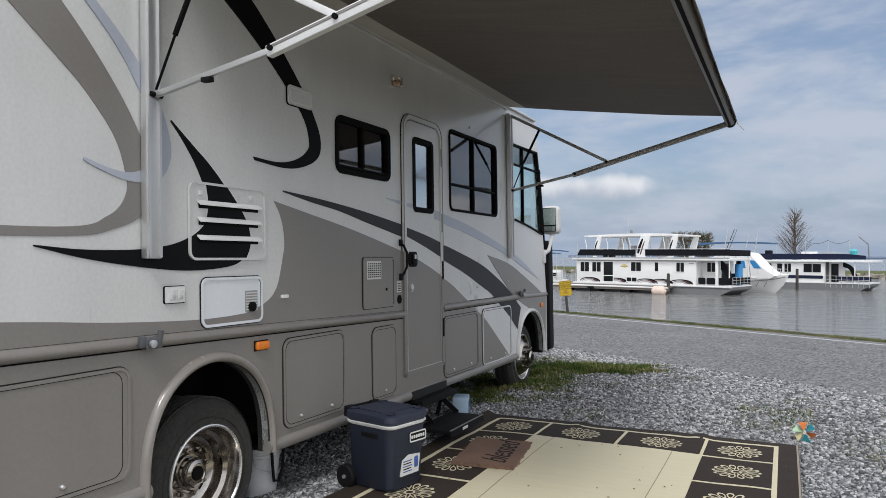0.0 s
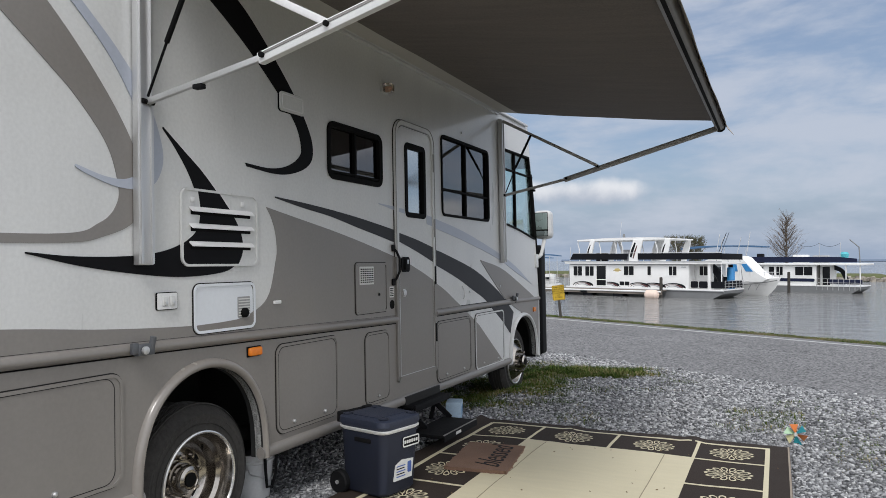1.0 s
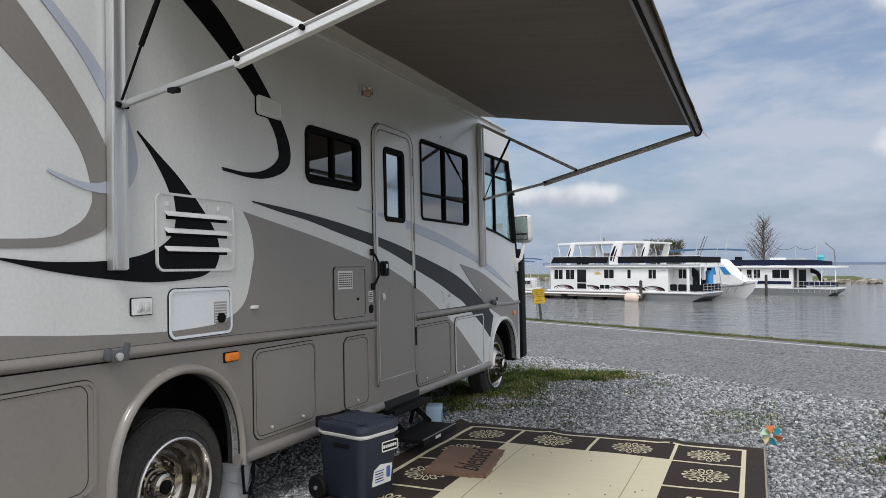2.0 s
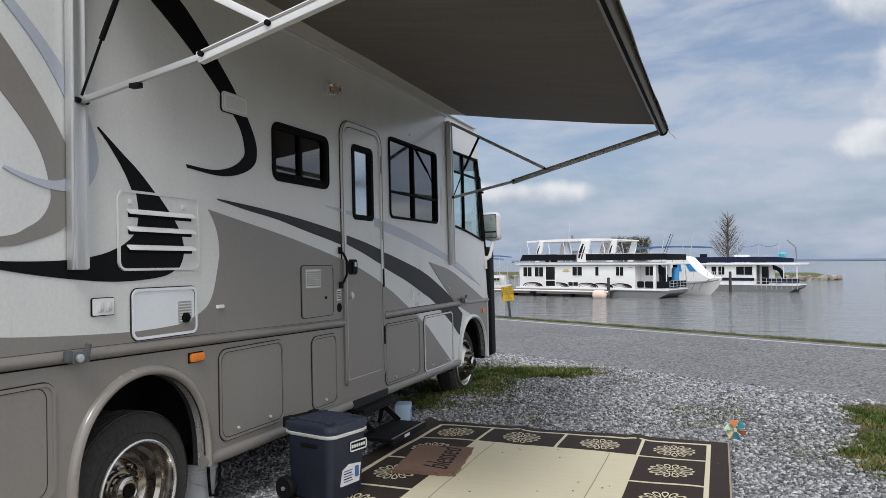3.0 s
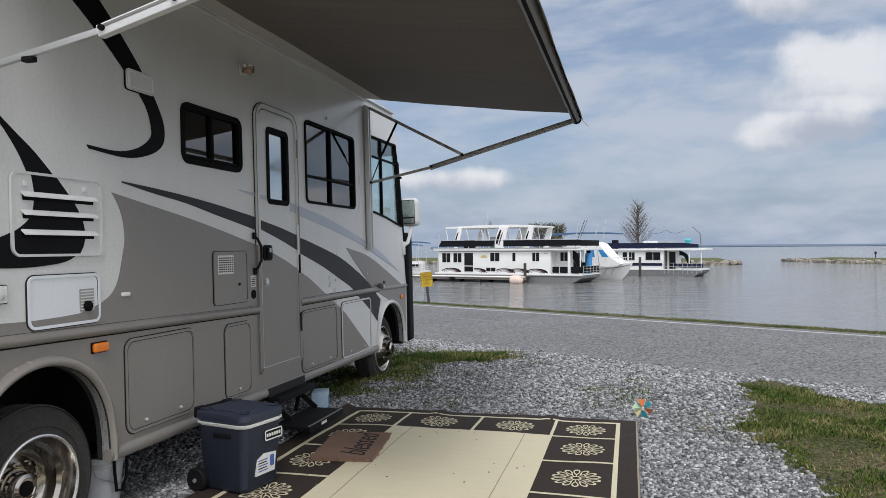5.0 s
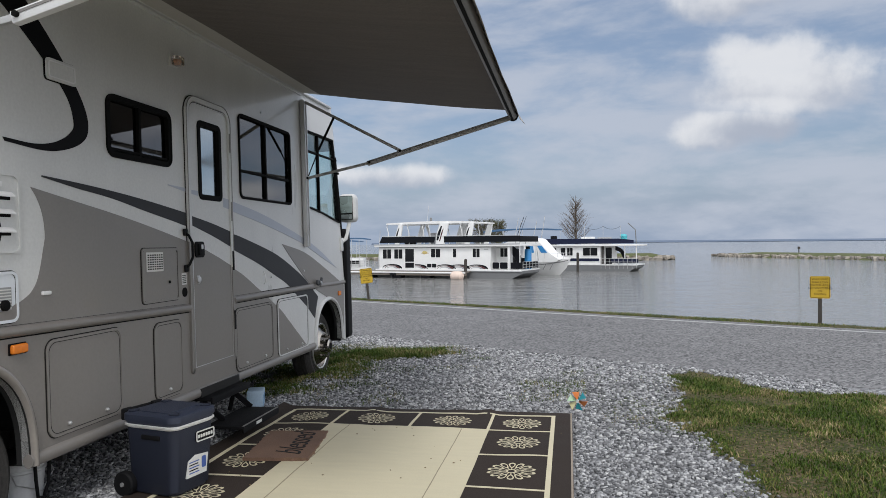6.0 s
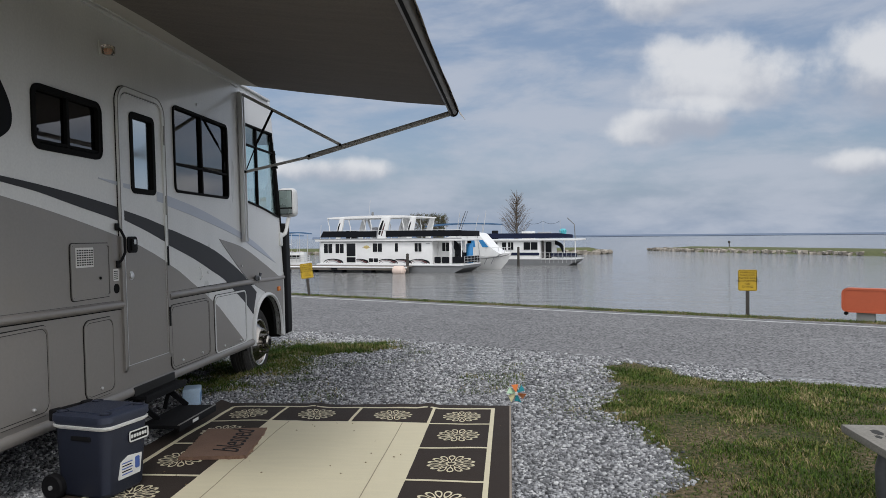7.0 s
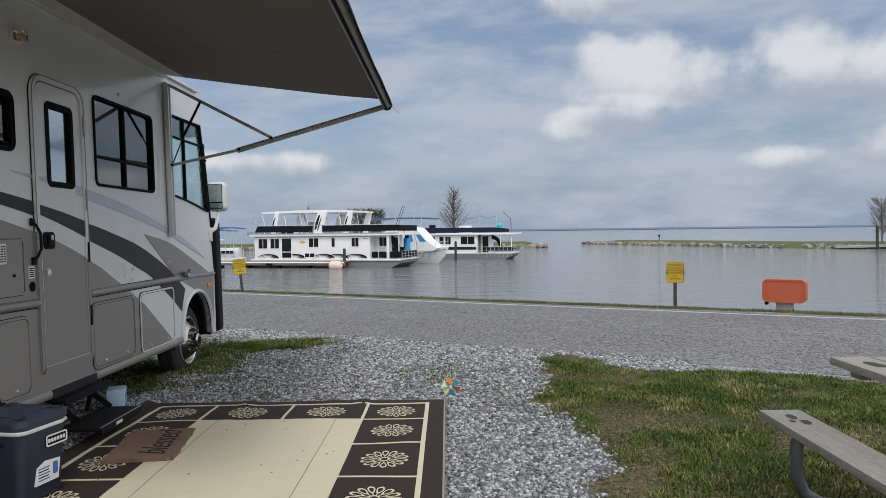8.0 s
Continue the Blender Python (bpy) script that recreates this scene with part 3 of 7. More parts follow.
part("taupe_panel", plate([TP], 0.0005, 0.003), TAUPE, rv, "taupe painted lower side")


def decal(name, loop, mat, label, h=0.005, holes=()):
    return part(name, plate([loop, *holes], 0.0005, h), mat, rv, label)


decal("swoosh", flow([(3.272, 1.757), (3.541, 1.741), (3.845, 1.717), (4.189, 1.682), (4.582, 1.633), (4.71, 1.614)], [(4.71, 1.521), (4.497, 1.56), (4.187, 1.612), (3.844, 1.673), (3.541, 1.71), (3.272, 1.75)]), CHAR, "charcoal swoosh stripe")
decal("swoosh", flow([(5.334, 1.488), (5.566, 1.449), (6.193, 1.313), (6.625, 1.169), (6.94, 1.039), (7.107, 0.945), (7.3, 0.84)], [(7.225, 0.70), (7.19, 0.62)], [(7.19, 0.62), (6.97, 0.76), (6.707, 0.896), (6.467, 1.02), (6.185, 1.117), (5.86, 1.225), (5.561, 1.308), (5.334, 1.367)]), CHAR, "charcoal swoosh stripe")
decal("thin_swoosh", flow([(4.45, 1.805), (4.58, 1.80), (4.71, 1.795)], [(4.71, 1.765), (4.45, 1.80)]), BLUEGREY, "pale blue-grey swoosh", 0.004)
decal("thin_swoosh", flow([(5.361, 1.746), (6.013, 1.651), (6.835, 1.48), (7.396, 1.33), (7.953, 1.121)], [(7.953, 1.121), (7.393, 1.27), (6.822, 1.42), (5.999, 1.57), (5.357, 1.666)]), BLUEGREY, "pale blue-grey swoosh", 0.004)
decal("front_swoosh", flow([(6.371, 1.4), (6.955, 1.31), (7.554, 1.13), (8.023, 0.971), (8.193, 0.912)], [(8.146, 0.28), (8.027, 0.29)], [(8.029, 0.309), (8.024, 0.457), (7.942, 0.654), (7.779, 0.753), (7.601, 0.768)], [(7.565, 0.823), (7.359, 0.882)], [(7.359, 0.882), (7.057, 0.991), (6.67, 1.21), (6.371, 1.4)]), TAUPE, "taupe swoosh over the front wheel")
decal("hook", flow([(2.6, 2.935), (2.946, 2.805), (3.161, 2.656), (3.441, 2.4), (3.613, 2.177), (3.643, 2.042), (3.58, 1.961), (3.432, 1.905), (3.274, 1.887), (3.033, 1.901)],
                   [(3.022, 1.919), (3.224, 1.914), (3.379, 1.943), (3.495, 2.005), (3.527, 2.077), (3.449, 2.234), (3.139, 2.492), (2.809, 2.7), (2.4, 2.9)]), INK, "black hook stripe", 0.005)
decal("sail", flow([(2.45, 2.017), (2.583, 1.919), (2.719, 1.817), (2.897, 1.644), (2.974, 1.529), (2.977, 1.418), (2.893, 1.346), (2.729, 1.319), (2.506, 1.314), (2.245, 1.336), (1.992, 1.371), (1.768, 1.418)],
                   [(1.768, 1.424), (1.992, 1.408), (2.276, 1.413), (2.472, 1.442), (2.598, 1.496), (2.666, 1.573), (2.674, 1.672), (2.615, 1.805), (2.529, 1.922), (2.446, 2.011)]), INK, "black sail-shaped stripe", 0.005)
decal("wide_curve", flow([(1.2, 2.7), (1.671, 2.328), (1.869, 2.169), (1.995, 2.061), (2.131, 1.901), (2.188, 1.758), (2.193, 1.648), (2.101, 1.552), (1.866, 1.497), (0.9, 1.5)],
                   [(0.9, 1.455), (1.866, 1.46), (2.128, 1.496), (2.293, 1.58), (2.319, 1.747), (2.286, 1.89), (2.132, 2.126), (1.887, 2.399), (1.5, 2.74)]), TAUPE, "wide taupe curve", 0.004)
decal("curl", flow([(1.75, 2.7), (2.045, 2.45), (2.206, 2.304), (2.361, 2.12), (2.442, 1.918), (2.431, 1.798), (2.358, 1.722), (2.202, 1.71), (2.047, 1.749), (1.983, 1.776)],
                   [(1.986, 1.786), (2.13, 1.751), (2.248, 1.754), (2.349, 1.817), (2.379, 1.947), (2.297, 2.074), (2.162, 2.268), (1.994, 2.434), (1.68, 2.7)]), BLUEGREY, "pale blue-grey curl", 0.006)

# skirt roll, belt rail, wheel arch lips
def along_wall(points, r, mat, name, label="", flat=0.6, sides=18):
    own = tube([(0, y, z) for y, z in points], r, sides)
    for v in own.verts:
        v.co.x *= flat
    return part(name, own, mat, rv, label)


for y0, y1, z, z2 in ((RV_Y0, 2.27, 1.06, 1.0), (2.27, 4.672, 1.0, 0.953), (5.348, 7.30, 0.957, 0.957)):
    along_wall([(y0, z), ((y0 + y1) / 2, (z + z2) / 2), (y1, z2)], 0.026, TAUPE, "belt_rail", "taupe half-round belt rail", 1.15)
    # the black line underneath paints the rail's shadow on the wall
    along_wall([(y0, z - 0.03), (y1, z2 - 0.03)], 0.005, GASKET, "rail_seam", "painted shadow line below the rail", 1.0, 6)
    along_wall([(y0, z + 0.029), (y1, z2 + 0.029)], 0.003, GASKET, "rail_seam", "thin dark line above the rail", 1.2, 6)
along_wall([(7.35, 0.955), (7.9, 0.945), (8.22, 0.945)], 0.022, TAUPE, "belt_rail", "taupe half-round belt rail", 0.9)
for y0, y1 in ((RV_Y0, 2.31), (3.12, 7.18)):
    along_wall([(y0, 0.335), (y1, 0.335)], 0.035, TAUPE, "skirt_edge", "rolled lower skirt edge", 0.8)
ARCH_TAUPE = material("satin_arch_trim", (0.24, 0.22, 0.2), 0.25, spots=0.06, coat=0.4)
for pts, mat in ((REAR_ARCH, ARCH_TAUPE), (FRONT_ARCH, WHITE)):
    c = Vector((sum(p[0] for p in pts) / len(pts), 0.35))
    outer = [tuple(Vector(p) + (Vector(p) - c).normalized() * (0.05 if mat is ARCH_TAUPE else 0.045)) for p in pts]
    own = bmesh.new()
    n = len(pts)
    rows = []
    for p, q in zip(pts, outer):
        ring = []
        for f, x in ((0.0, 0.012), (0.08, 0.024), (0.3, 0.033), (0.55, 0.034), (0.8, 0.027), (0.95, 0.014), (1.0, -0.001)):
            ring.append(own.verts.new((x, p[0] + (q[0] - p[0]) * f, p[1] + (q[1] - p[1]) * f)))
        rows.append(ring)
    for a, b in zip(rows, rows[1:]):
        for k in range(6):
            own.faces.new((a[k], a[k + 1], b[k + 1], b[k]))
    part("arch_trim", own, mat, rv, "rounded wheel arch trim")
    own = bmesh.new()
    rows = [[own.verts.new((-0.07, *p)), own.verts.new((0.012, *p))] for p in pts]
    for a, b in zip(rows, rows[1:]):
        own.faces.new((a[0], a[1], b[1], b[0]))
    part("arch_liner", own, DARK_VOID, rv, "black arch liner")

# luggage bay doors and hatches
def bay(name, u0, v0, u1, v1, mat, label, r=0.06, holes=(), latches=True, f=None, parent=None):
    loop = rrect(u0, v0, u1, v1, r)
    if f:
        loop = skew(loop, f)
    d = part(name, plate([loop], 0.0035, 0.008), mat, rv, label)
    part("trim", rim_of(loop, 0.014, 0.003, 0.013), mat, d)
    inner = [((p[0] - (u0 + u1) / 2) * 0.94 + (u0 + u1) / 2, (p[1] - (v0 + v1) / 2) * 0.94 + (v0 + v1) / 2) for p in loop]
    part("groove", rim_of(inner, 0.0035, 0.0075, 0.009), JOINT, d, "dark shadow gap")
    part("seal", rim_of(loop, -0.005, 0.002, 0.0062), JOINT, d, "dark rubber seal")
    if latches:
        for k in (0.25, 0.75) if u1 - u0 > 0.4 else (0.5,):
            part("latch", lathe([(0.011, 0), (0.011, 0.009), (0.006, 0.014), (0, 0.015)], 12, "x", at=(0.008, u0 + (u1 - u0) * k, v0 + 0.05)), ALU, d, "small round latch")
    return d


bay("bay_door", 0.9, 0.428, 2.205, 0.907, TAUPE, "taupe luggage bay door")
bay("bay_door", 3.255, 0.405, 3.882, 0.912, TAUPE, "taupe luggage bay door")
bay("bay_door", 4.222, 0.388, 4.56, 0.888, TAUPE, "narrow taupe bay door")
bay("bay_door", 5.362, 0.375, 6.10, 0.88, TAUPE, "taupe luggage bay door")
bd = bay("bay_door", 6.205, 0.36, 6.98, 0.888, WHITE, "white and taupe bay door")
part("paint", plate([[(6.22, 0.822), (6.312, 0.775), (6.6, 0.586), (6.831, 0.436), (6.9, 0.385), (6.25, 0.375), (6.22, 0.40)]], 0.0082, 0.0092), TAUPE, bd, "taupe painted corner")
part("paint", plate([[(6.74, 0.872), (6.95, 0.872), (6.965, 0.84), (6.965, 0.755)]], 0.0082, 0.0092), CHAR, bd, "charcoal painted corner")
box_hatch = bay("outlet_hatch", 4.11, 1.025, 4.54, 1.375, TAUPE, "taupe square hatch with a pale grille", 0.025, latches=False)
LABEL = material("pale_sticker", (0.62, 0.62, 0.6), 0.5, spots=0.1)
part("grille_panel", plate([rrect(4.16, 1.225, 4.35, 1.35, 0.006)], 0.0085, 0.011), LABEL, box_hatch, "pale slotted grille")
for r in range(7):
    bm = bmesh.new()
    for c in range(7):
        u = 4.172 + c * 0.0255
        plate([[(u, 1.238 + r * 0.015), (u + 0.017, 1.238 + r * 0.015), (u + 0.017, 1.246 + r * 0.015), (u, 1.246 + r * 0.015)]], 0.0112, 0.0122, bm=bm)
    part("slot_row", bm, GASKET, box_hatch)
part("keyhole", lathe([(0.01, 0), (0.01, 0.006), (0, 0.007)], 10, "x", at=(0.009, 4.42, 1.15)), GASKET, box_hatch)
wh = bay("water_hatch", 2.628, 1.03, 3.08, 1.275, HATCH_WHITE, "white hatch door with a small vent grille", 0.04, latches=False)
part("grille_panel", plate([rrect(2.94, 1.09, 3.035, 1.20, 0.005)], 0.0085, 0.012), material("grey_grille", (0.3, 0.3, 0.3), 0.5), wh, "small grey vent grille")
for r in range(7):
    part("grille_bar", box(0.012, 2.945, 1.098 + r * 0.0145, 0.015, 3.03, 1.104 + r * 0.0145), LABEL, wh)
part("vent_cap", lathe([(0.026, 0), (0.026, 0.015), (0.016, 0.02), (0, 0.02)], 14, "x", at=(0.012, 2.985, 1.115)), GASKET, wh, "round black exhaust cap")
part("paint", plate([[(2.645, 1.045), (2.66, 1.038), (3.05, 1.038), (3.066, 1.05), (3.066, 1.118), (3.022, 1.097), (2.933, 1.082), (2.807, 1.076), (2.645, 1.073)]], 0.0082, 0.0112), TAUPE, wh)

# refrigerator vent
vent = part("fridge_vent", plate([rrect(2.553, 1.367, 3.102, 1.74, 0.04)], 0.007, 0.010), WHITE, rv, "white louvred refrigerator vent")
decal_clip = flow([(2.66, 1.735), (2.81, 1.735)], [(2.81, 1.735), (2.897, 1.644), (2.948, 1.579), (2.974, 1.529), (2.987, 1.469), (2.977, 1.418), (2.95, 1.372)], [(2.95, 1.372), (2.558, 1.372)], [(2.558, 1.473), (2.598, 1.496), (2.643, 1.531), (2.666, 1.573), (2.676, 1.63), (2.674, 1.672), (2.662, 1.735)])
part("stripe", plate([decal_clip], 0.0102, 0.0112), INK, vent, "black stripe across the vent")
part("rim", rim_of(rrect(2.548, 1.362, 3.107, 1.745, 0.045), 0.012, 0.003, 0.015), WHITE, vent)
SLOT = GASKET
for z in (1.646, 1.564, 1.476):
    part("slot", plate([rrect(2.61, z - 0.03, 3.045, z, 0.004)], 0.0114, 0.0124), SLOT, vent, "dark slot")
    bm = bmesh.new()
    q = [(0.012, z + 0.01), (0.034, z - 0.010), (0.034, z - 0.016), (0.012, z + 0.002)]
    a = [bm.verts.new((x, 2.6, zz)) for x, zz in q]
    b = [bm.verts.new((x, 3.055, zz)) for x, zz in q]
    for k in range(4):
        bm.faces.new((a[k], a[(k + 1) % 4], b[(k + 1) % 4], b[k]))
    bm.faces.new(a)
    bm.faces.new(b)
    part("louvre", bm, ALU_WHITE, vent, "slanted louvre blade")
for y, z in ((2.62, 1.69), (2.98, 1.69)):
    part("catch", box(0.011, y - 0.012, z - 0.012, 0.018, y + 0.012, z + 0.012, 0.002), ALU_WHITE, vent)

CAST = material("cast_latch_metal", (0.11, 0.115, 0.125), 0.45, 0.3, spots=0.15)
# socket plate, clips, lamps
sp = part("socket_plate", plate([rrect(2.40, 1.165, 2.52, 1.24, 0.006)], 0.003, 0.012), ALU_WHITE, rv, "white double socket cover")
part("outline", rim_of(rrect(2.40, 1.165, 2.52, 1.24, 0.006), -0.004, 0.002, 0.009), GASKET, sp)
for y in (2.44, 2.485):
    part("flap", box(0.012, y - 0.014, 1.18, 0.022, y + 0.014, 1.225, 0.004), WHITE, sp)
    part("knob", box(0.022, y - 0.006, 1.185, 0.03, y + 0.006, 1.2, 0.002), ALU, sp)
part("clip", box(0.003, 3.24, 1.145, 0.018, 3.30, 1.165, 0.005), ALU_WHITE, rv, "small cream clip")
ml = part("marker_lamp", box(0.003, 3.018, 0.877, 0.03, 3.118, 0.923, 0.013, 3), AMBER, rv, "amber side marker lamp")
part("bezel", box(0.003, 3.012, 0.872, 0.009, 3.124, 0.928, 0.003), GASKET, ml)
part("reflector", box(0.003, 7.97, 0.80, 0.02, 8.05, 0.85, 0.006), AMBER, rv, "small amber front marker")
lp = part("cover_plate", plate([rrect(3.312, 2.262, 3.545, 2.375, 0.02)], 0.006, 0.018), WHITE, rv, "white rounded cover plate")
part("outline", rim_of(rrect(3.312, 2.262, 3.545, 2.375, 0.02), -0.004, 0.002, 0.010), GASKET, lp)
part("rim", rim_of(rrect(3.327, 2.275, 3.53, 2.363, 0.015), 0.006, 0.018, 0.022), ALU_WHITE, lp)
pl = part("porch_lamp", box(0.0, 4.50, 2.62, 0.012, 4.60, 2.71, 0.005), WHITE, rv, "porch lamp with a clear lens")
part("lens", box(0.012, 4.515, 2.625, 0.075, 4.59, 2.69, 0.015, 3), glass("clear_lens", (0.9, 0.8, 0.7), 0.15), pl, "clear ribbed lens")
part("bulb", lathe([(0, 0), (0.012, 0.006), (0.012, 0.03), (0, 0.036)], 10, "x", at=(0.018, 4.553, 2.655)), material("warm_bulb", (0.8, 0.5, 0.36), 0.4), pl)
for y, z in ((2.30, 1.0), (7.26, 0.99)):
    tr = part("awning_latch", box(0.015, y - 0.045, z - 0.03, 0.055, y + 0.045, z + 0.022, 0.008), CAST, rv, "cast travel latch")
    part("pin", tube([(0.045, y + 0.03, z), (0.055, y + 0.035, z + 0.05)], 0.014, 8), CAST, tr)
    part("lug", box(0.03, y - 0.075, z - 0.02, 0.05, y - 0.04, z + 0.03, 0.006), CAST, tr)
    part("eye", lathe([(0.018, 0), (0.018, 0.012), (0.008, 0.014), (0, 0.014)], 12, "x", at=(0.06, y - 0.02, z - 0.005)), ALU, tr)

# windows
def window(name, loop, u_mid, mat, label, sill=None, w=0.028, low=None):
    f = part(name, rim_of(loop, -0.008, -0.04, 0.014), GASKET, rv, label)
    part("inner_frame", rim_of(loop, w, -0.035, 0.010), GASKET, f)
    us = [p[0] for p in loop]
    vs = [p[1] for p in loop]
    if u_mid:
        part("mullion", box(-0.03, u_mid - 0.012, low or min(vs) + 0.01, 0.004, u_mid + 0.012, max(vs) - 0.01), GASKET, f)
    if sill:
        part("slider_rail", box(-0.03, min(us) + 0.02, sill - 0.008, 0.003, max(us) - 0.02, sill + 0.008), GASKET, f)
    g = part("pane", plate([[((p[0] - (min(us) + max(us)) / 2) * 0.97 + (min(us) + max(us)) / 2, (p[1] - (min(vs) + max(vs)) / 2) * 0.97 + (min(vs) + max(vs)) / 2) for p in loop]], -0.022, -0.017), mat, f, "dark tinted glass")
    return f


window("side_window", WIN1, 4.145, TINT, "dark sliding window with black frame", 1.97)
window("side_window", WIN2, 6.06, TINT, "large dark window with black frame", 2.01, 0.014)
cw = window("cab_window", CABWIN, 7.45, CABGLASS, "cab side window with green glass", 2.37, 0.012, 1.75)
part("far_cab_pane", plate([FARWIN], -RV_W + 0.01, -RV_W + 0.015), CABGLASS, rv, "green cab glass")

# entrance door
door = part("entrance_door", plate([DOOR, DOORWIN], -0.03, 0.008), WHITE, rv, "white and taupe entrance door with narrow window")
part("paint", plate([[(4.727, 0.52), (5.317, 0.52), (5.317, 1.23), (5.128, 1.295), (4.934, 1.354), (4.727, 1.41)]], 0.0085, 0.010), TAUPE, door, "taupe lower door")
part("paint", plate([flow([(4.727, 1.603), (5.036, 1.555), (5.317, 1.501)], [(5.317, 1.38), (5.034, 1.461), (4.727, 1.537)])], 0.0085, 0.011), CHAR, door, "charcoal stripe")
part("paint", plate([[(4.727, 1.79), (4.83, 1.787), (4.83, 1.752), (4.727, 1.762)]], 0.0085, 0.010), BLUEGREY, door)
part("paint", plate([[(5.21, 1.762), (5.317, 1.752), (5.317, 1.675), (5.21, 1.69)]], 0.0085, 0.010), BLUEGREY, door)
frame_loop = rrect2(4.672, 0.485, 5.352, 2.47, 0.13, 0.015, 8)


def band(pts, width, w0, w1):
    """An open raised band beside a line of points, on its inner side."""
    own = bmesh.new()
    rows = []
    for i, q in enumerate(pts):
        a, b = Vector(pts[max(i - 1, 0)]), Vector(pts[min(i + 1, len(pts) - 1)])
        t = (b - a).normalized()
        nrm = Vector((-t.y, t.x)) * width
        p2 = (q[0] + nrm.x, q[1] + nrm.y)
        rows.append([own.verts.new((w0, *q)), own.verts.new((w1, *q)), own.verts.new((w1, *p2)), own.verts.new((w0, *p2))])
    for a, b in zip(rows, rows[1:]):
        for k in range(4):
            own.faces.new((a[k], a[(k + 1) % 4], b[(k + 1) % 4], b[k]))
    own.faces.new(rows[0])
    own.faces.new(rows[-1])
    return own


upper = [(5.352, 1.22)] + [q for q in frame_loop if q[1] > 1.5] + [(4.672, 1.42)]
lower = [(4.672, 1.42)] + [q for q in frame_loop if q[1] < 1.0] + [(5.352, 1.22)]
part("frame_bead", band([(q[0] - 0.004, q[1]) if q[0] > 5 else (q[0] + 0.004, q[1]) for q in upper], 0.006, 0.02, 0.024), ALU_DARK, rv)
part("door_frame", band(upper, 0.04, -0.03, 0.02), WHITE, rv, "rounded white upper door frame")
part("door_frame", band(lower, 0.036, -0.03, 0.02), TAUPE, rv, "taupe lower door frame")
part("frame_shadow", band(upper, -0.005, 0.0, 0.006), JOINT, rv)
part("door_edge", rim_of(rrect2(4.724, 0.519, 5.32, 2.423, 0.09, 0.008), 0.006, 0.007, 0.014), ALU, door)
part("gap", rim_of(rrect2(4.718, 0.513, 5.326, 2.429, 0.1, 0.01), 0.005, 0.0, 0.0095), GASKET, door)
part("window_frame", rim_of(DOORWIN, 0.04, -0.02, 0.016), GASKET, door, "black window frame")
part("pane", plate([DOORWIN], -0.012, -0.008), material("reflective_glass", (0.5, 0.55, 0.57), 0.12, 1.0, spots=0.05), door, "pale mirrored glass")
DOOR_PAPER = material("door_blind", (0.72, 0.75, 0.76), 0.8)
part("blind", box(-0.03, 4.86, 1.74, -0.025, 5.18, 2.30), DOOR_PAPER, door, "pale blind behind the glass")
hd = part("handle", plate([rrect(4.755, 1.305, 4.885, 1.42, 0.03)], 0.009, 0.02), BLACK_PLASTIC, door, "black paddle latch handle")
part("paddle", box(0.02, 4.785, 1.32, 0.036, 4.855, 1.405, 0.01), BLACK_PLASTIC, hd)
part("lock", box(0.036, 4.807, 1.365, 0.04, 4.833, 1.398, 0.002), ALU, hd)
dl = part("deadbolt", lathe([(0.024, 0), (0.024, 0.012), (0.016, 0.016), (0, 0.016)], 16, "x", at=(0.009, 4.80, 1.145)), ALU, door, "small round deadbolt")
part("key_plate", box(0.009, 4.782, 1.115, 0.013, 4.818, 1.175, 0.002), ALU, door)
for z in (2.2, 1.66, 1.27, 0.80):
    part("hinge", box(0.006, 5.322, z - 0.075, 0.028, 5.343, z + 0.075, 0.004), BLACK_PLASTIC if z < 1.5 else ALU_DARK, door, "narrow door hinge")
gh = part("grab_handle", tube([(0.01, 4.638, 1.485), (0.035, 4.642, 1.46), (0.055, 4.652, 1.41), (0.055, 4.652, 1.31), (0.035, 4.642, 1.26), (0.01, 4.635, 1.232)], 0.009, 10), BLACK_PLASTIC, rv, "black bowed grab handle")
for z in (1.485, 1.232):
    part("foot", box(0.004, 4.617, z - 0.025, 0.02, 4.657, z + 0.025, 0.006), BLACK_PLASTIC, gh)
part("sticker", plate([rrect(4.585, 1.12, 4.65, 1.2, 0.004)], 0.0035, 0.0042), LABEL, rv, "small pale sticker")
for k in range(5):
    part("sticker_print", box(0.0042, 4.592, 1.13 + k * 0.013, 0.0048, 4.642, 1.136 + k * 0.013), GASKET, rv)
part("sticker", plate([rrect(4.585, 1.035, 4.655, 1.10, 0.03)], 0.0035, 0.0042), GASKET, rv, "small round dark sticker")
# cable hook and snaps ahead of the door
part("hook", tube([(0.006, 5.93, 1.16), (0.02, 5.93, 1.13), (0.022, 5.945, 1.07), (0.012, 5.93, 1.05)], 0.006, 8), ALU_WHITE, rv, "small white cable hook")
for y, z in ((6.1, 1.105), (6.9, 1.13), (5.98, 2.56)):
    part("snap", lathe([(0.012, 0), (0.012, 0.006), (0, 0.009)], 10, "x", at=(0.005, y, z)), ALU, rv)

# awning rail on the wall
part("awning_rail", box(0.0, 2.1, 2.905, 0.022, 6.95, 2.928, 0.006), WHITE, rv, "white awning rail")
part("gutter", box(0.0, RV_Y0, 2.93, 0.035, 7.85, 2.955, 0.008), WHITE, rv, "white roof gutter")

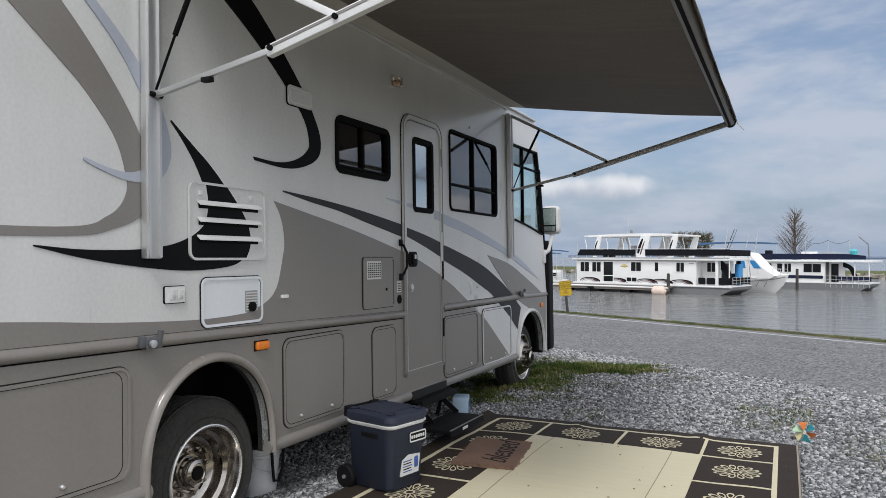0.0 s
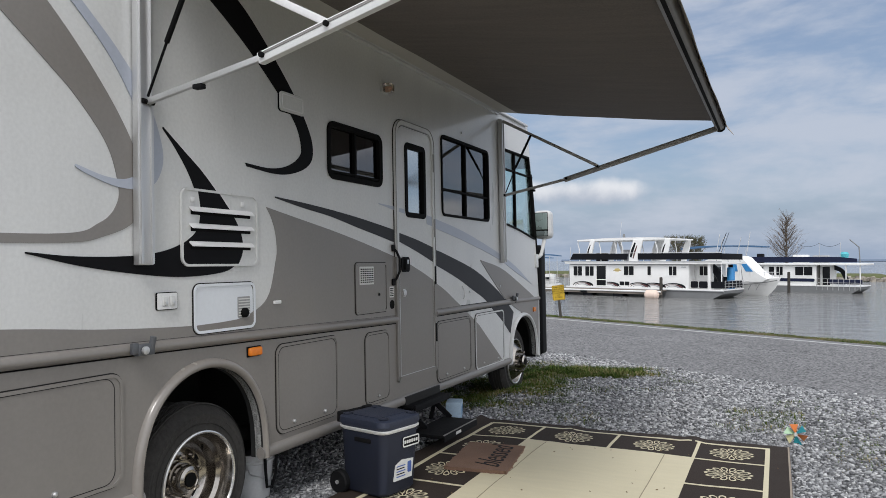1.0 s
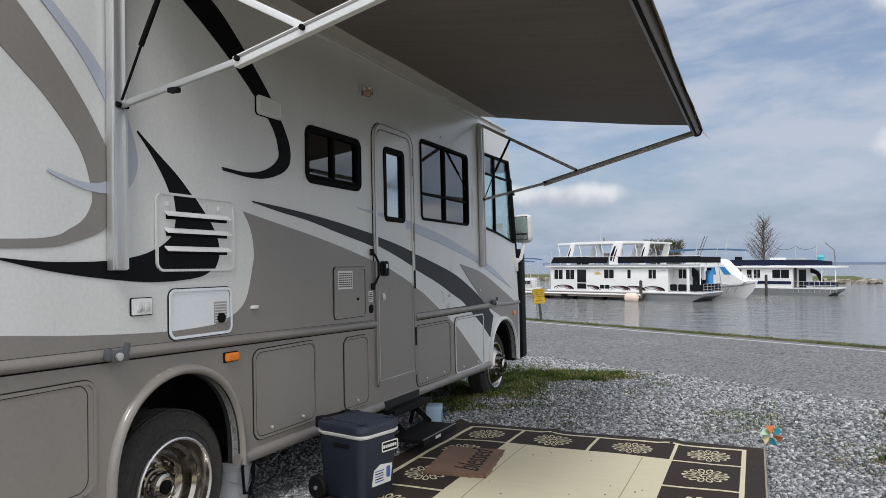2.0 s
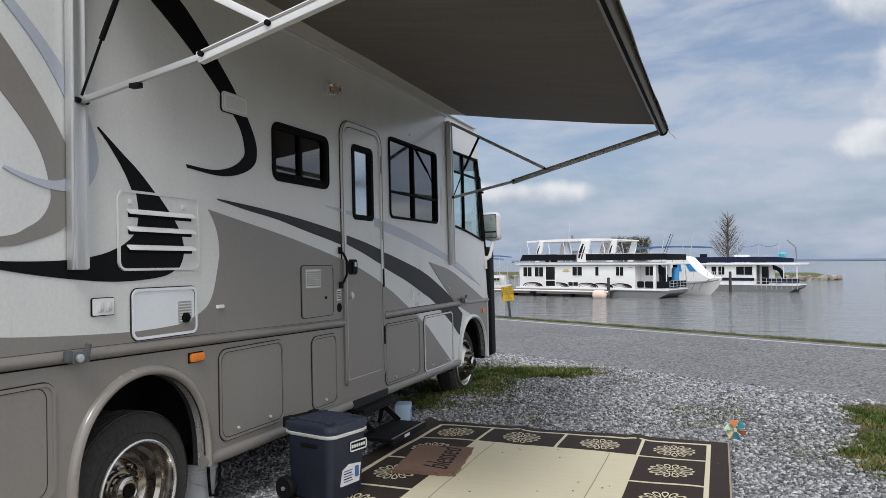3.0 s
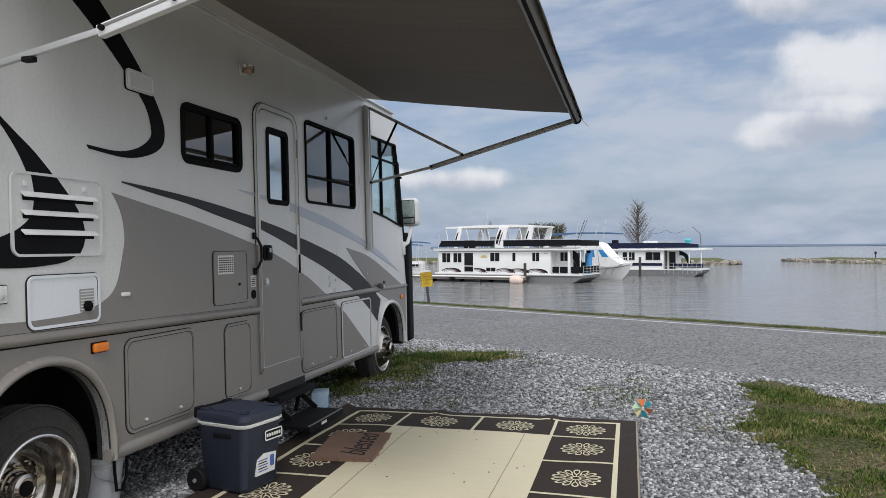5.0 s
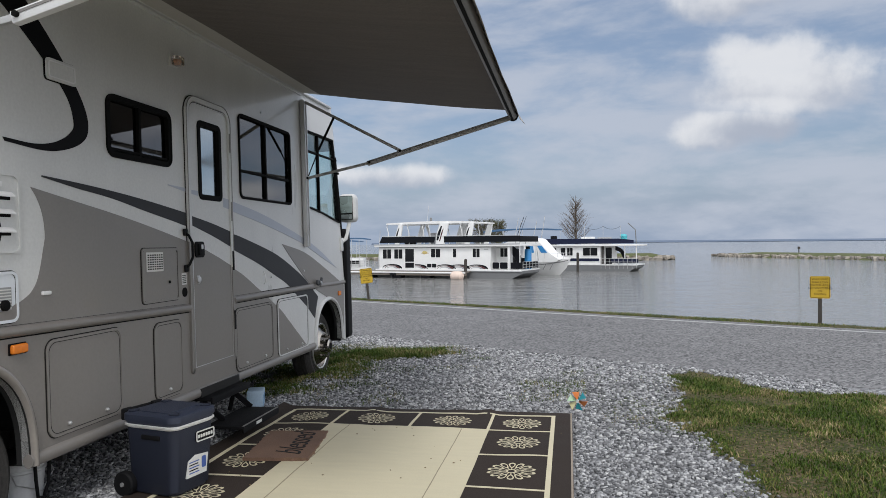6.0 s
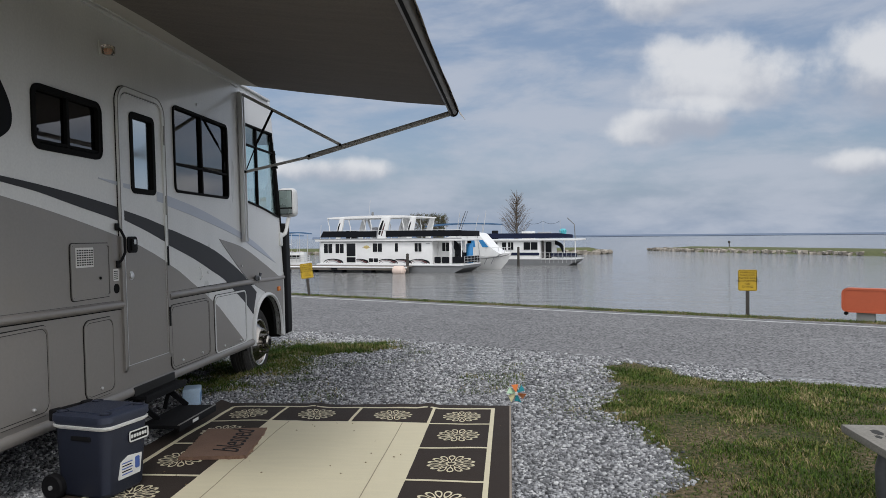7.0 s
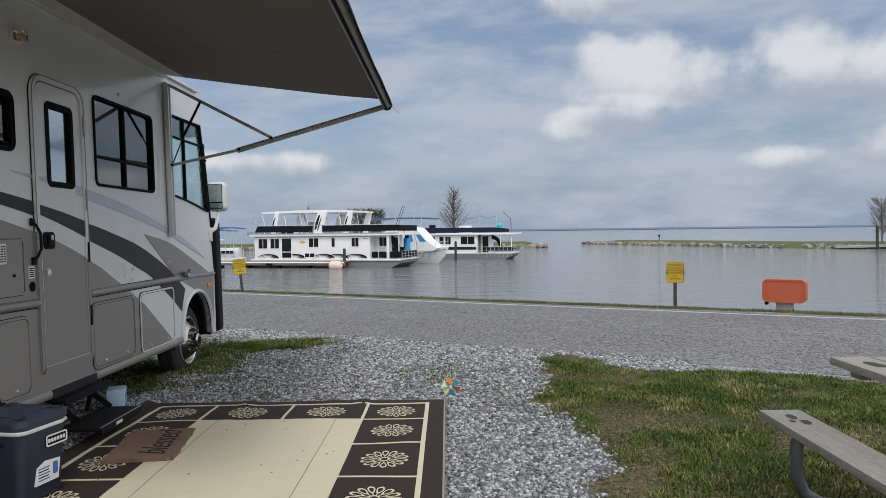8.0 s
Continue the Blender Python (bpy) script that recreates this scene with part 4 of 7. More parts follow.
# mirror and windscreen pillar line
mi = part("mirror_arm", tube([(-0.03, 8.18, 1.40), (0.03, 8.25, 1.46), (0.05, 8.36, 1.67)], 0.024, 10), WHITE, rv, "white mirror arm")
part("foot", box(-0.02, 8.10, 1.31, 0.02, 8.19, 1.47, 0.012), WHITE, mi)
sh = box(-0.08, 8.30, 1.655, 0.14, 8.48, 2.0, 0.075, 6)
part("mirror_shell", sh, WHITE, rv, "white side mirror shell")
# the mirrors' reflected tones are partly put into their base colour
part("mirror_glass", box(-0.046, 8.287, 1.765, 0.105, 8.302, 1.965, 0.007), material("mirror_teal_reflection", (0.42, 0.52, 0.5), 0.25, 0.5, spots=0.02), rv, "flat side mirror")
part("mirror_glass", box(-0.046, 8.287, 1.69, 0.105, 8.302, 1.75, 0.007), material("mirror_grey_reflection", (0.25, 0.29, 0.29), 0.25, 0.5, spots=0.02), rv, "small convex mirror")
part("mirror_bezel", box(-0.05, 8.292, 1.685, 0.11, 8.306, 1.972, 0.007), GASKET, rv, "black mirror bezel")
part("pillar_trim", tube([(0.005, front_edge(z) - 0.01, z) for z in (1.0, 1.4, 1.8, 2.2, 2.4)], 0.012, 8), GASKET, rv, "black pillar gasket")


# wheels
def wheel(at, dual):
    w = tagged(empty("wheel", at), "", "")
    w.parent = rv
    R, rim = 0.385, 0.245
    tw = 0.20
    prof = [(rim, -tw), (rim + 0.02, -tw + 0.004), (R - 0.055, -tw - 0.004), (R - 0.02, -tw + 0.02), (R, -tw + 0.05)]
    for k in range(4):
        h = -tw + 0.055 + k * 0.03
        prof += [(R, h), (R, h + 0.02), (R - 0.008, h + 0.022), (R - 0.008, h + 0.028)]
    prof += [(R, -0.05), (R - 0.02, -0.018), (R - 0.055, 0.006), (rim + 0.02, -0.004), (rim, -0.0)]
    part("tyre", lathe(prof, 56, "x", caps=False), RUBBER, w, "worn black tyre")
    for r0 in (0.285, 0.315):
        part("bead_ring", lathe([(r0 - 0.003, 0.0), (r0, 0.005), (r0 + 0.003, 0.0)], 56, "x", caps=False), RUBBER, w)
    if dual:
        rimp = [(rim + 0.006, 0.0), (rim + 0.003, 0.012), (rim - 0.01, 0.008), (rim - 0.02, -0.02), (rim - 0.03, -0.06), (rim - 0.05, -0.075), (rim - 0.06, -0.13), (rim - 0.09, -0.15), (0.15, -0.15), (0.14, -0.145), (0.09, -0.142), (0.088, -0.12), (0, -0.12)]
        hubp = [(0.078, -0.12), (0.076, -0.085), (0.066, -0.066), (0.05, -0.058), (0.046, -0.062), (0.0, -0.06)]
    else:
        rimp = [(rim + 0.006, 0.0), (rim + 0.003, 0.012), (rim - 0.01, 0.008), (rim - 0.02, -0.015), (rim - 0.04, -0.01), (0.17, 0.03), (0.15, 0.05), (0.10, 0.055), (0, 0.055)]
        hubp = [(0.075, 0.05), (0.073, 0.11), (0.06, 0.125), (0, 0.125)]
    part("rim_lip", tube([(0.006, (rim - 0.002) * math.cos(2 * math.pi * k / 48), (rim - 0.002) * math.sin(2 * math.pi * k / 48)) for k in range(48)], 0.009, 8, close=True), BRIGHT, w, "bright polished rim lip")
    part("rim", lathe(rimp, 48, "x", caps=False), STEEL, w, "polished steel rim")
    part("hub", lathe(hubp, 28, "x", caps=False), STEEL, w, "chrome hub cap")
    h0 = -0.143 if dual else 0.053
    part("hub_centre", lathe([(0.036, 0), (0.036, 0.004), (0, 0.005)], 16, "x", at=(hubp[-1][1], 0, 0)), GASKET, w)
    for k in range(8):
        a = 2 * math.pi * k / 8 + 0.2
        part("nut", lathe([(0.015, 0), (0.015, 0.03), (0.009, 0.042), (0, 0.043)], 8, "x", at=(h0, 0.115 * math.cos(a), 0.115 * math.sin(a))), STEEL, w, "chrome wheel nut")
    for k in range(5 if dual else 0):
        a = 2 * math.pi * k / 5 + 0.5
        part("hand_hole", lathe([(0.024, 0), (0.024, 0.002), (0, 0.002)], 16, "x", at=(-0.149, 0.17 * math.cos(a), 0.17 * math.sin(a))), GASKET, w, "dark hand hole")
    return w


wheel((-0.07, 2.737, 0.285), True)
wheel((-0.09, 7.57, 0.275), False)
part("inner_tyre", lathe([(0.26, -0.2), (0.36, -0.2), (0.375, -0.15), (0.375, -0.05), (0.36, 0), (0.26, 0)], 40, "x", at=(-0.32, 2.737, 0.285), caps=False), RUBBER, rv)

# ---- awning ----
aw = tagged(empty("awning", (0.04, 4.6, 2.87)), "open brown fabric awning on grey arms", "awning")
aw.matrix_world = LEAN @ aw.matrix_world
AW_Y0, AW_Y1, ROLL = 2.31, 6.955, (2.15, 2.575)


def fabric(x0, x1, nx, ny, mat, name, label):
    own = bmesh.new()
    rows = []
    for i in range(nx + 1):
        x = x0 + (x1 - x0) * i / nx
        k = (x - 0.03) / (ROLL[0] - 0.03)
        row = []
        for j in range(ny + 1):
            y = AW_Y0 + (AW_Y1 - AW_Y0) * j / ny
            z = 2.935 + (ROLL[1] + 0.045 - 2.935) * k - 0.014 * math.sin(math.pi * k) + 0.006 * noise.noise(Vector((x * 2, y * 1.4, 1)))
            row.append((own.verts.new((x - 0.04, y - 4.6, z - 2.87)), own.verts.new((x - 0.04, y - 4.6, z - 2.868))))
        rows.append(row)
    for a, b in zip(rows, rows[1:]):
        for j in range(ny):
            own.faces.new((a[j][0], a[j + 1][0], b[j + 1][0], b[j][0]))
            own.faces.new((a[j][1], b[j][1], b[j + 1][1], a[j + 1][1]))
    for a in (rows[0], rows[-1]):
        for j in range(ny):
            own.faces.new((a[j][0], a[j][1], a[j + 1][1], a[j + 1][0]))
    for j in (0, ny):
        for a, b in zip(rows, rows[1:]):
            own.faces.new((a[j][0], b[j][0], b[j][1], a[j][1]))
    return part(name, own, mat, aw, label)


# the strip next to the wall is paler than the rest
fabric(0.03, 0.22, 4, 24, BAND_PALE, "vinyl_band", "pale awning band beside the wall")
fabric(0.22, ROLL[0] - 0.01, 24, 40, VINYL_DARK, "canopy", "dark brown woven awning fabric")


def aw_part(name, bm, mat, label="", parent=None):
    bm.transform(Matrix.Translation((-0.04, -4.6, -2.87)))
    return part(name, bm, mat, parent or aw, label)


roll = aw_part("roller_tube", tube([(ROLL[0], AW_Y0 - 0.05, ROLL[1]), (ROLL[0], AW_Y1 + 0.02, ROLL[1])], 0.042, 16), ALU_DARK, "grey roller tube")
aw_part("slot", box(ROLL[0] - 0.01, AW_Y0, ROLL[1] - 0.047, ROLL[0] + 0.01, AW_Y1, ROLL[1] - 0.038), GASKET, parent=roll)
for y in (AW_Y0 - 0.05, AW_Y1 + 0.02):
    aw_part("end_cap", lathe([(0.05, -0.02), (0.05, 0.02), (0.03, 0.03), (0, 0.03)], 16, "y", at=(ROLL[0], y, ROLL[1])), BLACK_PLASTIC)
own = bmesh.new()
rows = []
for j in range(61):
    y = AW_Y0 + (AW_Y1 + 0.03 - AW_Y0) * j / 60
    wv = 0.004 * math.sin(y * 2.3) + 0.0015 * math.sin(y * 7)
    tipd = 0.05 if j == 60 else 0.0
    rows.append([own.verts.new(p) for p in ((ROLL[0] + 0.01, y, ROLL[1] + 0.045), (ROLL[0] + 0.042, y, ROLL[1] + 0.03), (ROLL[0] + 0.07 + wv + tipd, y, ROLL[1] - 0.035 - tipd), (ROLL[0] + 0.067 + wv + tipd, y, ROLL[1] - 0.036 - tipd), (ROLL[0] + 0.039, y, ROLL[1] + 0.028), (ROLL[0] + 0.01, y, ROLL[1] + 0.043))])
for a, b in zip(rows, rows[1:]):
    for k in range(6):
        own.faces.new((a[k], a[(k + 1) % 6], b[(k + 1) % 6], b[k]))
aw_part("valance", own, VALANCE, "grey-brown valance flap")
# far arms get a darker copy of the metal, shade put into its colour
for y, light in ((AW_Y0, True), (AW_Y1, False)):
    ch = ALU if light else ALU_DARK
    chn = aw_part("wall_channel", box(0.008, y - 0.042, 1.37, 0.045, y + 0.042, 2.86, 0.006), ALU, "long aluminium wall channel")
    for off in (-0.036, 0.024):
        aw_part("channel_rib", box(0.045, y + off, 1.375, 0.055, y + off + 0.012, 2.85), ALU, parent=chn)
    pv = (0.06, y, 2.10 if light else 2.066)
    jn = (1.03, y, 2.29)
    end = (ROLL[0] - 0.02, y, ROLL[1] - 0.018)
    el2 = (0.74, y, 2.215 if light else 2.195)
    arm = aw_part("inner_arm", bar(pv, el2, 0.022, 0.026, 0.003), ALU if light else ALU_SHADED, "thin inner awning arm")
    aw_part("outer_arm", bar((0.69, y, el2[2] - 0.012), end, 0.036, 0.048, 0.006), ALU_WHITE if light else ALU_SHADED, "thick outer awning arm")
    aw_part("arm_groove", bar((0.72, y - 0.019, el2[2] + 0.006), (end[0], y - 0.019, end[2] + 0.014), 0.004, 0.010), ALU_DARK, parent=arm)
    aw_part("rafter", bar((1.03, y, 2.295), (0.05, y, 2.838), 0.026, 0.03, 0.004), ALU_WHITE if light else ALU_SHADED, "rafter strut")
    aw_part("gas_strut", tube([(0.07, y - 0.01, pv[2] + 0.02), (0.185, y - 0.01, 2.345)], 0.006, 8), GASKET, "thin strut rod", parent=arm)
    aw_part("gas_cylinder", tube([(0.185, y - 0.01, 2.345), (0.355, y - 0.01, 2.662)], 0.012, 10), GASKET, "black gas strut", parent=arm)
    aw_part("clamp", box(0.335, y - 0.016, pv[2] + 0.02, 0.385, y + 0.016, pv[2] + 0.042, 0.005), BLACK_PLASTIC, "black arm clamp")
    for p in (pv, (0.715, y, el2[2] - 0.002), jn):
        aw_part("pivot", lathe([(0.012, -0.032), (0.012, 0.032)], 10, "y", at=p), GASKET)


# ---- rug, doormat, cooler, steps ----
RUG_DARK = material("brown_mat_weave", (0.036, 0.027, 0.022), 0.8, spots=0.12, grain=150, bump=0.2, bump_scale=300, spec=0.2)
RUG_CREAM = material("cream_mat_weave", (0.62, 0.56, 0.395), 0.7, spots=0.06, grain=150, bump=0.2, bump_scale=300, streak=(1.5, 9, 1))
rug = tagged(empty("outdoor_rug", (1.43, 3.4, 0.012)), "brown and cream woven outdoor rug with flower border on gravel", "rug")
RX0, RX1, RY0, RY1 = 0.22, 2.665, 0.98, 5.85


def rug_z(x, y):
    z = 0.008 * noise.noise(Vector((x * 1.6, y * 1.3, 4))) + 0.006
    z += 0.016 * math.exp(-((x - 2.0) / 0.05) ** 2) * smooth01(5.2, 5.9, y) + 0.014 * math.exp(-((x - 0.95 - 0.02 * y) / 0.05) ** 2) * smooth01(5.0, 5.9, y)
    z += 0.03 * smooth01(0.32, 0.2, x) * smooth01(5.3, 5.8, y)
    return z + max(ground_z(x, y), -0.02) + 0.012


def sheet(x0, y0, x1, y1, lift, nx, ny, thick=0.005):
    own = bmesh.new()
    g = []
    for i in range(nx + 1):
        row = []
        for j in range(ny + 1):
            x, y = x0 + (x1 - x0) * i / nx, y0 + (y1 - y0) * j / ny
            z = rug_z(x, y) + lift
            row.append(own.verts.new((x - 1.43, y - 3.4, z - 0.012)))
        g.append(row)
    for a, b in zip(g, g[1:]):
        for j in range(ny):
            own.faces.new((a[j], b[j], b[j + 1], a[j + 1]))
    if thick:
        ex = bmesh.ops.extrude_face_region(own, geom=own.faces[:])
        bmesh.ops.translate(own, vec=(0, 0, -thick), verts=[v for v in ex["geom"] if isinstance(v, bmesh.types.BMVert)])
    return own


def strip(x0, y0, x1, y1, w=0.022):
    dx, dy = abs(x1 - x0), abs(y1 - y0)
    if dx > dy:
        return sheet(min(x0, x1), y0 - w / 2, max(x0, x1), y0 + w / 2, 0.0022, max(int(dx / 0.06), 2), 1, 0.002)
    return sheet(x0 - w / 2, min(y0, y1), x0 + w / 2, max(y0, y1), 0.0022, 1, max(int(dy / 0.06), 2), 0.002)


part("mat_base", sheet(RX0, RY0, RX1, RY1, 0, 60, 120), RUG_DARK, rug, "dark brown mat weave")
part("mat_field", sheet(0.84, 1.6, 2.06, 5.25, 0.002, 40, 100, 0.002), RUG_CREAM, rug, "cream mat field")
part("mat_line", strip(0.38, 1.1, 0.38, 5.72, 0.03), RUG_CREAM, rug)
part("mat_line", strip(2.52, 1.1, 2.52, 5.735, 0.03), RUG_CREAM, rug)
part("mat_line", strip(0.38, 5.72, 2.52, 5.72, 0.03), RUG_CREAM, rug)
part("mat_hem", strip(RX1 - 0.008, RY0, RX1 - 0.008, RY1, 0.012), material("hem_tape", (0.30, 0.25, 0.2), 0.8), rug, "pale brown edge hem")
part("mat_line", strip(0.38, 5.25, 2.52, 5.25, 0.02), RUG_CREAM, rug)
for x in (0.845, 1.457, 2.05):
    part("mat_line", strip(x, 5.25, x, 5.72), RUG_CREAM, rug)
tiles = [(0.60, 5.47), (1.15, 5.47), (1.753, 5.47), (2.287, 5.47)]
for y in (4.64, 4.017, 3.39, 2.77):
    part("mat_line", strip(2.06, y, 2.52, y), RUG_CREAM, rug)
    part("mat_line", strip(0.38, y, 0.84, y), RUG_CREAM, rug)
    tiles += [(0.60, y + 0.3), (2.297, y + 0.3)]
# flat darker strips paint the shade of the fold creases
CREASE_SHADE = material("fold_crease", (0.30, 0.26, 0.18), 0.8)
for x in (1.0, 1.86):
    part("fold_crease", sheet(x - 0.003, 1.6, x + 0.003, 5.24, 0.0034, 1, 90, 0.0008), CREASE_SHADE, rug, "fold crease across the mat, painted as a darker line")


def flower(cx, cy, rx, ry, turn):
    own = bmesh.new()
    k = 14
    for i in range(k):
        a = 2 * math.pi * i / k + turn
        petal = []
        for j in range(10):
            b = 2 * math.pi * j / 10
            rr, tt = 0.66 + 0.31 * math.cos(b), 0.155 * math.sin(b) * (0.85 + 0.35 * math.cos(b))
            px, py = rr * math.cos(a) - tt * math.sin(a), rr * math.sin(a) + tt * math.cos(a)
            petal.append((px, py))
        mid = (0.66 * math.cos(a), 0.66 * math.sin(a))
        inner = [((p[0] - mid[0]) * 0.62 + mid[0], (p[1] - mid[1]) * 0.62 + mid[1]) for p in petal]
        va = [own.verts.new((cx + p[0] * rx, cy + p[1] * ry, 0)) for p in petal]
        vb = [own.verts.new((cx + p[0] * rx, cy + p[1] * ry, 0)) for p in inner]
        for j in range(10):
            own.faces.new((va[j], va[(j + 1) % 10], vb[(j + 1) % 10], vb[j]))
        # vein from the heart to the petal
        q = [(0.2, -0.018), (0.36, -0.018), (0.36, 0.018), (0.2, 0.018)]
        own.faces.new([own.verts.new((cx + (r * math.cos(a) - t * math.sin(a)) * rx, cy + (r * math.sin(a) + t * math.cos(a)) * ry, 0)) for r, t in q])
    ring = [[own.verts.new((cx + r * math.cos(2 * math.pi * j / 16) * rx, cy + r * math.sin(2 * math.pi * j / 16) * ry, 0)) for j in range(16)] for r in (0.14, 0.21)]
    for j in range(16):
        own.faces.new((ring[0][j], ring[0][(j + 1) % 16], ring[1][(j + 1) % 16], ring[1][j]))
    for v in own.verts:
        v.co.z = rug_z(v.co.x, v.co.y) + 0.0028 - 0.012
        v.co.x -= 1.43
        v.co.y -= 3.4
    return own


for i, (fx, fy) in enumerate(tiles):
    part("mat_flower", flower(fx, fy, 0.155, 0.165, 0.1 * i), RUG_CREAM, rug, "cream woven flower motif", smooth=False)

# doormat
COIR = material("coir_fibre", (0.21, 0.125, 0.085), 0.95, spots=0.35, grain=220, bump=1.0, bump_scale=200)
mat_o = tagged(empty("doormat", (0.757, 4.63, 0.036), 8.0), "brown coir doormat with black script on the rug", "doormat")
own = bmesh.new()
loop = [p for a, b in (((0.21, 0.33), (-0.21, 0.33)), ((-0.21, 0.33), (-0.21, -0.33)), ((-0.21, -0.33), (0.21, -0.33)), ((0.21, -0.33), (0.21, 0.33))) for p in ((a[0] + (b[0] - a[0]) * k / 40, a[1] + (b[1] - a[1]) * k / 40) for k in range(40))]
loop = [(u + 0.012 * noise.noise(Vector((u * 40, v * 40, 0))), v + 0.012 * noise.noise(Vector((u * 45, v * 45, 7)))) for u, v in loop]
part("mat", plate([loop], -0.018, 0.004, Matrix.Identity(4)), COIR, mat_o, "coarse brown coir")
txt = bpy.data.curves.new("script", "FONT")
txt.body, txt.size, txt.align_x, txt.align_y, txt.shear, txt.extrude = "blessed", 0.19, "CENTER", "CENTER", 0.5, 0.001
txt.offset = -0.001
tob = new("script_word", txt)
dg = bpy.context.evaluated_depsgraph_get()
tme = bpy.data.meshes.new_from_object(tob.evaluated_get(dg))
bpy.data.objects.remove(tob)
word = new("lettering", tme)
tme.materials.append(material("black_print", (0.012, 0.011, 0.011), 0.9))
word.parent, word["label"] = mat_o, "black script lettering blessed"
word.matrix_basis = pose(0.06, 0.0, 0.006, 0, 0, 90) @ Matrix.Diagonal((0.95, 1.35, 1, 1))

# cooler
NAVY = material("navy_plastic", (0.012, 0.016, 0.032), 0.6, spots=0.15, grain=180, bump=0.25, bump_scale=350)
# lighter copy of the navy puts the brighter lit top into the colour
NAVY_LIT = material("navy_lit_plastic", (0.024, 0.031, 0.056), 0.55, spots=0.15, grain=180, bump=0.2, bump_scale=350)
cooler = tagged(empty("cooler", (0.40, 3.765, 0.0), -12), "navy wheeled plastic cooler with white lid seam beside the rug", "cooler")


def tub(lx, ly, z0, z1, taper, r, lip=0.0):
    own = bmesh.new()
    rows = []
    for k, z in enumerate((z0, z0 + 0.02, z1 - 0.01, z1)):
        s = 1 - taper * (1 - (z - z0) / (z1 - z0))
        e = -0.012 if k == 0 else (-lip if k == 3 else 0)
        rows.append([own.verts.new((u, v, z)) for u, v in rrect(-lx / 2 * s - e, -ly / 2 * s - e, lx / 2 * s + e, ly / 2 * s + e, r)])
    for a, b in zip(rows, rows[1:]):
        for k in range(len(a)):
            own.faces.new((a[k], a[(k + 1) % len(a)], b[(k + 1) % len(a)], b[k]))
    own.faces.new(rows[0])
    own.faces.new(rows[-1])
    return own


CL, CWD = 0.36, 0.335
part("tub", tub(CL, CWD, 0.02, 0.392, 0.09, 0.055), NAVY, cooler, "navy cooler tub")
part("seam", tub(CL + 0.022, CWD + 0.022, 0.384, 0.406, 0.0, 0.055), material("white_seam", (0.85, 0.85, 0.84), 0.45), cooler, "white lid seam")
lid = part("lid", tub(CL + 0.024, CWD + 0.024, 0.407, 0.468, -0.02, 0.06, 0.02), NAVY_LIT, cooler, "navy hinged lid")
part("lid_panel", plate([rrect(-0.11, -0.13, 0.11, 0.13, 0.03)], 0.467, 0.473, Matrix.Identity(4)), NAVY_LIT, lid)
for ux, vy in ((-0.145, -0.125), (-0.145, 0.125), (0.145, -0.125), (0.145, 0.125)):
    part("cup_rim", lathe([(0.030, 0.466), (0.032, 0.4725), (0.027, 0.4725), (0.025, 0.467), (0, 0.467)], 18, "z", at=(ux * 0.98, vy, 0)), NAVY, lid, "moulded cup holder")
for vy in (-0.11, 0.11):
    part("hinge", box(-0.222, vy - 0.035, 0.41, -0.19, vy + 0.035, 0.476, 0.01), BLACK_PLASTIC, lid)
part("tow_handle", tube([(-0.21, -0.10, 0.40), (-0.24, -0.10, 0.45), (-0.24, 0.10, 0.45), (-0.21, 0.10, 0.40)], 0.014, 10), BLACK_PLASTIC, cooler, "black tow handle")
part("grip_recess", box(-0.05, -CWD / 2 - 0.004, 0.325, 0.08, -CWD / 2 + 0.03, 0.352, 0.006), BLACK_PLASTIC, cooler, "side grip recess")
for vy in (-0.175, 0.175):
    cwl = part("wheel", lathe([(0.02, -0.022), (0.062, -0.024), (0.07, -0.014), (0.07, 0.014), (0.062, 0.024), (0.02, 0.022), (0.018, 0.026), (0, 0.026)], 24, "y", at=(-0.16, vy, 0.07)), BLACK_PLASTIC, cooler, "black plastic wheel")
    part("hub_cap", lathe([(0.012, -0.03), (0.012, 0.03)], 12, "y", at=(-0.16, vy, 0.07)), ALU, cwl)
face = Matrix.Translation((CL / 2 * 0.985, 0, 0)) @ Matrix(((0, 0, 1, 0), (1, 0, 0, 0), (0, 1, 0, 0), (0, 0, 0, 1)))
part("badge", plate([rrect(0.0, 0.285, 0.15, 0.345, 0.012)], 0.0, 0.006, face), BLACK_PLASTIC, cooler, "dark oval badge with pale outline")
part("badge_rim", rim_of(rrect(0.0, 0.285, 0.15, 0.345, 0.012), 0.007, 0.006, 0.009, face), LABEL, cooler)
for k in range(6):
    part("badge_print", plate([rrect(0.014 + k * 0.021, 0.305, 0.029 + k * 0.021, 0.324, 0.004)], 0.006, 0.0085, face), LABEL, cooler)
part("sticker", plate([[(-0.07, 0.10), (0.09, 0.10), (0.105, 0.205), (0.0, 0.215), (-0.055, 0.19)]], -0.012, -0.0005, face), LABEL, cooler, "white paper sticker with blue print")
BLUE_INK = material("blue_ink", (0.05, 0.10, 0.32), 0.5)
for k in range(5):
    part("sticker_print", plate([rrect(-0.05, 0.118 + k * 0.015, 0.03 - 0.008 * (k % 2), 0.124 + k * 0.015, 0.002)], -0.0005, 0.0006, face), GASKET if k % 2 else BLUE_INK, cooler)
part("sticker_print", plate([rrect(0.05, 0.13, 0.085, 0.195, 0.01)], -0.0005, 0.0008, face), BLUE_INK, cooler)

# entry steps
st = tagged(empty("entry_step", (0.0, 5.02, 0.28)), "black metal folding entry step below the door", "step")


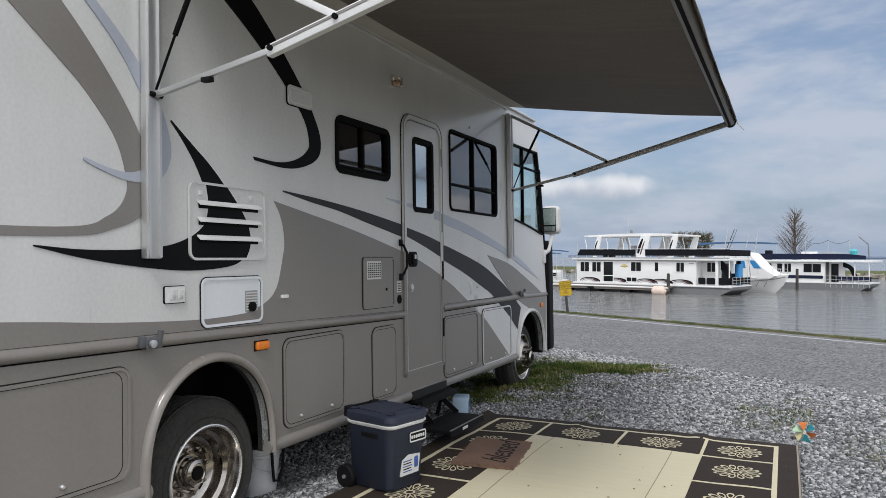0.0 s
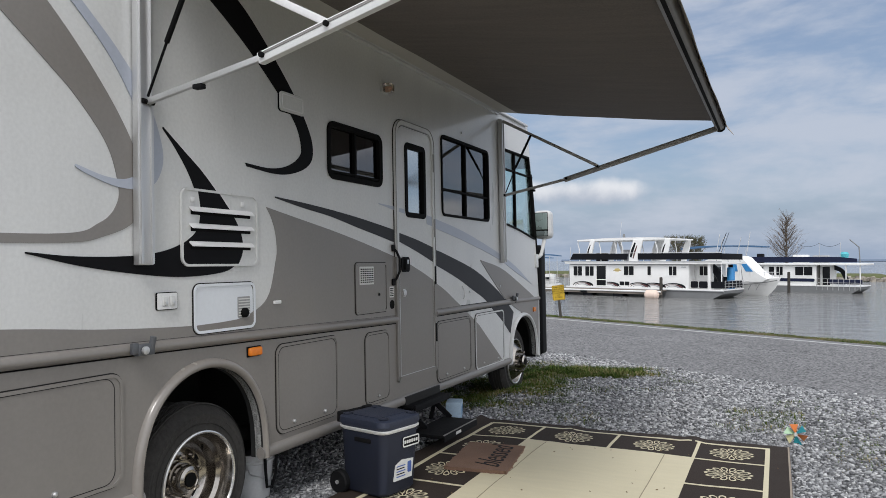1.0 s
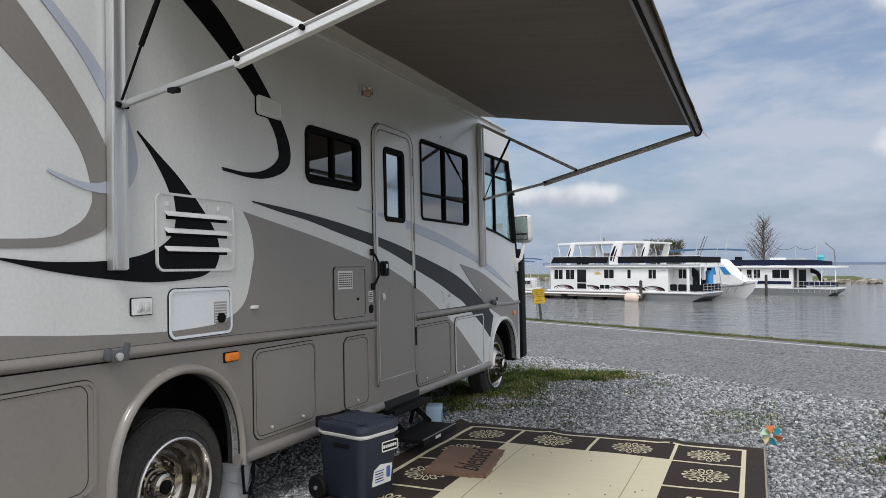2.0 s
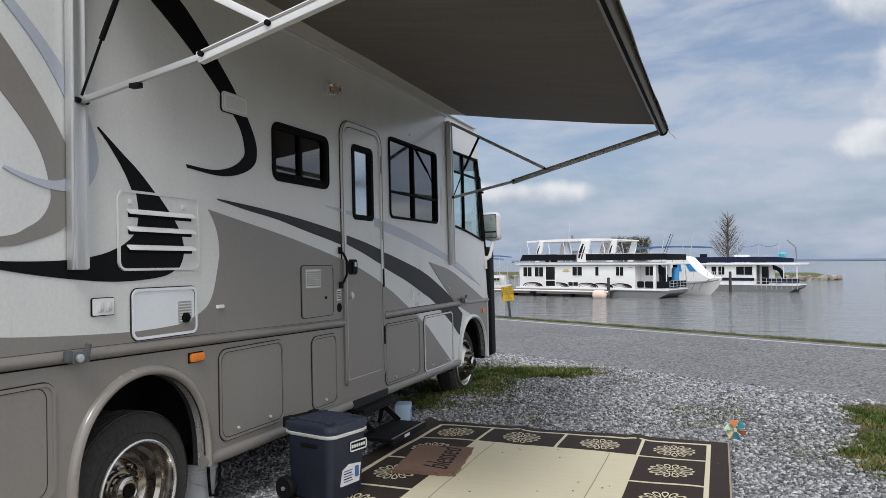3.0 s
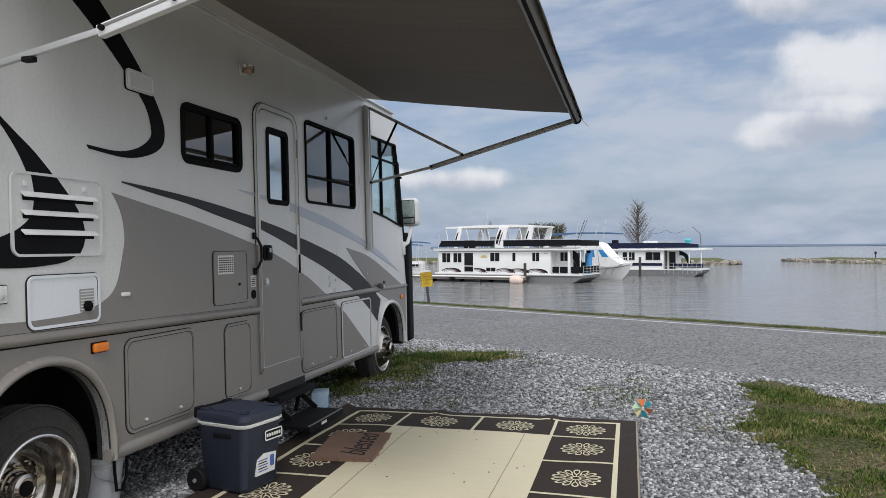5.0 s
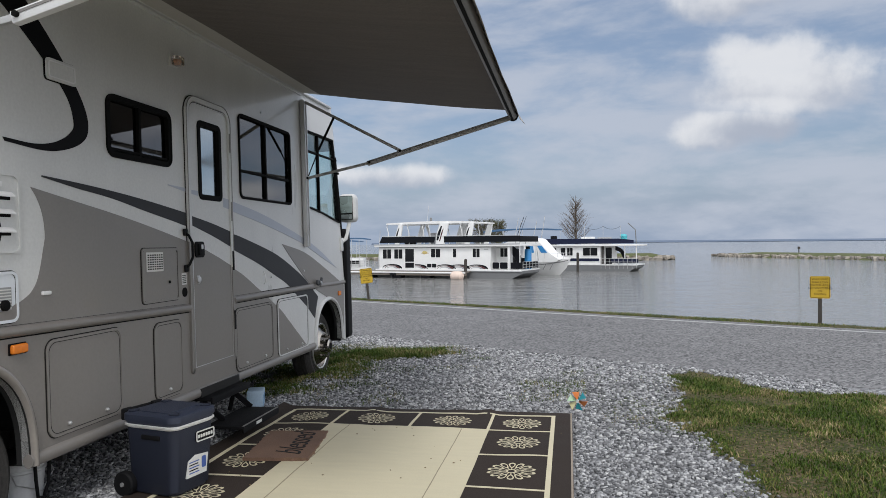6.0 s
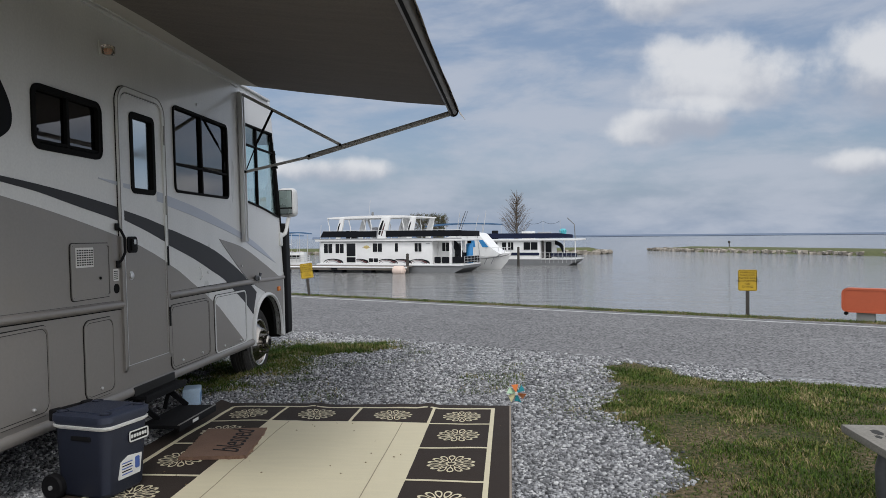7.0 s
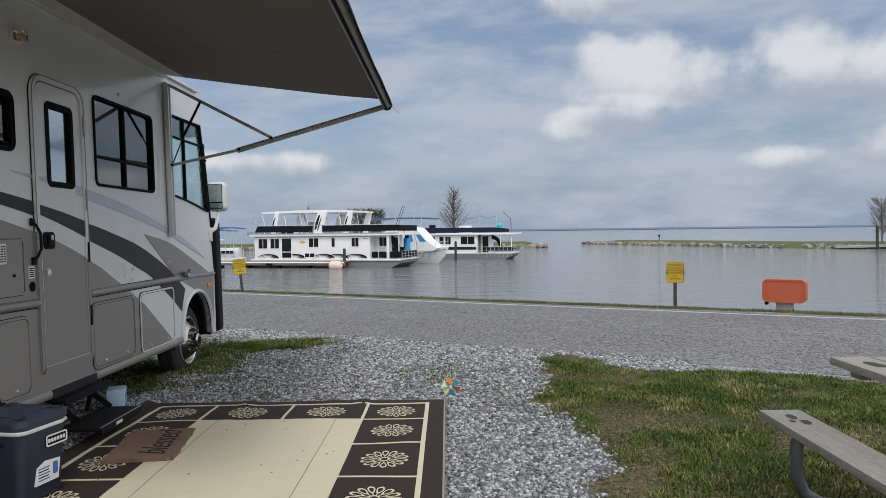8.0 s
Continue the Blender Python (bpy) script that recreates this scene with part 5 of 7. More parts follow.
def st_part(name, bm, mat, label="", parent=None):
    bm.transform(Matrix.Translation((0, -5.02, -0.28)))
    return part(name, bm, mat, parent or st, label)


st_part("upper_tread", box(-0.20, 4.78, 0.27, 0.115, 5.40, 0.295, 0.006), BLACK_PLASTIC, "black gritty upper tread")
st_part("nose", box(0.11, 4.78, 0.25, 0.125, 5.40, 0.30, 0.004), BLACK_PLASTIC)
st_part("lower_tread", box(0.13, 4.66, 0.105, 0.41, 5.27, 0.13, 0.006), BLACK_PLASTIC, "black gritty lower tread")
st_part("nose_strip", box(0.408, 4.66, 0.085, 0.42, 5.27, 0.132, 0.003), BLACK_PLASTIC, "black nosing")
st_part("worn_edge", box(0.404, 4.66, 0.131, 0.418, 5.27, 0.135, 0.001), ALU_DARK, "thin grey line along the nosing")
st_part("label_plate", box(0.42, 4.86, 0.10, 0.423, 4.95, 0.12), LABEL, "small pale plate")
for y in (4.81, 5.25):
    st_part("side_arm", bar((-0.12, y, 0.42), (-0.10, y, 0.28), 0.012, 0.04), BLACK_PLASTIC)
    st_part("side_arm", bar((0.02, y, 0.27), (0.20, y, 0.13), 0.012, 0.04), BLACK_PLASTIC, "folding side arm")
    st_part("side_arm", bar((0.02, y, 0.10), (0.06, y, 0.26), 0.012, 0.03, up=(1, 0, 0)), BLACK_PLASTIC, "folding side arm")
# solid black block imitates the shade of the step opening
part("step_recess", box(-0.06, 4.76, 0.30, 0.031, 5.36, 0.362, 0.004), DARK_VOID, rv, "near-black block painted as the shaded step opening")
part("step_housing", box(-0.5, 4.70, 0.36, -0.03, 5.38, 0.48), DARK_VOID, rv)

# small things round the step and wheel
bx = tagged(empty("water_pack", (-0.04, 5.86, 0.02), 20), "blue and white wrapped carton standing by the step", "carton")
part("carton", box(-0.07, -0.10, -0.07, 0.07, 0.10, 0.12, 0.012), material("wrap_white", (0.42, 0.55, 0.68), 0.35, spots=0.2), bx)
for k in range(3):
    part("print_band", box(-0.0715, -0.09 + k * 0.06, -0.02 + 0.02 * k, 0.0715, -0.055 + k * 0.06, 0.085, 0.003), material("wrap_blue", (0.06, 0.2, 0.42), 0.35), bx)
bu = tagged(empty("bucket", (-0.32, 3.46, -0.06)), "white plastic bucket with black strap under the motorhome", "bucket")
PAIL = material("white_pail_plastic", (0.62, 0.63, 0.64), 0.45, spots=0.1)
part("pail", lathe([(0.10, 0), (0.105, 0.01), (0.13, 0.28), (0.138, 0.285), (0.138, 0.30), (0.13, 0.305), (0.11, 0.30), (0.10, 0.05), (0, 0.05)], 28, "z"), PAIL, bu)
part("rim_band", lathe([(0.128, 0.235), (0.134, 0.24), (0.134, 0.25), (0.129, 0.255)], 28, "z", caps=False), PAIL, bu)
part("strap", tube([(0.13, -0.04, 0.30), (0.145, -0.05, 0.2), (0.14, -0.03, 0.1), (0.135, 0.02, 0.09), (0.14, 0.05, 0.16), (0.14, 0.06, 0.3)], 0.009, 8), BLACK_PLASTIC, bu, "black hanging strap")
part("wire_handle", tube([(0.05, -0.135, 0.28), (0.1, -0.14, 0.2), (0.14, 0.0, 0.13), (0.1, 0.14, 0.2), (0.05, 0.135, 0.28)], 0.003, 6), ALU, bu)
blk = tagged(empty("levelling_pad", (-0.25, 3.42, 0.27)), "black hose coil and pad under the skirt", "pad")
part("pad", lathe([(0.05, 0), (0.2, 0), (0.22, 0.012), (0.2, 0.025), (0.05, 0.03)], 24, "z"), BLACK_PLASTIC, blk)
part("bracket", box(-0.03, -0.03, 0.02, 0.03, 0.03, 0.15), BLACK_PLASTIC, blk)

# pinwheel toy
pw = tagged(empty("pinwheel", (2.71, 6.075, 0.0)), "small bright pinwheel toy stuck in the gravel", "toy")
cols = [("turquoise_foil", (0.05, 0.5, 0.6)), ("orange_foil", (0.75, 0.22, 0.06)), ("green_foil", (0.35, 0.55, 0.35)), ("cream_foil", (0.75, 0.68, 0.4))]
part("stake", tube([(0, 0, -0.02), (0, 0, 0.075)], 0.004, 6), LABEL, pw)
for k in range(6):
    a = 2 * math.pi * k / 6 + 0.3
    own = bmesh.new()
    ca, sa = math.cos(a), math.sin(a)
    cb, sb = math.cos(a + 0.75), math.sin(a + 0.75)
    q = [(0, -0.012, 0), (0.075 * ca, -0.01, 0.075 * sa), (0.085 * cb, -0.035, 0.085 * sb), (0.045 * cb, -0.045, 0.045 * sb)]
    va = [own.verts.new((x, y, z + 0.075)) for x, y, z in q]
    vb = [own.verts.new((x, y + 0.003, z + 0.075)) for x, y, z in q]
    own.faces.new(va)
    own.faces.new(vb)
    for j in range(4):
        own.faces.new((va[j], va[(j + 1) % 4], vb[(j + 1) % 4], vb[j]))
    n_, c_ = cols[k % 4]
    part("vane", own, bpy.data.materials.get(n_) or material(n_, c_, 0.3, spots=0.05), pw, "bright foil vane")
part("hub", lathe([(0.012, -0.05), (0.012, 0.0), (0, 0.0)], 10, "y", at=(0, 0, 0.075)), LABEL, pw)

# bits of leaf and grit on the rug
rnd = random.Random(31)
vs, fs = [], []
for k in range(46):
    x, y = rnd.uniform(0.4, 2.6), rnd.uniform(2.9, 5.8)
    r, a = rnd.uniform(0.002, 0.006), rnd.uniform(0, 6.28)
    z = rug_z(x, y) + 0.004
    b0 = len(vs)
    for j in range(5):
        t = a + j * 1.257
        vs.append((x + r * math.cos(t) * 1.7, y + r * math.sin(t), z + (0.003 if j % 2 else 0.0)))
    vs.append((x, y, z + 0.006))
    fs += [(b0 + j, b0 + (j + 1) % 5, b0 + 5) for j in range(5)] + [tuple(b0 + j for j in range(4, -1, -1))]
me = bpy.data.meshes.new("litter")
me.from_pydata(vs, [], fs)
me.materials.append(material("dry_leaf", (0.16, 0.11, 0.06), 0.9, spots=0.3))
tagged(new("leaf_litter", me), "dry leaf bits scattered on the rug", "leaves", kind="stuff")

# ---- picnic table ----
WOOD = material("weathered_planks", (0.25, 0.235, 0.205), 0.85, spots=0.28, grain=70, bump=0.5, bump_scale=70, streak=(14, 1.2, 14), vary=0.06)
GALV = material("galvanised_pipe", (0.15, 0.155, 0.165), 0.5, 0.6, spots=0.15)
STAIN = material("black_stain", (0.03, 0.028, 0.026), 0.8, spots=0.3)
pt = tagged(empty("picnic_table", (4.95, 2.85, 0.0), -1.0), "weathered grey plank picnic table on bent steel pipe legs", "picnic table")
# local: x across the table, y along it; the seat nearest the rug is at -x
part("bench_plank", box(-0.672, -1.1, 0.412, -0.465, 0.845, 0.45, 0.006), WOOD, pt, "grey weathered bench plank")
part("bench_plank", box(0.62, -1.1, 0.412, 0.795, 0.82, 0.45, 0.006), WOOD, pt, "grey weathered bench plank")
for k in range(4):
    x = -0.36 + k * 0.2
    part("top_plank", box(x, -1.1, 0.702, x + 0.192, 0.745 - 0.004 * (k % 2), 0.74, 0.006), WOOD, pt, "grey weathered top plank")
for y in (0.62, -0.85):
    part("cross_batten", box(-0.3, y - 0.045, 0.655, 0.4, y + 0.045, 0.70, 0.006), WOOD, pt)
    part("pipe_leg", tube([(-0.56, y, 0.41), (-0.585, y, 0.30), (-0.58, y, 0.18), (-0.54, y, 0.09), (-0.46, y, 0.045), (-0.34, y, 0.035), (0.1, y, 0.035), (0.55, y, 0.035), (0.66, y, 0.04), (0.72, y, 0.07), (0.745, y, 0.16), (0.75, y, 0.30), (0.745, y, 0.405)], 0.03, 12), GALV, pt, "bent galvanised pipe leg")
    for x in (-0.10, 0.32):
        part("upright", tube([(x, y, 0.03), (x, y, 0.70)], 0.028, 10), GALV, pt, "steel pipe upright")
for x, y, r, z in ((-0.57, 0.70, 0.03, 0.4505), (-0.545, 0.60, 0.03, 0.4505), (-0.26, 0.52, 0.045, 0.7405), (-0.2, 0.42, 0.04, 0.7405), (-0.6, 0.62, 0.018, 0.4507)):
    loop = [(x + r * 0.8 * (1 + 0.5 * noise.noise(Vector((math.cos(a) * 2, math.sin(a) * 2, x * 9)))) * math.cos(a), y + r * 1.5 * (1 + 0.5 * noise.noise(Vector((math.cos(a) * 2, math.sin(a) * 2, y * 9)))) * math.sin(a)) for a in (2 * math.pi * k / 18 for k in range(18))]
    part("stain", plate([loop], z - 0.0003, z + 0.0006, Matrix.Identity(4)), STAIN, pt, "dark spilled stain")

# ---- roadside signs and barrier ----
YELLOW = material("yellow_sign_paint", (0.52, 0.34, 0.02), 0.5, spots=0.08)
POST = material("dark_wood_post", (0.055, 0.05, 0.045), 0.9, spots=0.3, grain=40)


def lettering(words, size, mat):
    c = bpy.data.curves.new("text", "FONT")
    c.body, c.size, c.align_x, c.align_y, c.extrude, c.space_line = words, size, "CENTER", "CENTER", 0.0008, 0.95
    ob = new("text", c)
    me = bpy.data.meshes.new_from_object(ob.evaluated_get(bpy.context.evaluated_depsgraph_get()))
    bpy.data.objects.remove(ob)
    me.materials.append(mat)
    return me


sign_text = lettering("WARNING\nSHALLOW\nWATER AREA\nNO SWIMMING\nOR\nDIVING", 0.052, GASKET)


def sign(at, turn, lean):
    s = tagged(empty("warning_sign", at, turn), "yellow warning sign with black lettering on a dark post", "sign", "warning signs by the water")
    pole = part("post", box(-0.03, -0.03, -0.3, 0.03, 0.03, 0.62, 0.004), POST, s, "dark square post")
    b = part("board", plate([rrect(-0.153, 0.42, 0.153, 0.79, 0.03)], 0.031, 0.036, Matrix(((1, 0, 0, 0), (0, 0, -1, 0), (0, 1, 0, 0), (0, 0, 0, 1)))), YELLOW, s, "yellow painted board")
    w = new("text", sign_text)
    w.parent, w["label"] = s, "black warning text"
    w.matrix_basis = pose(0, -0.0372, 0.615, 90, 0, 0)
    part("border", rim_of(rrect(-0.145, 0.428, 0.145, 0.782, 0.025), 0.006, 0.0362, 0.037, Matrix(((1, 0, 0, 0), (0, 0, -1, 0), (0, 1, 0, 0), (0, 0, 0, 1)))), GASKET, b)
    s.matrix_world = s.matrix_world @ pose(0, 0, 0, 0, lean, 0)
    return s


sign((6.79, 12.92, 0.0), -15, 0)
sign((-2.28, 17.35, 0.0), 25, -6)
bar_o = tagged(empty("barrier", (8.42, 12.2, 0.0), -33), "orange rounded plastic box on a short grey post beside the road", "barrier")
part("post", box(-0.13, -0.06, -0.2, 0.13, 0.06, 0.16, 0.01), material("concrete_grey", (0.25, 0.25, 0.24), 0.9), bar_o, "short grey post")
part("shell", plate([rrect(-0.33, 0.12, 0.33, 0.50, 0.08)], -0.09, 0.09, Matrix(((1, 0, 0, 0), (0, 0, -1, 0), (0, 1, 0, 0), (0, 0, 0, 1)))), ORANGE, bar_o, "orange plastic shell")
part("lip", rim_of(rrect(-0.34, 0.115, 0.34, 0.51, 0.09), 0.03, -0.1, 0.1, Matrix(((1, 0, 0, 0), (0, 0, -1, 0), (0, 1, 0, 0), (0, 0, 0, 1)))), ORANGE, bar_o, "faded orange edge lip")
part("bolt", lathe([(0.03, -0.12), (0.03, -0.05)], 10, "y", at=(-0.27, 0, 0.1)), GASKET, bar_o)


# ---- harbour: boats, dock, trees, breakwaters ----
BOAT_WHITE = material("boat_white", (0.80, 0.80, 0.79), 0.35, spots=0.05)
BOAT_GREY = material("hull_grey", (0.17, 0.175, 0.18), 0.5, spots=0.12)
BOAT_DARK = material("boat_black_canvas", (0.008, 0.009, 0.012), 0.8, spec=0.15)
BOAT_NAVY = material("boat_navy", (0.012, 0.017, 0.045), 0.7, spec=0.2)
BOAT_WINDOW = material("boat_window", (0.006, 0.007, 0.009), 0.35, spec=0.2)
CANVAS_BLUE = material("blue_canvas", (0.05, 0.12, 0.23), 0.7)
DRUM_BLUE = material("bright_blue_plastic", (0.03, 0.22, 0.5), 0.4)
# dark tone that paints the shade inside the porch
SHADE = material("porch_wall_shade", (0.09, 0.085, 0.08), 0.8)
DOCK = material("weathered_dock", (0.20, 0.175, 0.15), 0.9, spots=0.25, grain=20)
RED_STRIPE = material("red_stripe", (0.09, 0.03, 0.03), 0.5)
CHROME_RAIL = material("rail_metal", (0.6, 0.6, 0.6), 0.35, 0.6)


def hull_shape(x0, x1, y0, y1, z1, rake):
    """A shallow barge hull whose end at x0 is raked."""
    own = bmesh.new()
    prof = [(x0, z1), (x0 + 0.05, z1 - 0.25), (x0 + rake, -0.3), (x1, -0.3), (x1, z1)]
    a = [own.verts.new((x, y0, z)) for x, z in prof]
    b = [own.verts.new((x, y1, z)) for x, z in prof]
    for k in range(5):
        own.faces.new((a[k], a[(k + 1) % 5], b[(k + 1) % 5], b[k]))
    own.faces.new(a)
    own.faces.new(b)
    return own


FLAT = Matrix(((1, 0, 0, 0), (0, 0, -1, 0), (0, 1, 0, 0), (0, 0, 0, 1)))


def boat_window(parent, u0, z0, u1, z1, y=0.0, panes=2):
    f = part("window", plate([rrect(u0, z0, u1, z1, 0.05)], -y + 0.0, -y + 0.03, FLAT), BOAT_WHITE, parent, "white framed dark window")
    w = (u1 - u0 - 0.06) / panes
    for k in range(panes):
        part("pane", plate([rrect(u0 + 0.03 + k * w + 0.03, z0 + 0.06, u0 + 0.03 + (k + 1) * w - 0.03, z1 - 0.06, 0.04)], -y + 0.031, -y + 0.04, FLAT), BOAT_WINDOW, f)
    return f


def rail(parent, x0, y0, x1, y1, z0, z1, n, name="railing", mid=2):
    own = bmesh.new()
    for k in range(n + 1):
        x, y = x0 + (x1 - x0) * k / n, y0 + (y1 - y0) * k / n
        tube([(x, y, z0), (x, y, z1)], 0.025, 5, own)
    for j in range(mid + 1):
        z = z1 - (z1 - z0) * j / (mid + 1)
        tube([(x0, y0, z), (x1, y1, z)], 0.02, 5, own)
    return part(name, own, CHROME_RAIL, parent, "thin metal railing")


# main houseboat: x runs from its porch end along the side that faces the road
hb = tagged(empty("houseboat"), "long white houseboat with black upper rail moored at a dock", "houseboat", "moored boats")
HB_AT = Matrix.Translation((-4.61, 68.41, W_LEVEL)) @ Matrix(((-0.9613, 0.2756, 0, 0), (0.2756, 0.9613, 0, 0), (0, 0, 1, 0), (0, 0, 0, 1)))
hb.matrix_world = HB_AT
GREY_TRIM = material("grey_trim", (0.4, 0.41, 0.42), 0.5)
GREY_STRIPE = material("grey_stripe", (0.35, 0.36, 0.38), 0.5)
part("hull", hull_shape(-3.1, 12.8, 0.0, 5.2, 0.74, 1.6), BOAT_GREY, hb, "grey metal barge hull")
part("deck", box(-3.1, -0.05, 0.74, 12.9, 5.2, 0.84, 0.01), BOAT_WHITE, hb)
part("rub_rail", tube([(-3.1, -0.07, 0.70), (12.8, -0.07, 0.70)], 0.05, 6), GREY_TRIM, hb, "pale rub rail")
part("cabin", box(0.12, 0.12, 0.84, 12.55, 5.0, 3.08, 0.04), BOAT_WHITE, hb, "white cabin side")
part("porch_cabin", box(-1.5, 1.5, 0.84, 0.12, 5.0, 3.08, 0.03), BOAT_WHITE, hb, "recessed white porch wall")
part("roof_deck", box(-2.95, -0.2, 3.08, 12.95, 5.4, 3.3, 0.05), BOAT_WHITE, hb, "white overhanging roof deck")
part("roof_lip", box(-2.97, -0.24, 3.27, 12.97, -0.18, 3.36, 0.02), GREY_TRIM, hb, "pale grey roof lip")
part("cabin_band", box(0.15, 0.085, 2.98, 12.5, 0.12, 3.05), GREY_TRIM, hb)
for u0, u1, z0, z1, p in ((11.05, 12.12, 1.84, 2.9, 2), (9.73, 10.78, 1.84, 2.9, 2), (5.44, 6.56, 1.97, 2.93, 2), (3.7, 4.14, 1.98, 2.93, 1), (1.2, 2.03, 1.99, 2.93, 2), (5.88, 7.02, 0.96, 1.45, 2)):
    boat_window(hb, u0, z0, u1, z1, 0.12, p)
boat_window(hb, -1.15, 2.0, -0.3, 2.95, 1.5, 2)
dr = part("cabin_door", box(8.42, 0.06, 0.95, 9.45, 0.12, 2.88, 0.02), BOAT_WINDOW, hb, "dark glazed cabin door")
part("frame", rim_of(rrect(8.36, 0.9, 9.51, 2.95, 0.03), 0.07, -0.12, -0.05, FLAT), BOAT_WHITE, dr)
part("frame", box(8.42, 0.04, 1.5, 9.45, 0.065, 1.58), BOAT_WHITE, dr)
for k, u in enumerate((1.55, 3.45, 4.95, 8.05, 11.0)):
    # a fan of three arcs, dark over red over grey
    for j, (wdt, hgt, mat) in enumerate(((1.15, 0.46, BOAT_DARK), (0.88, 0.33, RED_STRIPE), (0.62, 0.21, GREY_STRIPE))):
        base = 0.88
        outer = [(u + wdt * math.cos(a), base + hgt * math.sin(a) ** 0.8) for a in (math.pi * q / 14 for q in range(15))]
        inner = [(u + 0.12 + (wdt - 0.16) * math.cos(a), base + (hgt - (0.09 if j == 0 else 0.05)) * math.sin(a)) for a in (math.pi * (14 - q) / 14 for q in range(15))]
        part("swoosh", plate([outer + inner[1:-1]], -0.118, -0.105 + 0.002 * j, FLAT), mat, hb, "curved painted stripe")
part("painted_mark", plate([[(7.23 + 0.3 * math.cos(a) * (1 + 0.2 * math.cos(12 * a)), 2.5 + 0.16 * math.sin(a) * (1 + 0.2 * math.cos(12 * a))) for a in (2 * math.pi * k / 36 for k in range(36))]], -0.118, -0.11, FLAT), material("faded_yellow", (0.62, 0.5, 0.18), 0.6), hb, "faded yellow painted mark")
part("mark_bar", box(6.8, 0.1, 2.42, 7.66, 0.112, 2.47), material("faded_brown", (0.4, 0.3, 0.14), 0.6), hb)
part("mark_bar", box(0.35, 0.1, 2.78, 0.8, 0.112, 2.86), GREY_TRIM, hb)
part("rail_screen", plate([[(12.35, 3.5), (12.0, 4.12), (5.95, 4.08), (6.05, 3.5)]], 0.1, 0.15, FLAT), BOAT_DARK, hb, "black canvas rail screen")
part("rail_screen", plate([[(4.95, 3.5), (4.95, 4.1), (-2.95, 4.08), (-2.95, 3.52)]], 0.1, 0.15, FLAT), BOAT_DARK, hb, "black canvas rail screen")
part("rail_screen", box(-2.97, -0.1, 3.5, -2.92, 5.2, 4.05, 0.01), BOAT_DARK, hb, "black canvas rail screen")
part("top_rail", tube([(12.0, -0.13, 4.16), (-2.95, -0.13, 4.13)], 0.03, 6), CHROME_RAIL, hb)
part("canopy", plate([flow([(11.6, 5.5), (8.0, 5.62), (4.0, 5.62), (1.6, 5.5)], [(1.6, 5.38), (11.6, 5.36)])], -4.9, 0.0, FLAT), BOAT_WHITE, hb, "white upper deck canopy")
for u in (11.4, 9.0, 7.3, 6.6, 3.1):
    for v in (0.15, 4.6):
        part("canopy_post", tube([(u, v, 3.34), (u + 0.05, v, 4.6), (u + 0.2, v, 5.1), (u + 0.15, v, 5.42)], 0.045, 6), BOAT_WHITE, hb)
for u, w in ((5.9, 0.95), (10.55, 0.45), (2.75, 0.5)):
    # raked arches carry the canopy at both sides
    lp = flow([(u, 3.36), (u - 0.12, 4.3), (u - 0.5, 5.42)], [(u - 0.5 - w, 5.42), (u - 0.35 - w * 0.9, 4.4), (u - w, 3.36)])
    part("radar_arch", plate([lp], -0.05, 0.12, FLAT), BOAT_WHITE, hb, "white raked arch")
    part("radar_arch", plate([lp], -4.85, -4.7, FLAT), BOAT_WHITE, hb, "white raked arch")
    if w > 0.8:
        part("arch_stripe", plate([flow([(u - 0.12, 3.75), (u - 0.25, 4.4), (u - 0.62, 5.15)], [(u - 0.75, 5.1), (u - 0.5, 4.3), (u - 0.3, 3.7)])], 0.121, 0.13, FLAT), BOAT_DARK, hb, "black arch stripe")
        part("arch_stripe", plate([flow([(u - 0.4, 3.65), (u - 0.58, 4.3), (u - 0.85, 4.9)], [(u - 0.9, 4.85), (u - 0.72, 4.25), (u - 0.5, 3.6)])], 0.121, 0.13, FLAT), RED_STRIPE, hb, "red arch stripe")
    else:
        part("arch_stripe", plate([flow([(u - 0.12, 3.9), (u - 0.25, 4.5), (u - 0.5, 5.0)], [(u - 0.55, 4.95), (u - 0.38, 4.4), (u - 0.25, 3.9)])], 0.121, 0.13, FLAT), BOAT_DARK, hb, "black arch stripe")
part("slide", tube([(7.9, 3.0, 3.4), (8.1, 3.0, 4.3), (8.5, 3.0, 5.3)], 0.14, 8), BOAT_WHITE, hb)
part("helm_seat", box(7.0, 2.0, 3.34, 7.6, 2.7, 4.5, 0.1), GREY_STRIPE, hb, "grey helm seat")
part("deck_table", box(9.4, 1.5, 3.34, 10.3, 2.4, 4.15, 0.05), BOAT_DARK, hb)
part("antenna", tube([(7.9, 2, 5.5), (7.7, 2, 7.3)], 0.02, 5), CHROME_RAIL, hb)
part("radar_dome", lathe([(0, 0.5), (0.1, 0.45), (0.14, 0.2), (0.06, 0), (0, 0)], 12, "z", at=(7.45, 2, 5.6)), BOAT_GREY, hb)
# porch end
for u, v in ((-2.85, 0.1), (-2.85, 4.9)):
    part("porch_post", tube([(u, v, 0.84), (u, v, 3.1)], 0.05, 6), BOAT_WHITE, hb)
part("porch_post", box(-1.9, -0.02, 0.84, -1.65, 0.12, 3.1, 0.03), BOAT_WHITE, hb, "broad white porch post")
for u0, u1 in ((-0.75, -0.1), (-1.62, -0.85), (-2.95, -1.95)):
    part("porch_screen", plate([rrect(u0, 0.95, u1, 1.55, 0.12 if u1 > -1 else 0.03)], -0.08, -0.03, FLAT), BOAT_DARK, hb, "black porch rail screen")
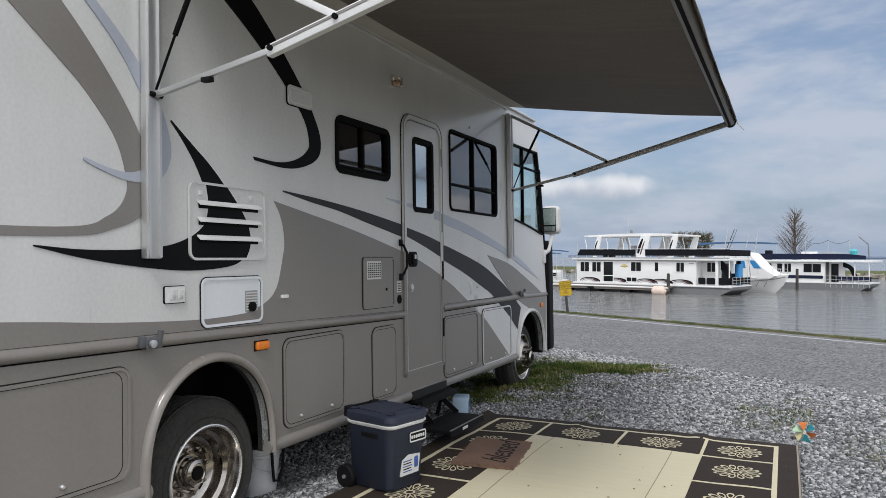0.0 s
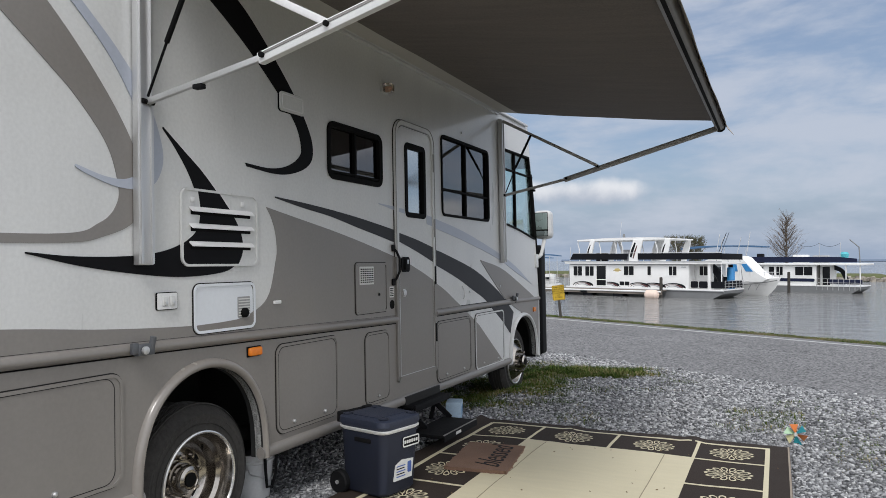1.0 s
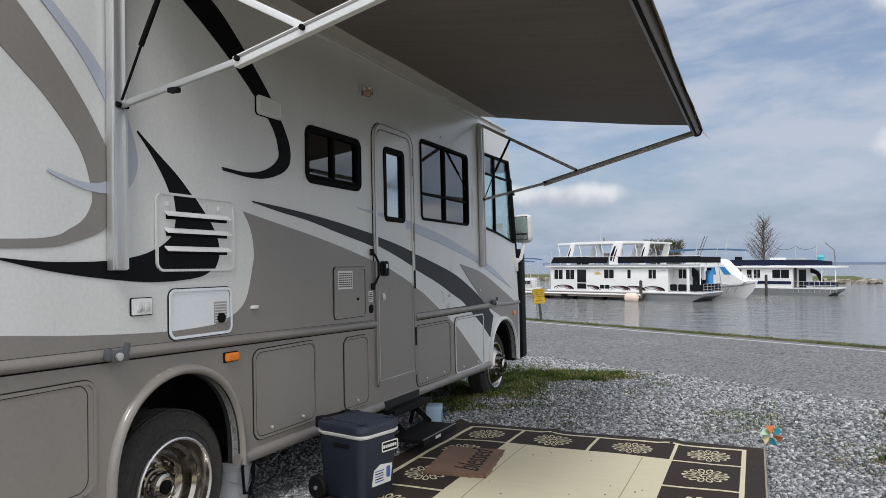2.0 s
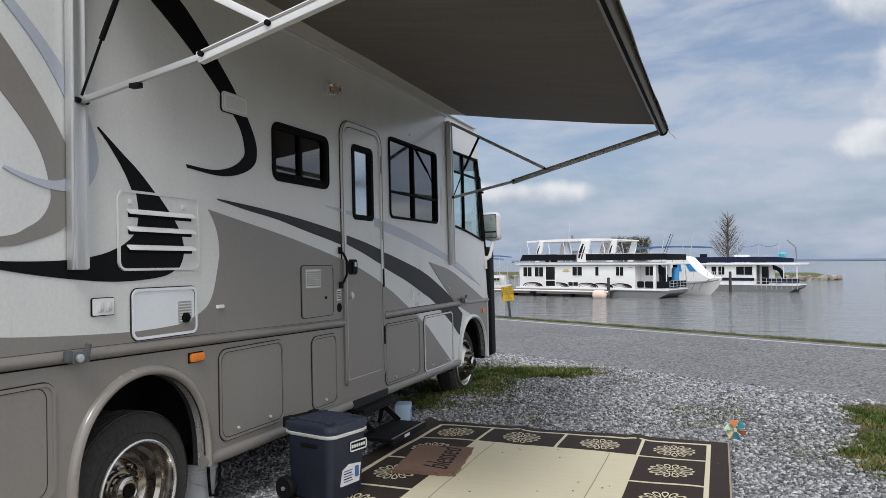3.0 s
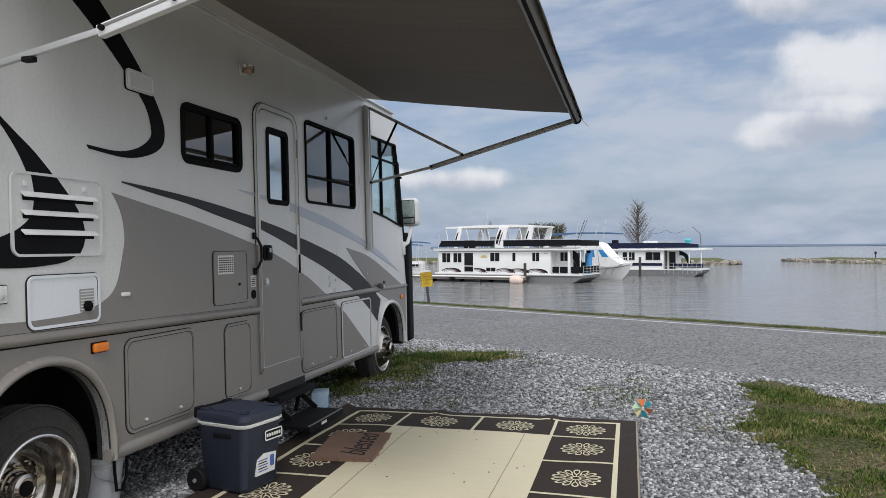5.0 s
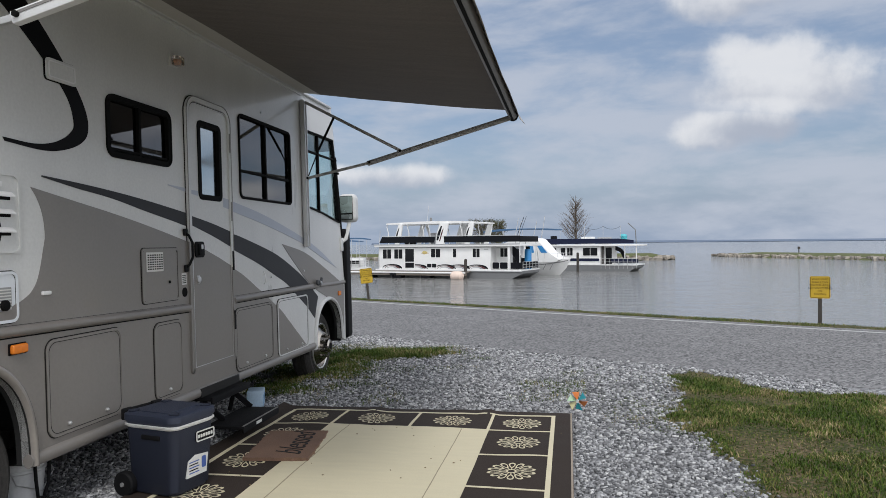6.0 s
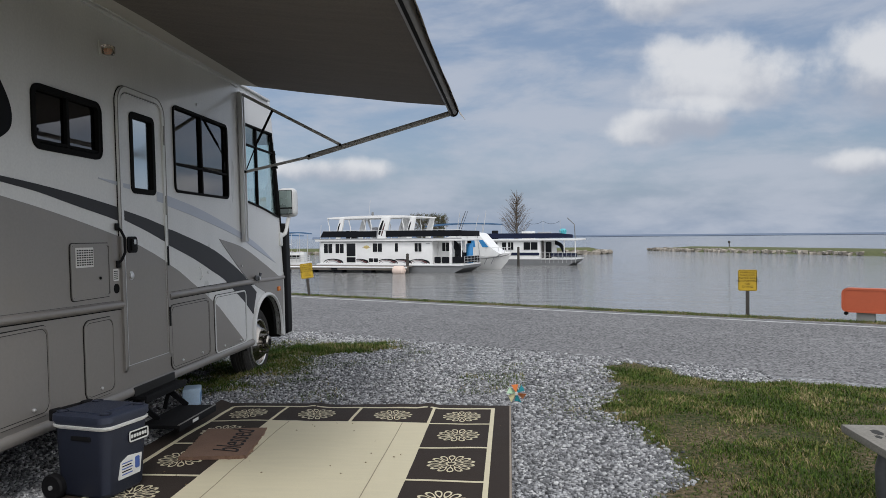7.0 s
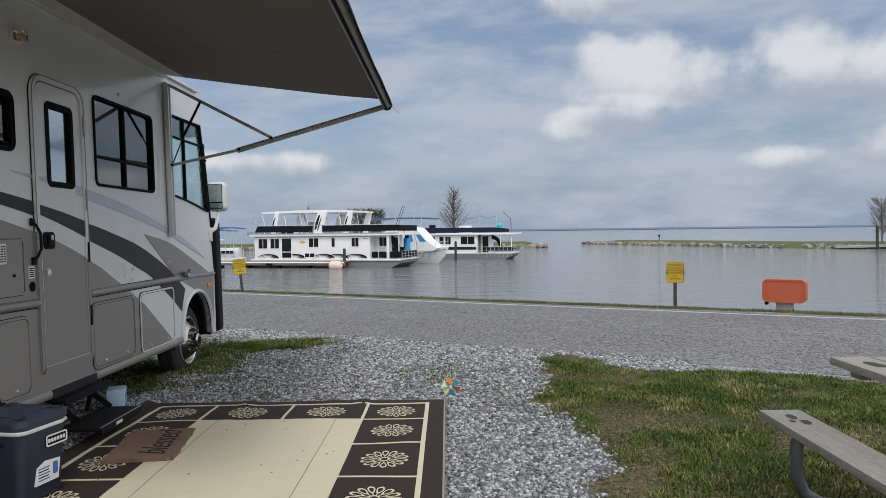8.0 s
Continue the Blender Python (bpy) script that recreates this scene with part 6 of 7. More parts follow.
part("porch_screen", box(-3.0, 0.1, 0.95, -2.95, 5.0, 1.55, 0.01), BOAT_DARK, hb, "black porch rail screen")
part("stair", plate([flow([(-1.95, 3.08), (-2.45, 2.6), (-2.75, 1.9), (-2.8, 1.4)], [(-2.5, 1.4), (-2.2, 2.0), (-1.95, 2.3)])], -0.9, -0.5, FLAT), BOAT_DARK, hb, "dark boarding stair")
part("porch_door", box(-1.55, 1.9, 0.9, -1.5, 3.6, 2.8), BOAT_WINDOW, hb, "dark sliding doors")
part("grill_cover", box(-2.2, 3.0, 0.84, -1.85, 3.8, 1.9, 0.06), BOAT_DARK, hb)
part("barrel", lathe([(0, 0.84), (0.32, 0.84), (0.34, 1.0), (0.34, 1.55), (0.36, 1.6), (0.34, 1.65), (0.34, 2.6), (0.31, 2.78), (0, 2.8)], 16, "z", at=(-2.55, 3.3, 0)), DRUM_BLUE, hb, "bright blue plastic barrel")
part("hatch_shade", box(-2.5, 3.9, 2.75, -2.1, 4.0, 3.05), BOAT_DARK, hb)
for u, v in ((-2.6, 0.6), (-2.2, 1.1), (-1.7, 2.4)):
    part("fishing_rod", tube([(u, v, 4.0), (u - 0.75, v, 5.9)], 0.018, 4), BOAT_DARK, hb)
part("davit", tube([(-2.3, 1.5, 3.4), (-2.35, 1.5, 5.0), (-2.5, 1.5, 5.4), (-2.75, 1.5, 5.5)], 0.03, 5), CHROME_RAIL, hb)
rail(hb, -3.08, 0.3, -3.08, 5.0, 0.84, 1.6, 5)

# floating dock with pilings and a buoy
dk = tagged(empty("dock"), "weathered floating wooden dock along the houseboat", "dock")
dk.matrix_world = HB_AT @ Matrix.Translation((2.2, 0, 0))
for k in range(21):
    part("plank", box(-0.1 + k * 0.8, -1.2, 0.60, 0.67 + k * 0.8, -0.15, 0.70), DOCK, dk)
part("stringer", box(-0.1, -1.22, 0.28, 16.7, -1.16, 0.6), DOCK, dk)
for k in range(5):
    part("float", box(0.6 + k * 3.25, -1.15, -0.2, 1.6 + k * 3.25, -0.2, 0.3, 0.05), BOAT_DARK, dk, "dark dock float")
part("rub_pipe", tube([(0, -1.26, 0.55), (16.5, -1.26, 0.55)], 0.08, 8), BOAT_WHITE, dk, "white rub rail")
part("bumper", box(7.6, -1.3, 0.3, 8.3, -1.22, 0.6, 0.03), BOAT_DARK, dk, "dark dock bumper")
PILE = material("dark_piling", (0.05, 0.045, 0.04), 0.9, spots=0.3)
for x, y, top in ((-7.05, 68.0, 1.85), (-27.5, 84.0, 2.6), (-26.0, 83.0, 2.4), (3.7, 83.2, 2.2), (-30.0, 86.0, 2.8)):
    p_ = tagged(part("piling", lathe([(0.16, -1.5), (0.15, 0.0), (0.14, top), (0.05, top + 0.05), (0, top + 0.05)], 10, "z"), PILE), "dark round mooring piling in the water", "piling", "mooring pilings")
    p_.matrix_world = pose(x, y, W_LEVEL)
bo = tagged(part("buoy", lathe([(0, -0.62), (0.3, -0.6), (0.44, -0.45), (0.47, 0.0), (0.44, 0.4), (0.3, 0.56), (0.1, 0.6), (0.08, 0.68), (0, 0.68)], 20, "x"), material("faded_buoy", (0.72, 0.58, 0.50), 0.6, spots=0.15)), "large faded drum buoy floating beside the dock", "buoy")
bo.matrix_world = pose(-7.75, 67.2, W_LEVEL + 0.3, 0, 0, -16)

# second houseboat
h2 = tagged(empty("houseboat"), "white houseboat with navy trim and open porch", "houseboat", "moored boats")
h2.matrix_world = Matrix.Translation((8.8, 84.9, W_LEVEL)) @ Matrix(((-0.955, 0.296, 0, 0), (0.296, 0.955, 0, 0), (0, 0, 1, 0), (0, 0, 0, 1)))
part("hull", hull_shape(-1.5, 14, 0, 4.6, 0.7, 1.2), BOAT_GREY, h2, "grey hull")
part("deck", box(-1.6, -0.03, 0.7, 14, 4.6, 0.8), BOAT_WHITE, h2)
part("cabin", box(2.6, 0.1, 0.8, 14, 4.5, 2.93, 0.04), BOAT_WHITE, h2, "white cabin")
part("roof_deck", box(-1.85, -0.25, 2.93, 14, 4.8, 3.14, 0.05), BOAT_WHITE, h2)
part("rail_screen", plate([[(14, 3.2), (14, 3.85), (0.4, 3.8), (-1.3, 3.62), (-1.3, 3.24)]], 0.06, 0.12, FLAT), BOAT_NAVY, h2, "navy rail screen")
part("side_stripe", plate([rrect(2.75, 1.17, 7.6, 1.5, 0.12)], -0.1, -0.06, FLAT), BOAT_NAVY, h2, "navy side stripe")
for u0, u1, z0, p in ((2.9, 4.72, 1.78, 2), (5.88, 6.66, 1.78, 2), (6.78, 7.42, 1.78, 1), (7.9, 9.0, 2.1, 2), (9.6, 10.8, 1.8, 2)):
    boat_window(h2, u0, z0, u1, 2.8, 0.1, p)
# back wall darkened by colour for the porch shade
part("porch_wall", box(2.45, 0.5, 0.82, 2.55, 4.4, 2.93), SHADE, h2)
part("porch_door", box(1.5, 1.0, 0.82, 2.2, 1.06, 2.75, 0.02), BOAT_WINDOW, h2, "dark cabin door")
part("porch_wall", box(0.9, 1.07, 0.82, 2.45, 1.15, 2.93), BOAT_WHITE, h2)
part("stair", plate([flow([(0.95, 2.93), (0.2, 2.5), (-0.3, 1.5)], [(0.05, 1.5), (0.4, 2.2), (0.95, 2.45)])], -1.0, -0.5, FLAT), BOAT_DARK, h2, "dark boarding stair")
for u in (-1.55, -0.25):
    part("porch_post", tube([(u, 0.05, 0.8), (u, 0.05, 2.95)], 0.06, 6), BOAT_WHITE, h2)
part("porch_screen", box(-1.75, -0.02, 1.0, 1.3, 0.04, 1.45, 0.01), BOAT_NAVY, h2, "navy porch screen")
rail(h2, -1.6, -0.05, 2.5, -0.05, 0.3, 1.5, 8)
part("davit", tube([(-1.44, 0.6, 3.2), (-1.35, 0.6, 4.8), (-0.5, 0.6, 5.6)], 0.06, 6), BOAT_GREY, h2, "grey davit arm")
part("bucket", lathe([(0, 3.6), (0.35, 3.6), (0.45, 4.1), (0.3, 4.3), (0, 4.35)], 12, "z", at=(0.1, 1, 0)), material("turquoise_tub", (0.08, 0.42, 0.48), 0.5), h2, "turquoise plastic tub")
for u in (0.25, 2.3, 4.5):
    part("light_pole", tube([(u, 0.2, 3.1), (u, 0.2, 5.3)], 0.025, 5), CHROME_RAIL, h2)
for u0, u1 in ((0.25, 2.3), (2.3, 4.5)):
    part("light_string", tube([(u0 + (u1 - u0) * k / 8, 0.2, 5.25 - 0.35 * (1 - (k / 4 - 1) ** 2)) for k in range(9)], 0.015, 4), BOAT_DARK, h2)
part("deck_bench", box(3.6, 1.0, 3.15, 5.2, 1.6, 4.05, 0.1), BOAT_WHITE, h2, "white deck lounge")
part("deck_bench", box(1.6, 1.0, 3.15, 3.2, 1.6, 3.98, 0.1), GREY_STRIPE, h2, "grey deck lounge")
part("deck_chair", box(8.3, 1.0, 3.15, 9.0, 1.6, 4.2, 0.1), BOAT_DARK, h2)

far_boat = copy_thing(h2, Matrix.Translation((-21.8, 84.0, W_LEVEL)) @ Matrix(((-0.955, 0.296, 0, 0), (0.296, 0.955, 0, 0), (0, 0, 1, 0), (0, 0, 0, 1))))

# cruiser under a white cover, bow out
cr = tagged(empty("cruiser"), "white cabin cruiser with blue windscreen and canvas cover", "motor boat", "moored boats")
cr.matrix_world = Matrix.Translation((2.9, 75.5, W_LEVEL)) @ pose(0, 0, 0, 0, 0, 158)


def cruiser_hull():
    own = bmesh.new()
    rows = []
    for k in range(10):
        t = k / 9
        half = 1.5 * min(1.0, (t * 2.4) ** 0.62) if t > 0 else 0.02
        zt = 1.75 - 0.55 * smooth01(0, 0.6, t)
        x = t * 8.2
        rows.append([own.verts.new((x, -half, zt)), own.verts.new((x + 0.5 * (1 - t), -half * 0.82, 0.75)), own.verts.new((x + 1.5 * (1 - t), -half * 0.25, -0.3)), own.verts.new((x + 1.5 * (1 - t), half * 0.25, -0.3)), own.verts.new((x + 0.5 * (1 - t), half * 0.82, 0.75)), own.verts.new((x, half, zt)), own.verts.new((x, 0, zt + 0.12))])
    for a, b in zip(rows, rows[1:]):
        for k in range(7):
            own.faces.new((a[k], a[(k + 1) % 7], b[(k + 1) % 7], b[k]))
    own.faces.new(rows[0])
    own.faces.new(rows[-1])
    return own


part("hull", cruiser_hull(), BOAT_WHITE, cr, "white flared hull")
part("cover", plate([flow([(0.8, 1.65), (1.5, 2.05), (2.0, 2.4)], [(2.0, 2.4), (2.9, 3.35), (3.6, 3.85), (5.6, 3.9)], [(7.6, 3.2), (7.6, 1.2), (1.2, 1.4)])], -1.2, 1.2, FLAT), BOAT_WHITE, cr, "white canvas cover")
part("windscreen", plate([[(2.1, 2.35), (2.75, 3.1), (3.25, 3.1), (2.8, 2.35)]], -1.23, 1.23, FLAT), DRUM_BLUE, cr, "blue covered windscreen")
part("side_window", plate([[(3.6, 2.35), (3.75, 3.2), (4.3, 3.2), (4.3, 2.35)]], -1.23, 1.23, FLAT), DRUM_BLUE, cr, "blue covered side window")
COVER_SHADOW = material("cover_shadow", (0.3, 0.3, 0.31), 0.8)
for k in range(6):
    part("hull_line", tube([(1.5 + k * 0.75, 1.2 + 0.03 * k, 1.2), (1.9 + k * 0.75, 1.1 + 0.03 * k, 0.55)], 0.035, 5), COVER_SHADOW, cr, "dark slanting line on the hull")
# grey lines paint shading along the canvas seams
for u in (3.4, 4.6, 5.8):
    part("cover_seam", tube([(u, 1.21, 3.6), (u - 0.3, 1.22, 1.5)], 0.03, 5), COVER_SHADOW, cr)
part("rub_rail", tube([(0.2, 0.3, 1.55), (1.0, 1.0, 1.35), (2.6, 1.46, 1.15), (7.8, 1.5, 0.95)], 0.06, 6), BOAT_GREY, cr, "grey rub rail")
part("rub_rail", tube([(0.2, -0.3, 1.55), (1.0, -1.0, 1.35), (2.6, -1.46, 1.15), (7.8, -1.5, 0.95)], 0.06, 6), BOAT_GREY, cr, "grey rub rail")
rail(cr, 0.1, 0.0, 2.4, -1.2, 1.75, 2.3, 4, mid=0)
rail(cr, 0.1, 0.0, 2.4, 1.2, 1.75, 2.3, 4, mid=0)

# boats under blue biminis further off
for x, y, length, z, turn in ((-3.0, 90.0, 9.6, 5.0, 4.0), (-22.5, 82.0, 4.0, 4.0, 8.0), (-28.0, 92.0, 7.0, 3.8, 0.0)):
    b3 = tagged(empty("pontoon_boat"), "white boat under a blue bimini canopy", "boat", "moored boats")
    b3.matrix_world = pose(x, y, W_LEVEL, 0, 0, turn)
    part("hull", hull_shape(-length / 2, length / 2, -1.2, 1.2, 0.7, 0.6), BOAT_WHITE, b3)
    part("cabin", box(-length / 2 + 0.6, -1.1, 0.7, length / 2 - 0.6, 1.1, z - 2.2, 0.1), BOAT_WHITE, b3)
    boat_window(b3, -length / 2 + 1.0, 1.05, length / 2 - 1.0, max(z - 2.45, 1.5), -1.1, 4)
    part("bimini", plate([flow([(-length / 2, z - 0.15), (-length / 4, z + 0.12), (length / 4, z + 0.16), (length / 2, z + 0.02)], [(length / 2, z - 0.08), (0, z + 0.04), (-length / 2, z - 0.3)])], -1.3, 1.3, FLAT), CANVAS_BLUE, b3, "blue bimini canopy")
    for k in range(5):
        u = -length / 2 + 0.2 + k * (length - 0.4) / 4
        part("bimini_pole", tube([(u, -1.2, 0.7), (u, -1.2, z)], 0.03, 5), CHROME_RAIL, b3)
    rail(b3, -length / 2, -1.2, length / 2, -1.2, 0.7, 1.5, 8)
for x, y, top, dx in ((-4.2, 86, 6.4, 1.0), (-2.2, 86, 6.0, 1.2), (-1.0, 87, 6.6, 0.9), (-20.0, 84.0, 5.0, 0.3)):
    o = tagged(part("mast", tube([(0, 0, 0.5), (dx * 0.5, 0, top * 0.55), (dx, 0, top)], 0.04, 5), CHROME_RAIL), "thin leaning metal outrigger pole on a boat", "mast", "boat masts")
    o.matrix_world = pose(x, y, W_LEVEL)
# small white boats crowded behind the motorhome's nose
for x, y, l in ((-24.5, 78.0, 5.0), (-30.5, 80.0, 6.0)):
    s3 = tagged(empty("small_boat"), "white boat with deck railings moored at the dock", "boat", "moored boats")
    s3.matrix_world = pose(x, y, W_LEVEL, 0, 0, -25)
    part("hull", hull_shape(-l / 2, l / 2, -1.3, 1.3, 0.8, 0.5), BOAT_WHITE, s3)
    part("cabin", box(-l / 2 + 1, -1.1, 0.8, l / 2 - 0.3, 1.1, 2.7, 0.1), BOAT_WHITE, s3)
    boat_window(s3, -l / 2 + 1.3, 1.5, l / 2 - 0.8, 2.4, -1.1, 3)
    part("roof_deck", box(-l / 2, -1.4, 2.7, l / 2, 1.4, 2.85, 0.04), BOAT_WHITE, s3)
    rail(s3, -l / 2, -1.35, l / 2, -1.35, 0.8, 1.7, 6)
    rail(s3, -l / 2, -1.35, l / 2, -1.35, 2.85, 3.6, 6)

# breakwaters
ROCK = material("breakwater_rock", (0.30, 0.27, 0.23), 0.9, spots=0.2, vary=0.35, island=True, grain=4)
TURF_FAR = material("far_turf", (0.085, 0.095, 0.035), 0.95, spots=0.3, grain=3)


def mound(name, spine, half, top, label, bed_mat):
    own = bmesh.new()
    rows = []
    n = 60
    pts = [Vector(p) for p in spine]
    for k in range(n + 1):
        t = k / n * (len(pts) - 1)
        i = min(int(t), len(pts) - 2)
        p = pts[i].lerp(pts[i + 1], t - i)
        d = (pts[i + 1] - pts[i]).normalized()
        s = Vector((-d.y, d.x))
        taper = smooth01(0, 0.12, k / n)
        h = half * (0.35 + 0.65 * taper) * (1 + 0.15 * noise.noise(Vector((k * 0.5, 0, 1))))
        row = []
        for off, z in ((-1, -0.6), (-0.75, 0.25), (-0.5, 0.85), (0, 1.0), (0.5, 0.85), (0.75, 0.25), (1, -0.6)):
            q = p + s * off * h
            row.append(own.verts.new((q.x, q.y, W_LEVEL + (z * top * (0.3 + 0.7 * taper) if z > 0 else z))))
        rows.append(row)
    for a, b in zip(rows, rows[1:]):
        for j in range(6):
            own.faces.new((a[j], a[j + 1], b[j + 1], b[j]))
    ob = tagged(part(name, own, bed_mat), label, "breakwater", kind="structure")
    # rocks along both shores
    rk = bmesh.new()
    rnd = random.Random(7)
    vs, fs = [], []
    for k in range(700):
        t = rnd.random() * (len(pts) - 1)
        i = min(int(t), len(pts) - 2)
        p = pts[i].lerp(pts[i + 1], t - i)
        d = (pts[i + 1] - pts[i]).normalized()
        s = Vector((-d.y, d.x))
        taper = smooth01(0, 0.12, t / (len(pts) - 1))
        off = rnd.choice((-1, 1)) * rnd.uniform(0.62, 0.92) * half * (0.35 + 0.65 * taper)
        q = p + s * off
        r = rnd.uniform(0.2, 0.55)
        z = W_LEVEL + top * 0.45 * (1 - (abs(off) / half - 0.6) * 2.0) * (0.4 + 0.6 * taper)
        b0 = len(vs)
        for cx, cy, cz in ((-1, -1, -1), (1, -1, -1), (1, 1, -1), (-1, 1, -1), (-1, -1, 1), (1, -1, 1), (1, 1, 1), (-1, 1, 1)):
            vs.append((q.x + cx * r * rnd.uniform(0.5, 1.1), q.y + cy * r * rnd.uniform(0.5, 1.1), z + cz * r * rnd.uniform(0.3, 0.8)))
        for f in ((0, 3, 2, 1), (4, 5, 6, 7), (0, 1, 5, 4), (1, 2, 6, 5), (2, 3, 7, 6), (3, 0, 4, 7)):
            fs.append(tuple(b0 + j for j in f))
    rk.free()
    me = bpy.data.meshes.new("rocks")
    me.from_pydata(vs, [], fs)
    me.materials.append(ROCK)
    ro = new("rubble", me)
    tagged(ro, "pale broken rocks along the shore", "rocks", kind="stuff")
    return ob


mound("breakwater_1", [(22.2, 143.0), (10.0, 140.0), (-30.0, 150.0), (-90.0, 160.0)], 6.0, 1.25, "low rocky point with grass behind the boats", TURF_FAR)
mound("breakwater_2", [(36.5, 172.0), (50.0, 149.0), (62.5, 120.0), (74.0, 112.0), (120.0, 108.0)], 7.0, 1.0, "low grassy breakwater edged with pale rocks", TURF_FAR)
ramp = tagged(empty("boat_ramp"), "pale concrete boat ramp at the water", "ramp", kind="structure")
part("slab", bar((63.5, 113.5, W_LEVEL + 0.25), (90.0, 103.0, W_LEVEL + 1.0), 9.0, 0.3), material("pale_concrete", (0.36, 0.34, 0.31), 0.9), ramp)
for x, y in ((65.2, 104.5), (67.6, 104.0)):
    p_ = tagged(part("piling", lathe([(0.2, -1.5), (0.2, 3.3), (0.1, 3.4), (0, 3.4)], 10, "z"), PILE), "tall dark piling near the ramp", "piling", "mooring pilings")
    p_.matrix_world = pose(x, y, W_LEVEL)
pm = tagged(part("marker_post", tube([(0, 0, -0.5), (0, 0, 1.1)], 0.1, 8), PILE), "dark channel marker post on the breakwater", "post")
pm.matrix_world = pose(48.8, 156.0, W_LEVEL + 0.6)
part("lamp", lathe([(0, 1.05), (0.25, 1.1), (0.25, 1.5), (0, 1.6)], 10, "z"), PILE, pm)
shore = bmesh.new()
tube([(-900 + k * 60, 3300 - 0.05 * abs(k - 20) * 60, W_LEVEL + 2) for k in range(70)], 8.0, 5, shore)
tagged(part("far_shore", shore, material("hazy_shore", (0.13, 0.17, 0.24), 0.9)), "low hazy far shore on the horizon", "shore", kind="structure")

# bare trees
BARK = material("grey_bark", (0.13, 0.11, 0.095), 0.95, spots=0.2)
TWIG = material("brown_twigs", (0.17, 0.125, 0.09), 0.95, spots=0.2)
LEAF_DULL = material("dull_foliage", (0.10, 0.105, 0.055), 0.9, spots=0.2, vary=0.3, island=True)


def bare_tree(at, height, spread, label, seed, cone=True, leaves=0):
    rnd = random.Random(seed)
    t = tagged(empty("tree", at), label, "tree")
    part("trunk", tube([(0, 0, 0), (0.05, 0, height * 0.4), (-0.03, 0.05, height * 0.75), (0.02, 0, height)], height * 0.018, 8, r2=0.02), BARK, t, "slender tapered trunk")
    limbs, twigs = bmesh.new(), bmesh.new()
    vs, fs = [], []
    for k in range(120):
        h = height * (0.15 + 0.72 * (k / 120))
        reach = spread * ((1.05 - (h / height)) ** 0.8 if cone else math.sin(math.pi * min(h / height * 0.9, 1)) * 0.8 + 0.1) * rnd.uniform(0.7, 1.1)
        a = rnd.uniform(0, 6.28)
        rise = min(reach * rnd.uniform(0.8, 1.6), height * 1.02 - h)
        end = Vector((math.cos(a) * reach, math.sin(a) * reach, h + rise))
        start = Vector((0, 0, h))
        mid = start.lerp(end, 0.5) + Vector((0, 0, -0.08 * reach))
        tube([start, mid, end], 0.05 * height / 13, 4, limbs, r2=0.012)
        for j in range(9):
            f = rnd.uniform(0.3, 1)
            p = start.lerp(end, f)
            b = a + rnd.uniform(-1.3, 1.3)
            l = reach * rnd.uniform(0.18, 0.4)
            q = p + Vector((math.cos(b) * l, math.sin(b) * l, l * rnd.uniform(0.2, 0.9)))
            tube([p, q], 0.015, 3, twigs, r2=0.008)
            for _ in range(leaves):
                c = p.lerp(q, rnd.random()) + Vector((rnd.uniform(-1, 1), rnd.uniform(-1, 1), rnd.uniform(-1, 1))) * 0.25
                b0 = len(vs)
                for _k in range(3):
                    vs.append(tuple(c + Vector((rnd.uniform(-1, 1), rnd.uniform(-1, 1), rnd.uniform(-1, 1))) * 0.13))
                fs.append((b0, b0 + 1, b0 + 2))
    tagged(part("limb_spread", limbs, BARK, t), kind="stuff")
    tagged(part("twig_spread", twigs, TWIG, t, "fine bare brown twigs"), kind="stuff")
    if vs:
        me = bpy.data.meshes.new("crown")
        me.from_pydata(vs, [], fs)
        me.materials.append(LEAF_DULL)
        c = new("crown", me)
        c.parent = t
    return t


bare_tree((4.2, 150.0, W_LEVEL + 0.8), 12.4, 3.9, "tall bare cypress tree with fine brown twigs", 3)
bare_tree((-14.6, 142.0, W_LEVEL + 0.8), 7.0, 2.6, "bushy brown budding tree behind the boats", 5, False, 3)
bare_tree((-11.3, 142.0, W_LEVEL + 0.8), 6.9, 1.9, "small bushy green tree behind the boats", 6, False, 4)
bare_tree((69.2, 110.0, W_LEVEL + 0.7), 6.9, 2.4, "bare tree beside the boat ramp", 8, False)


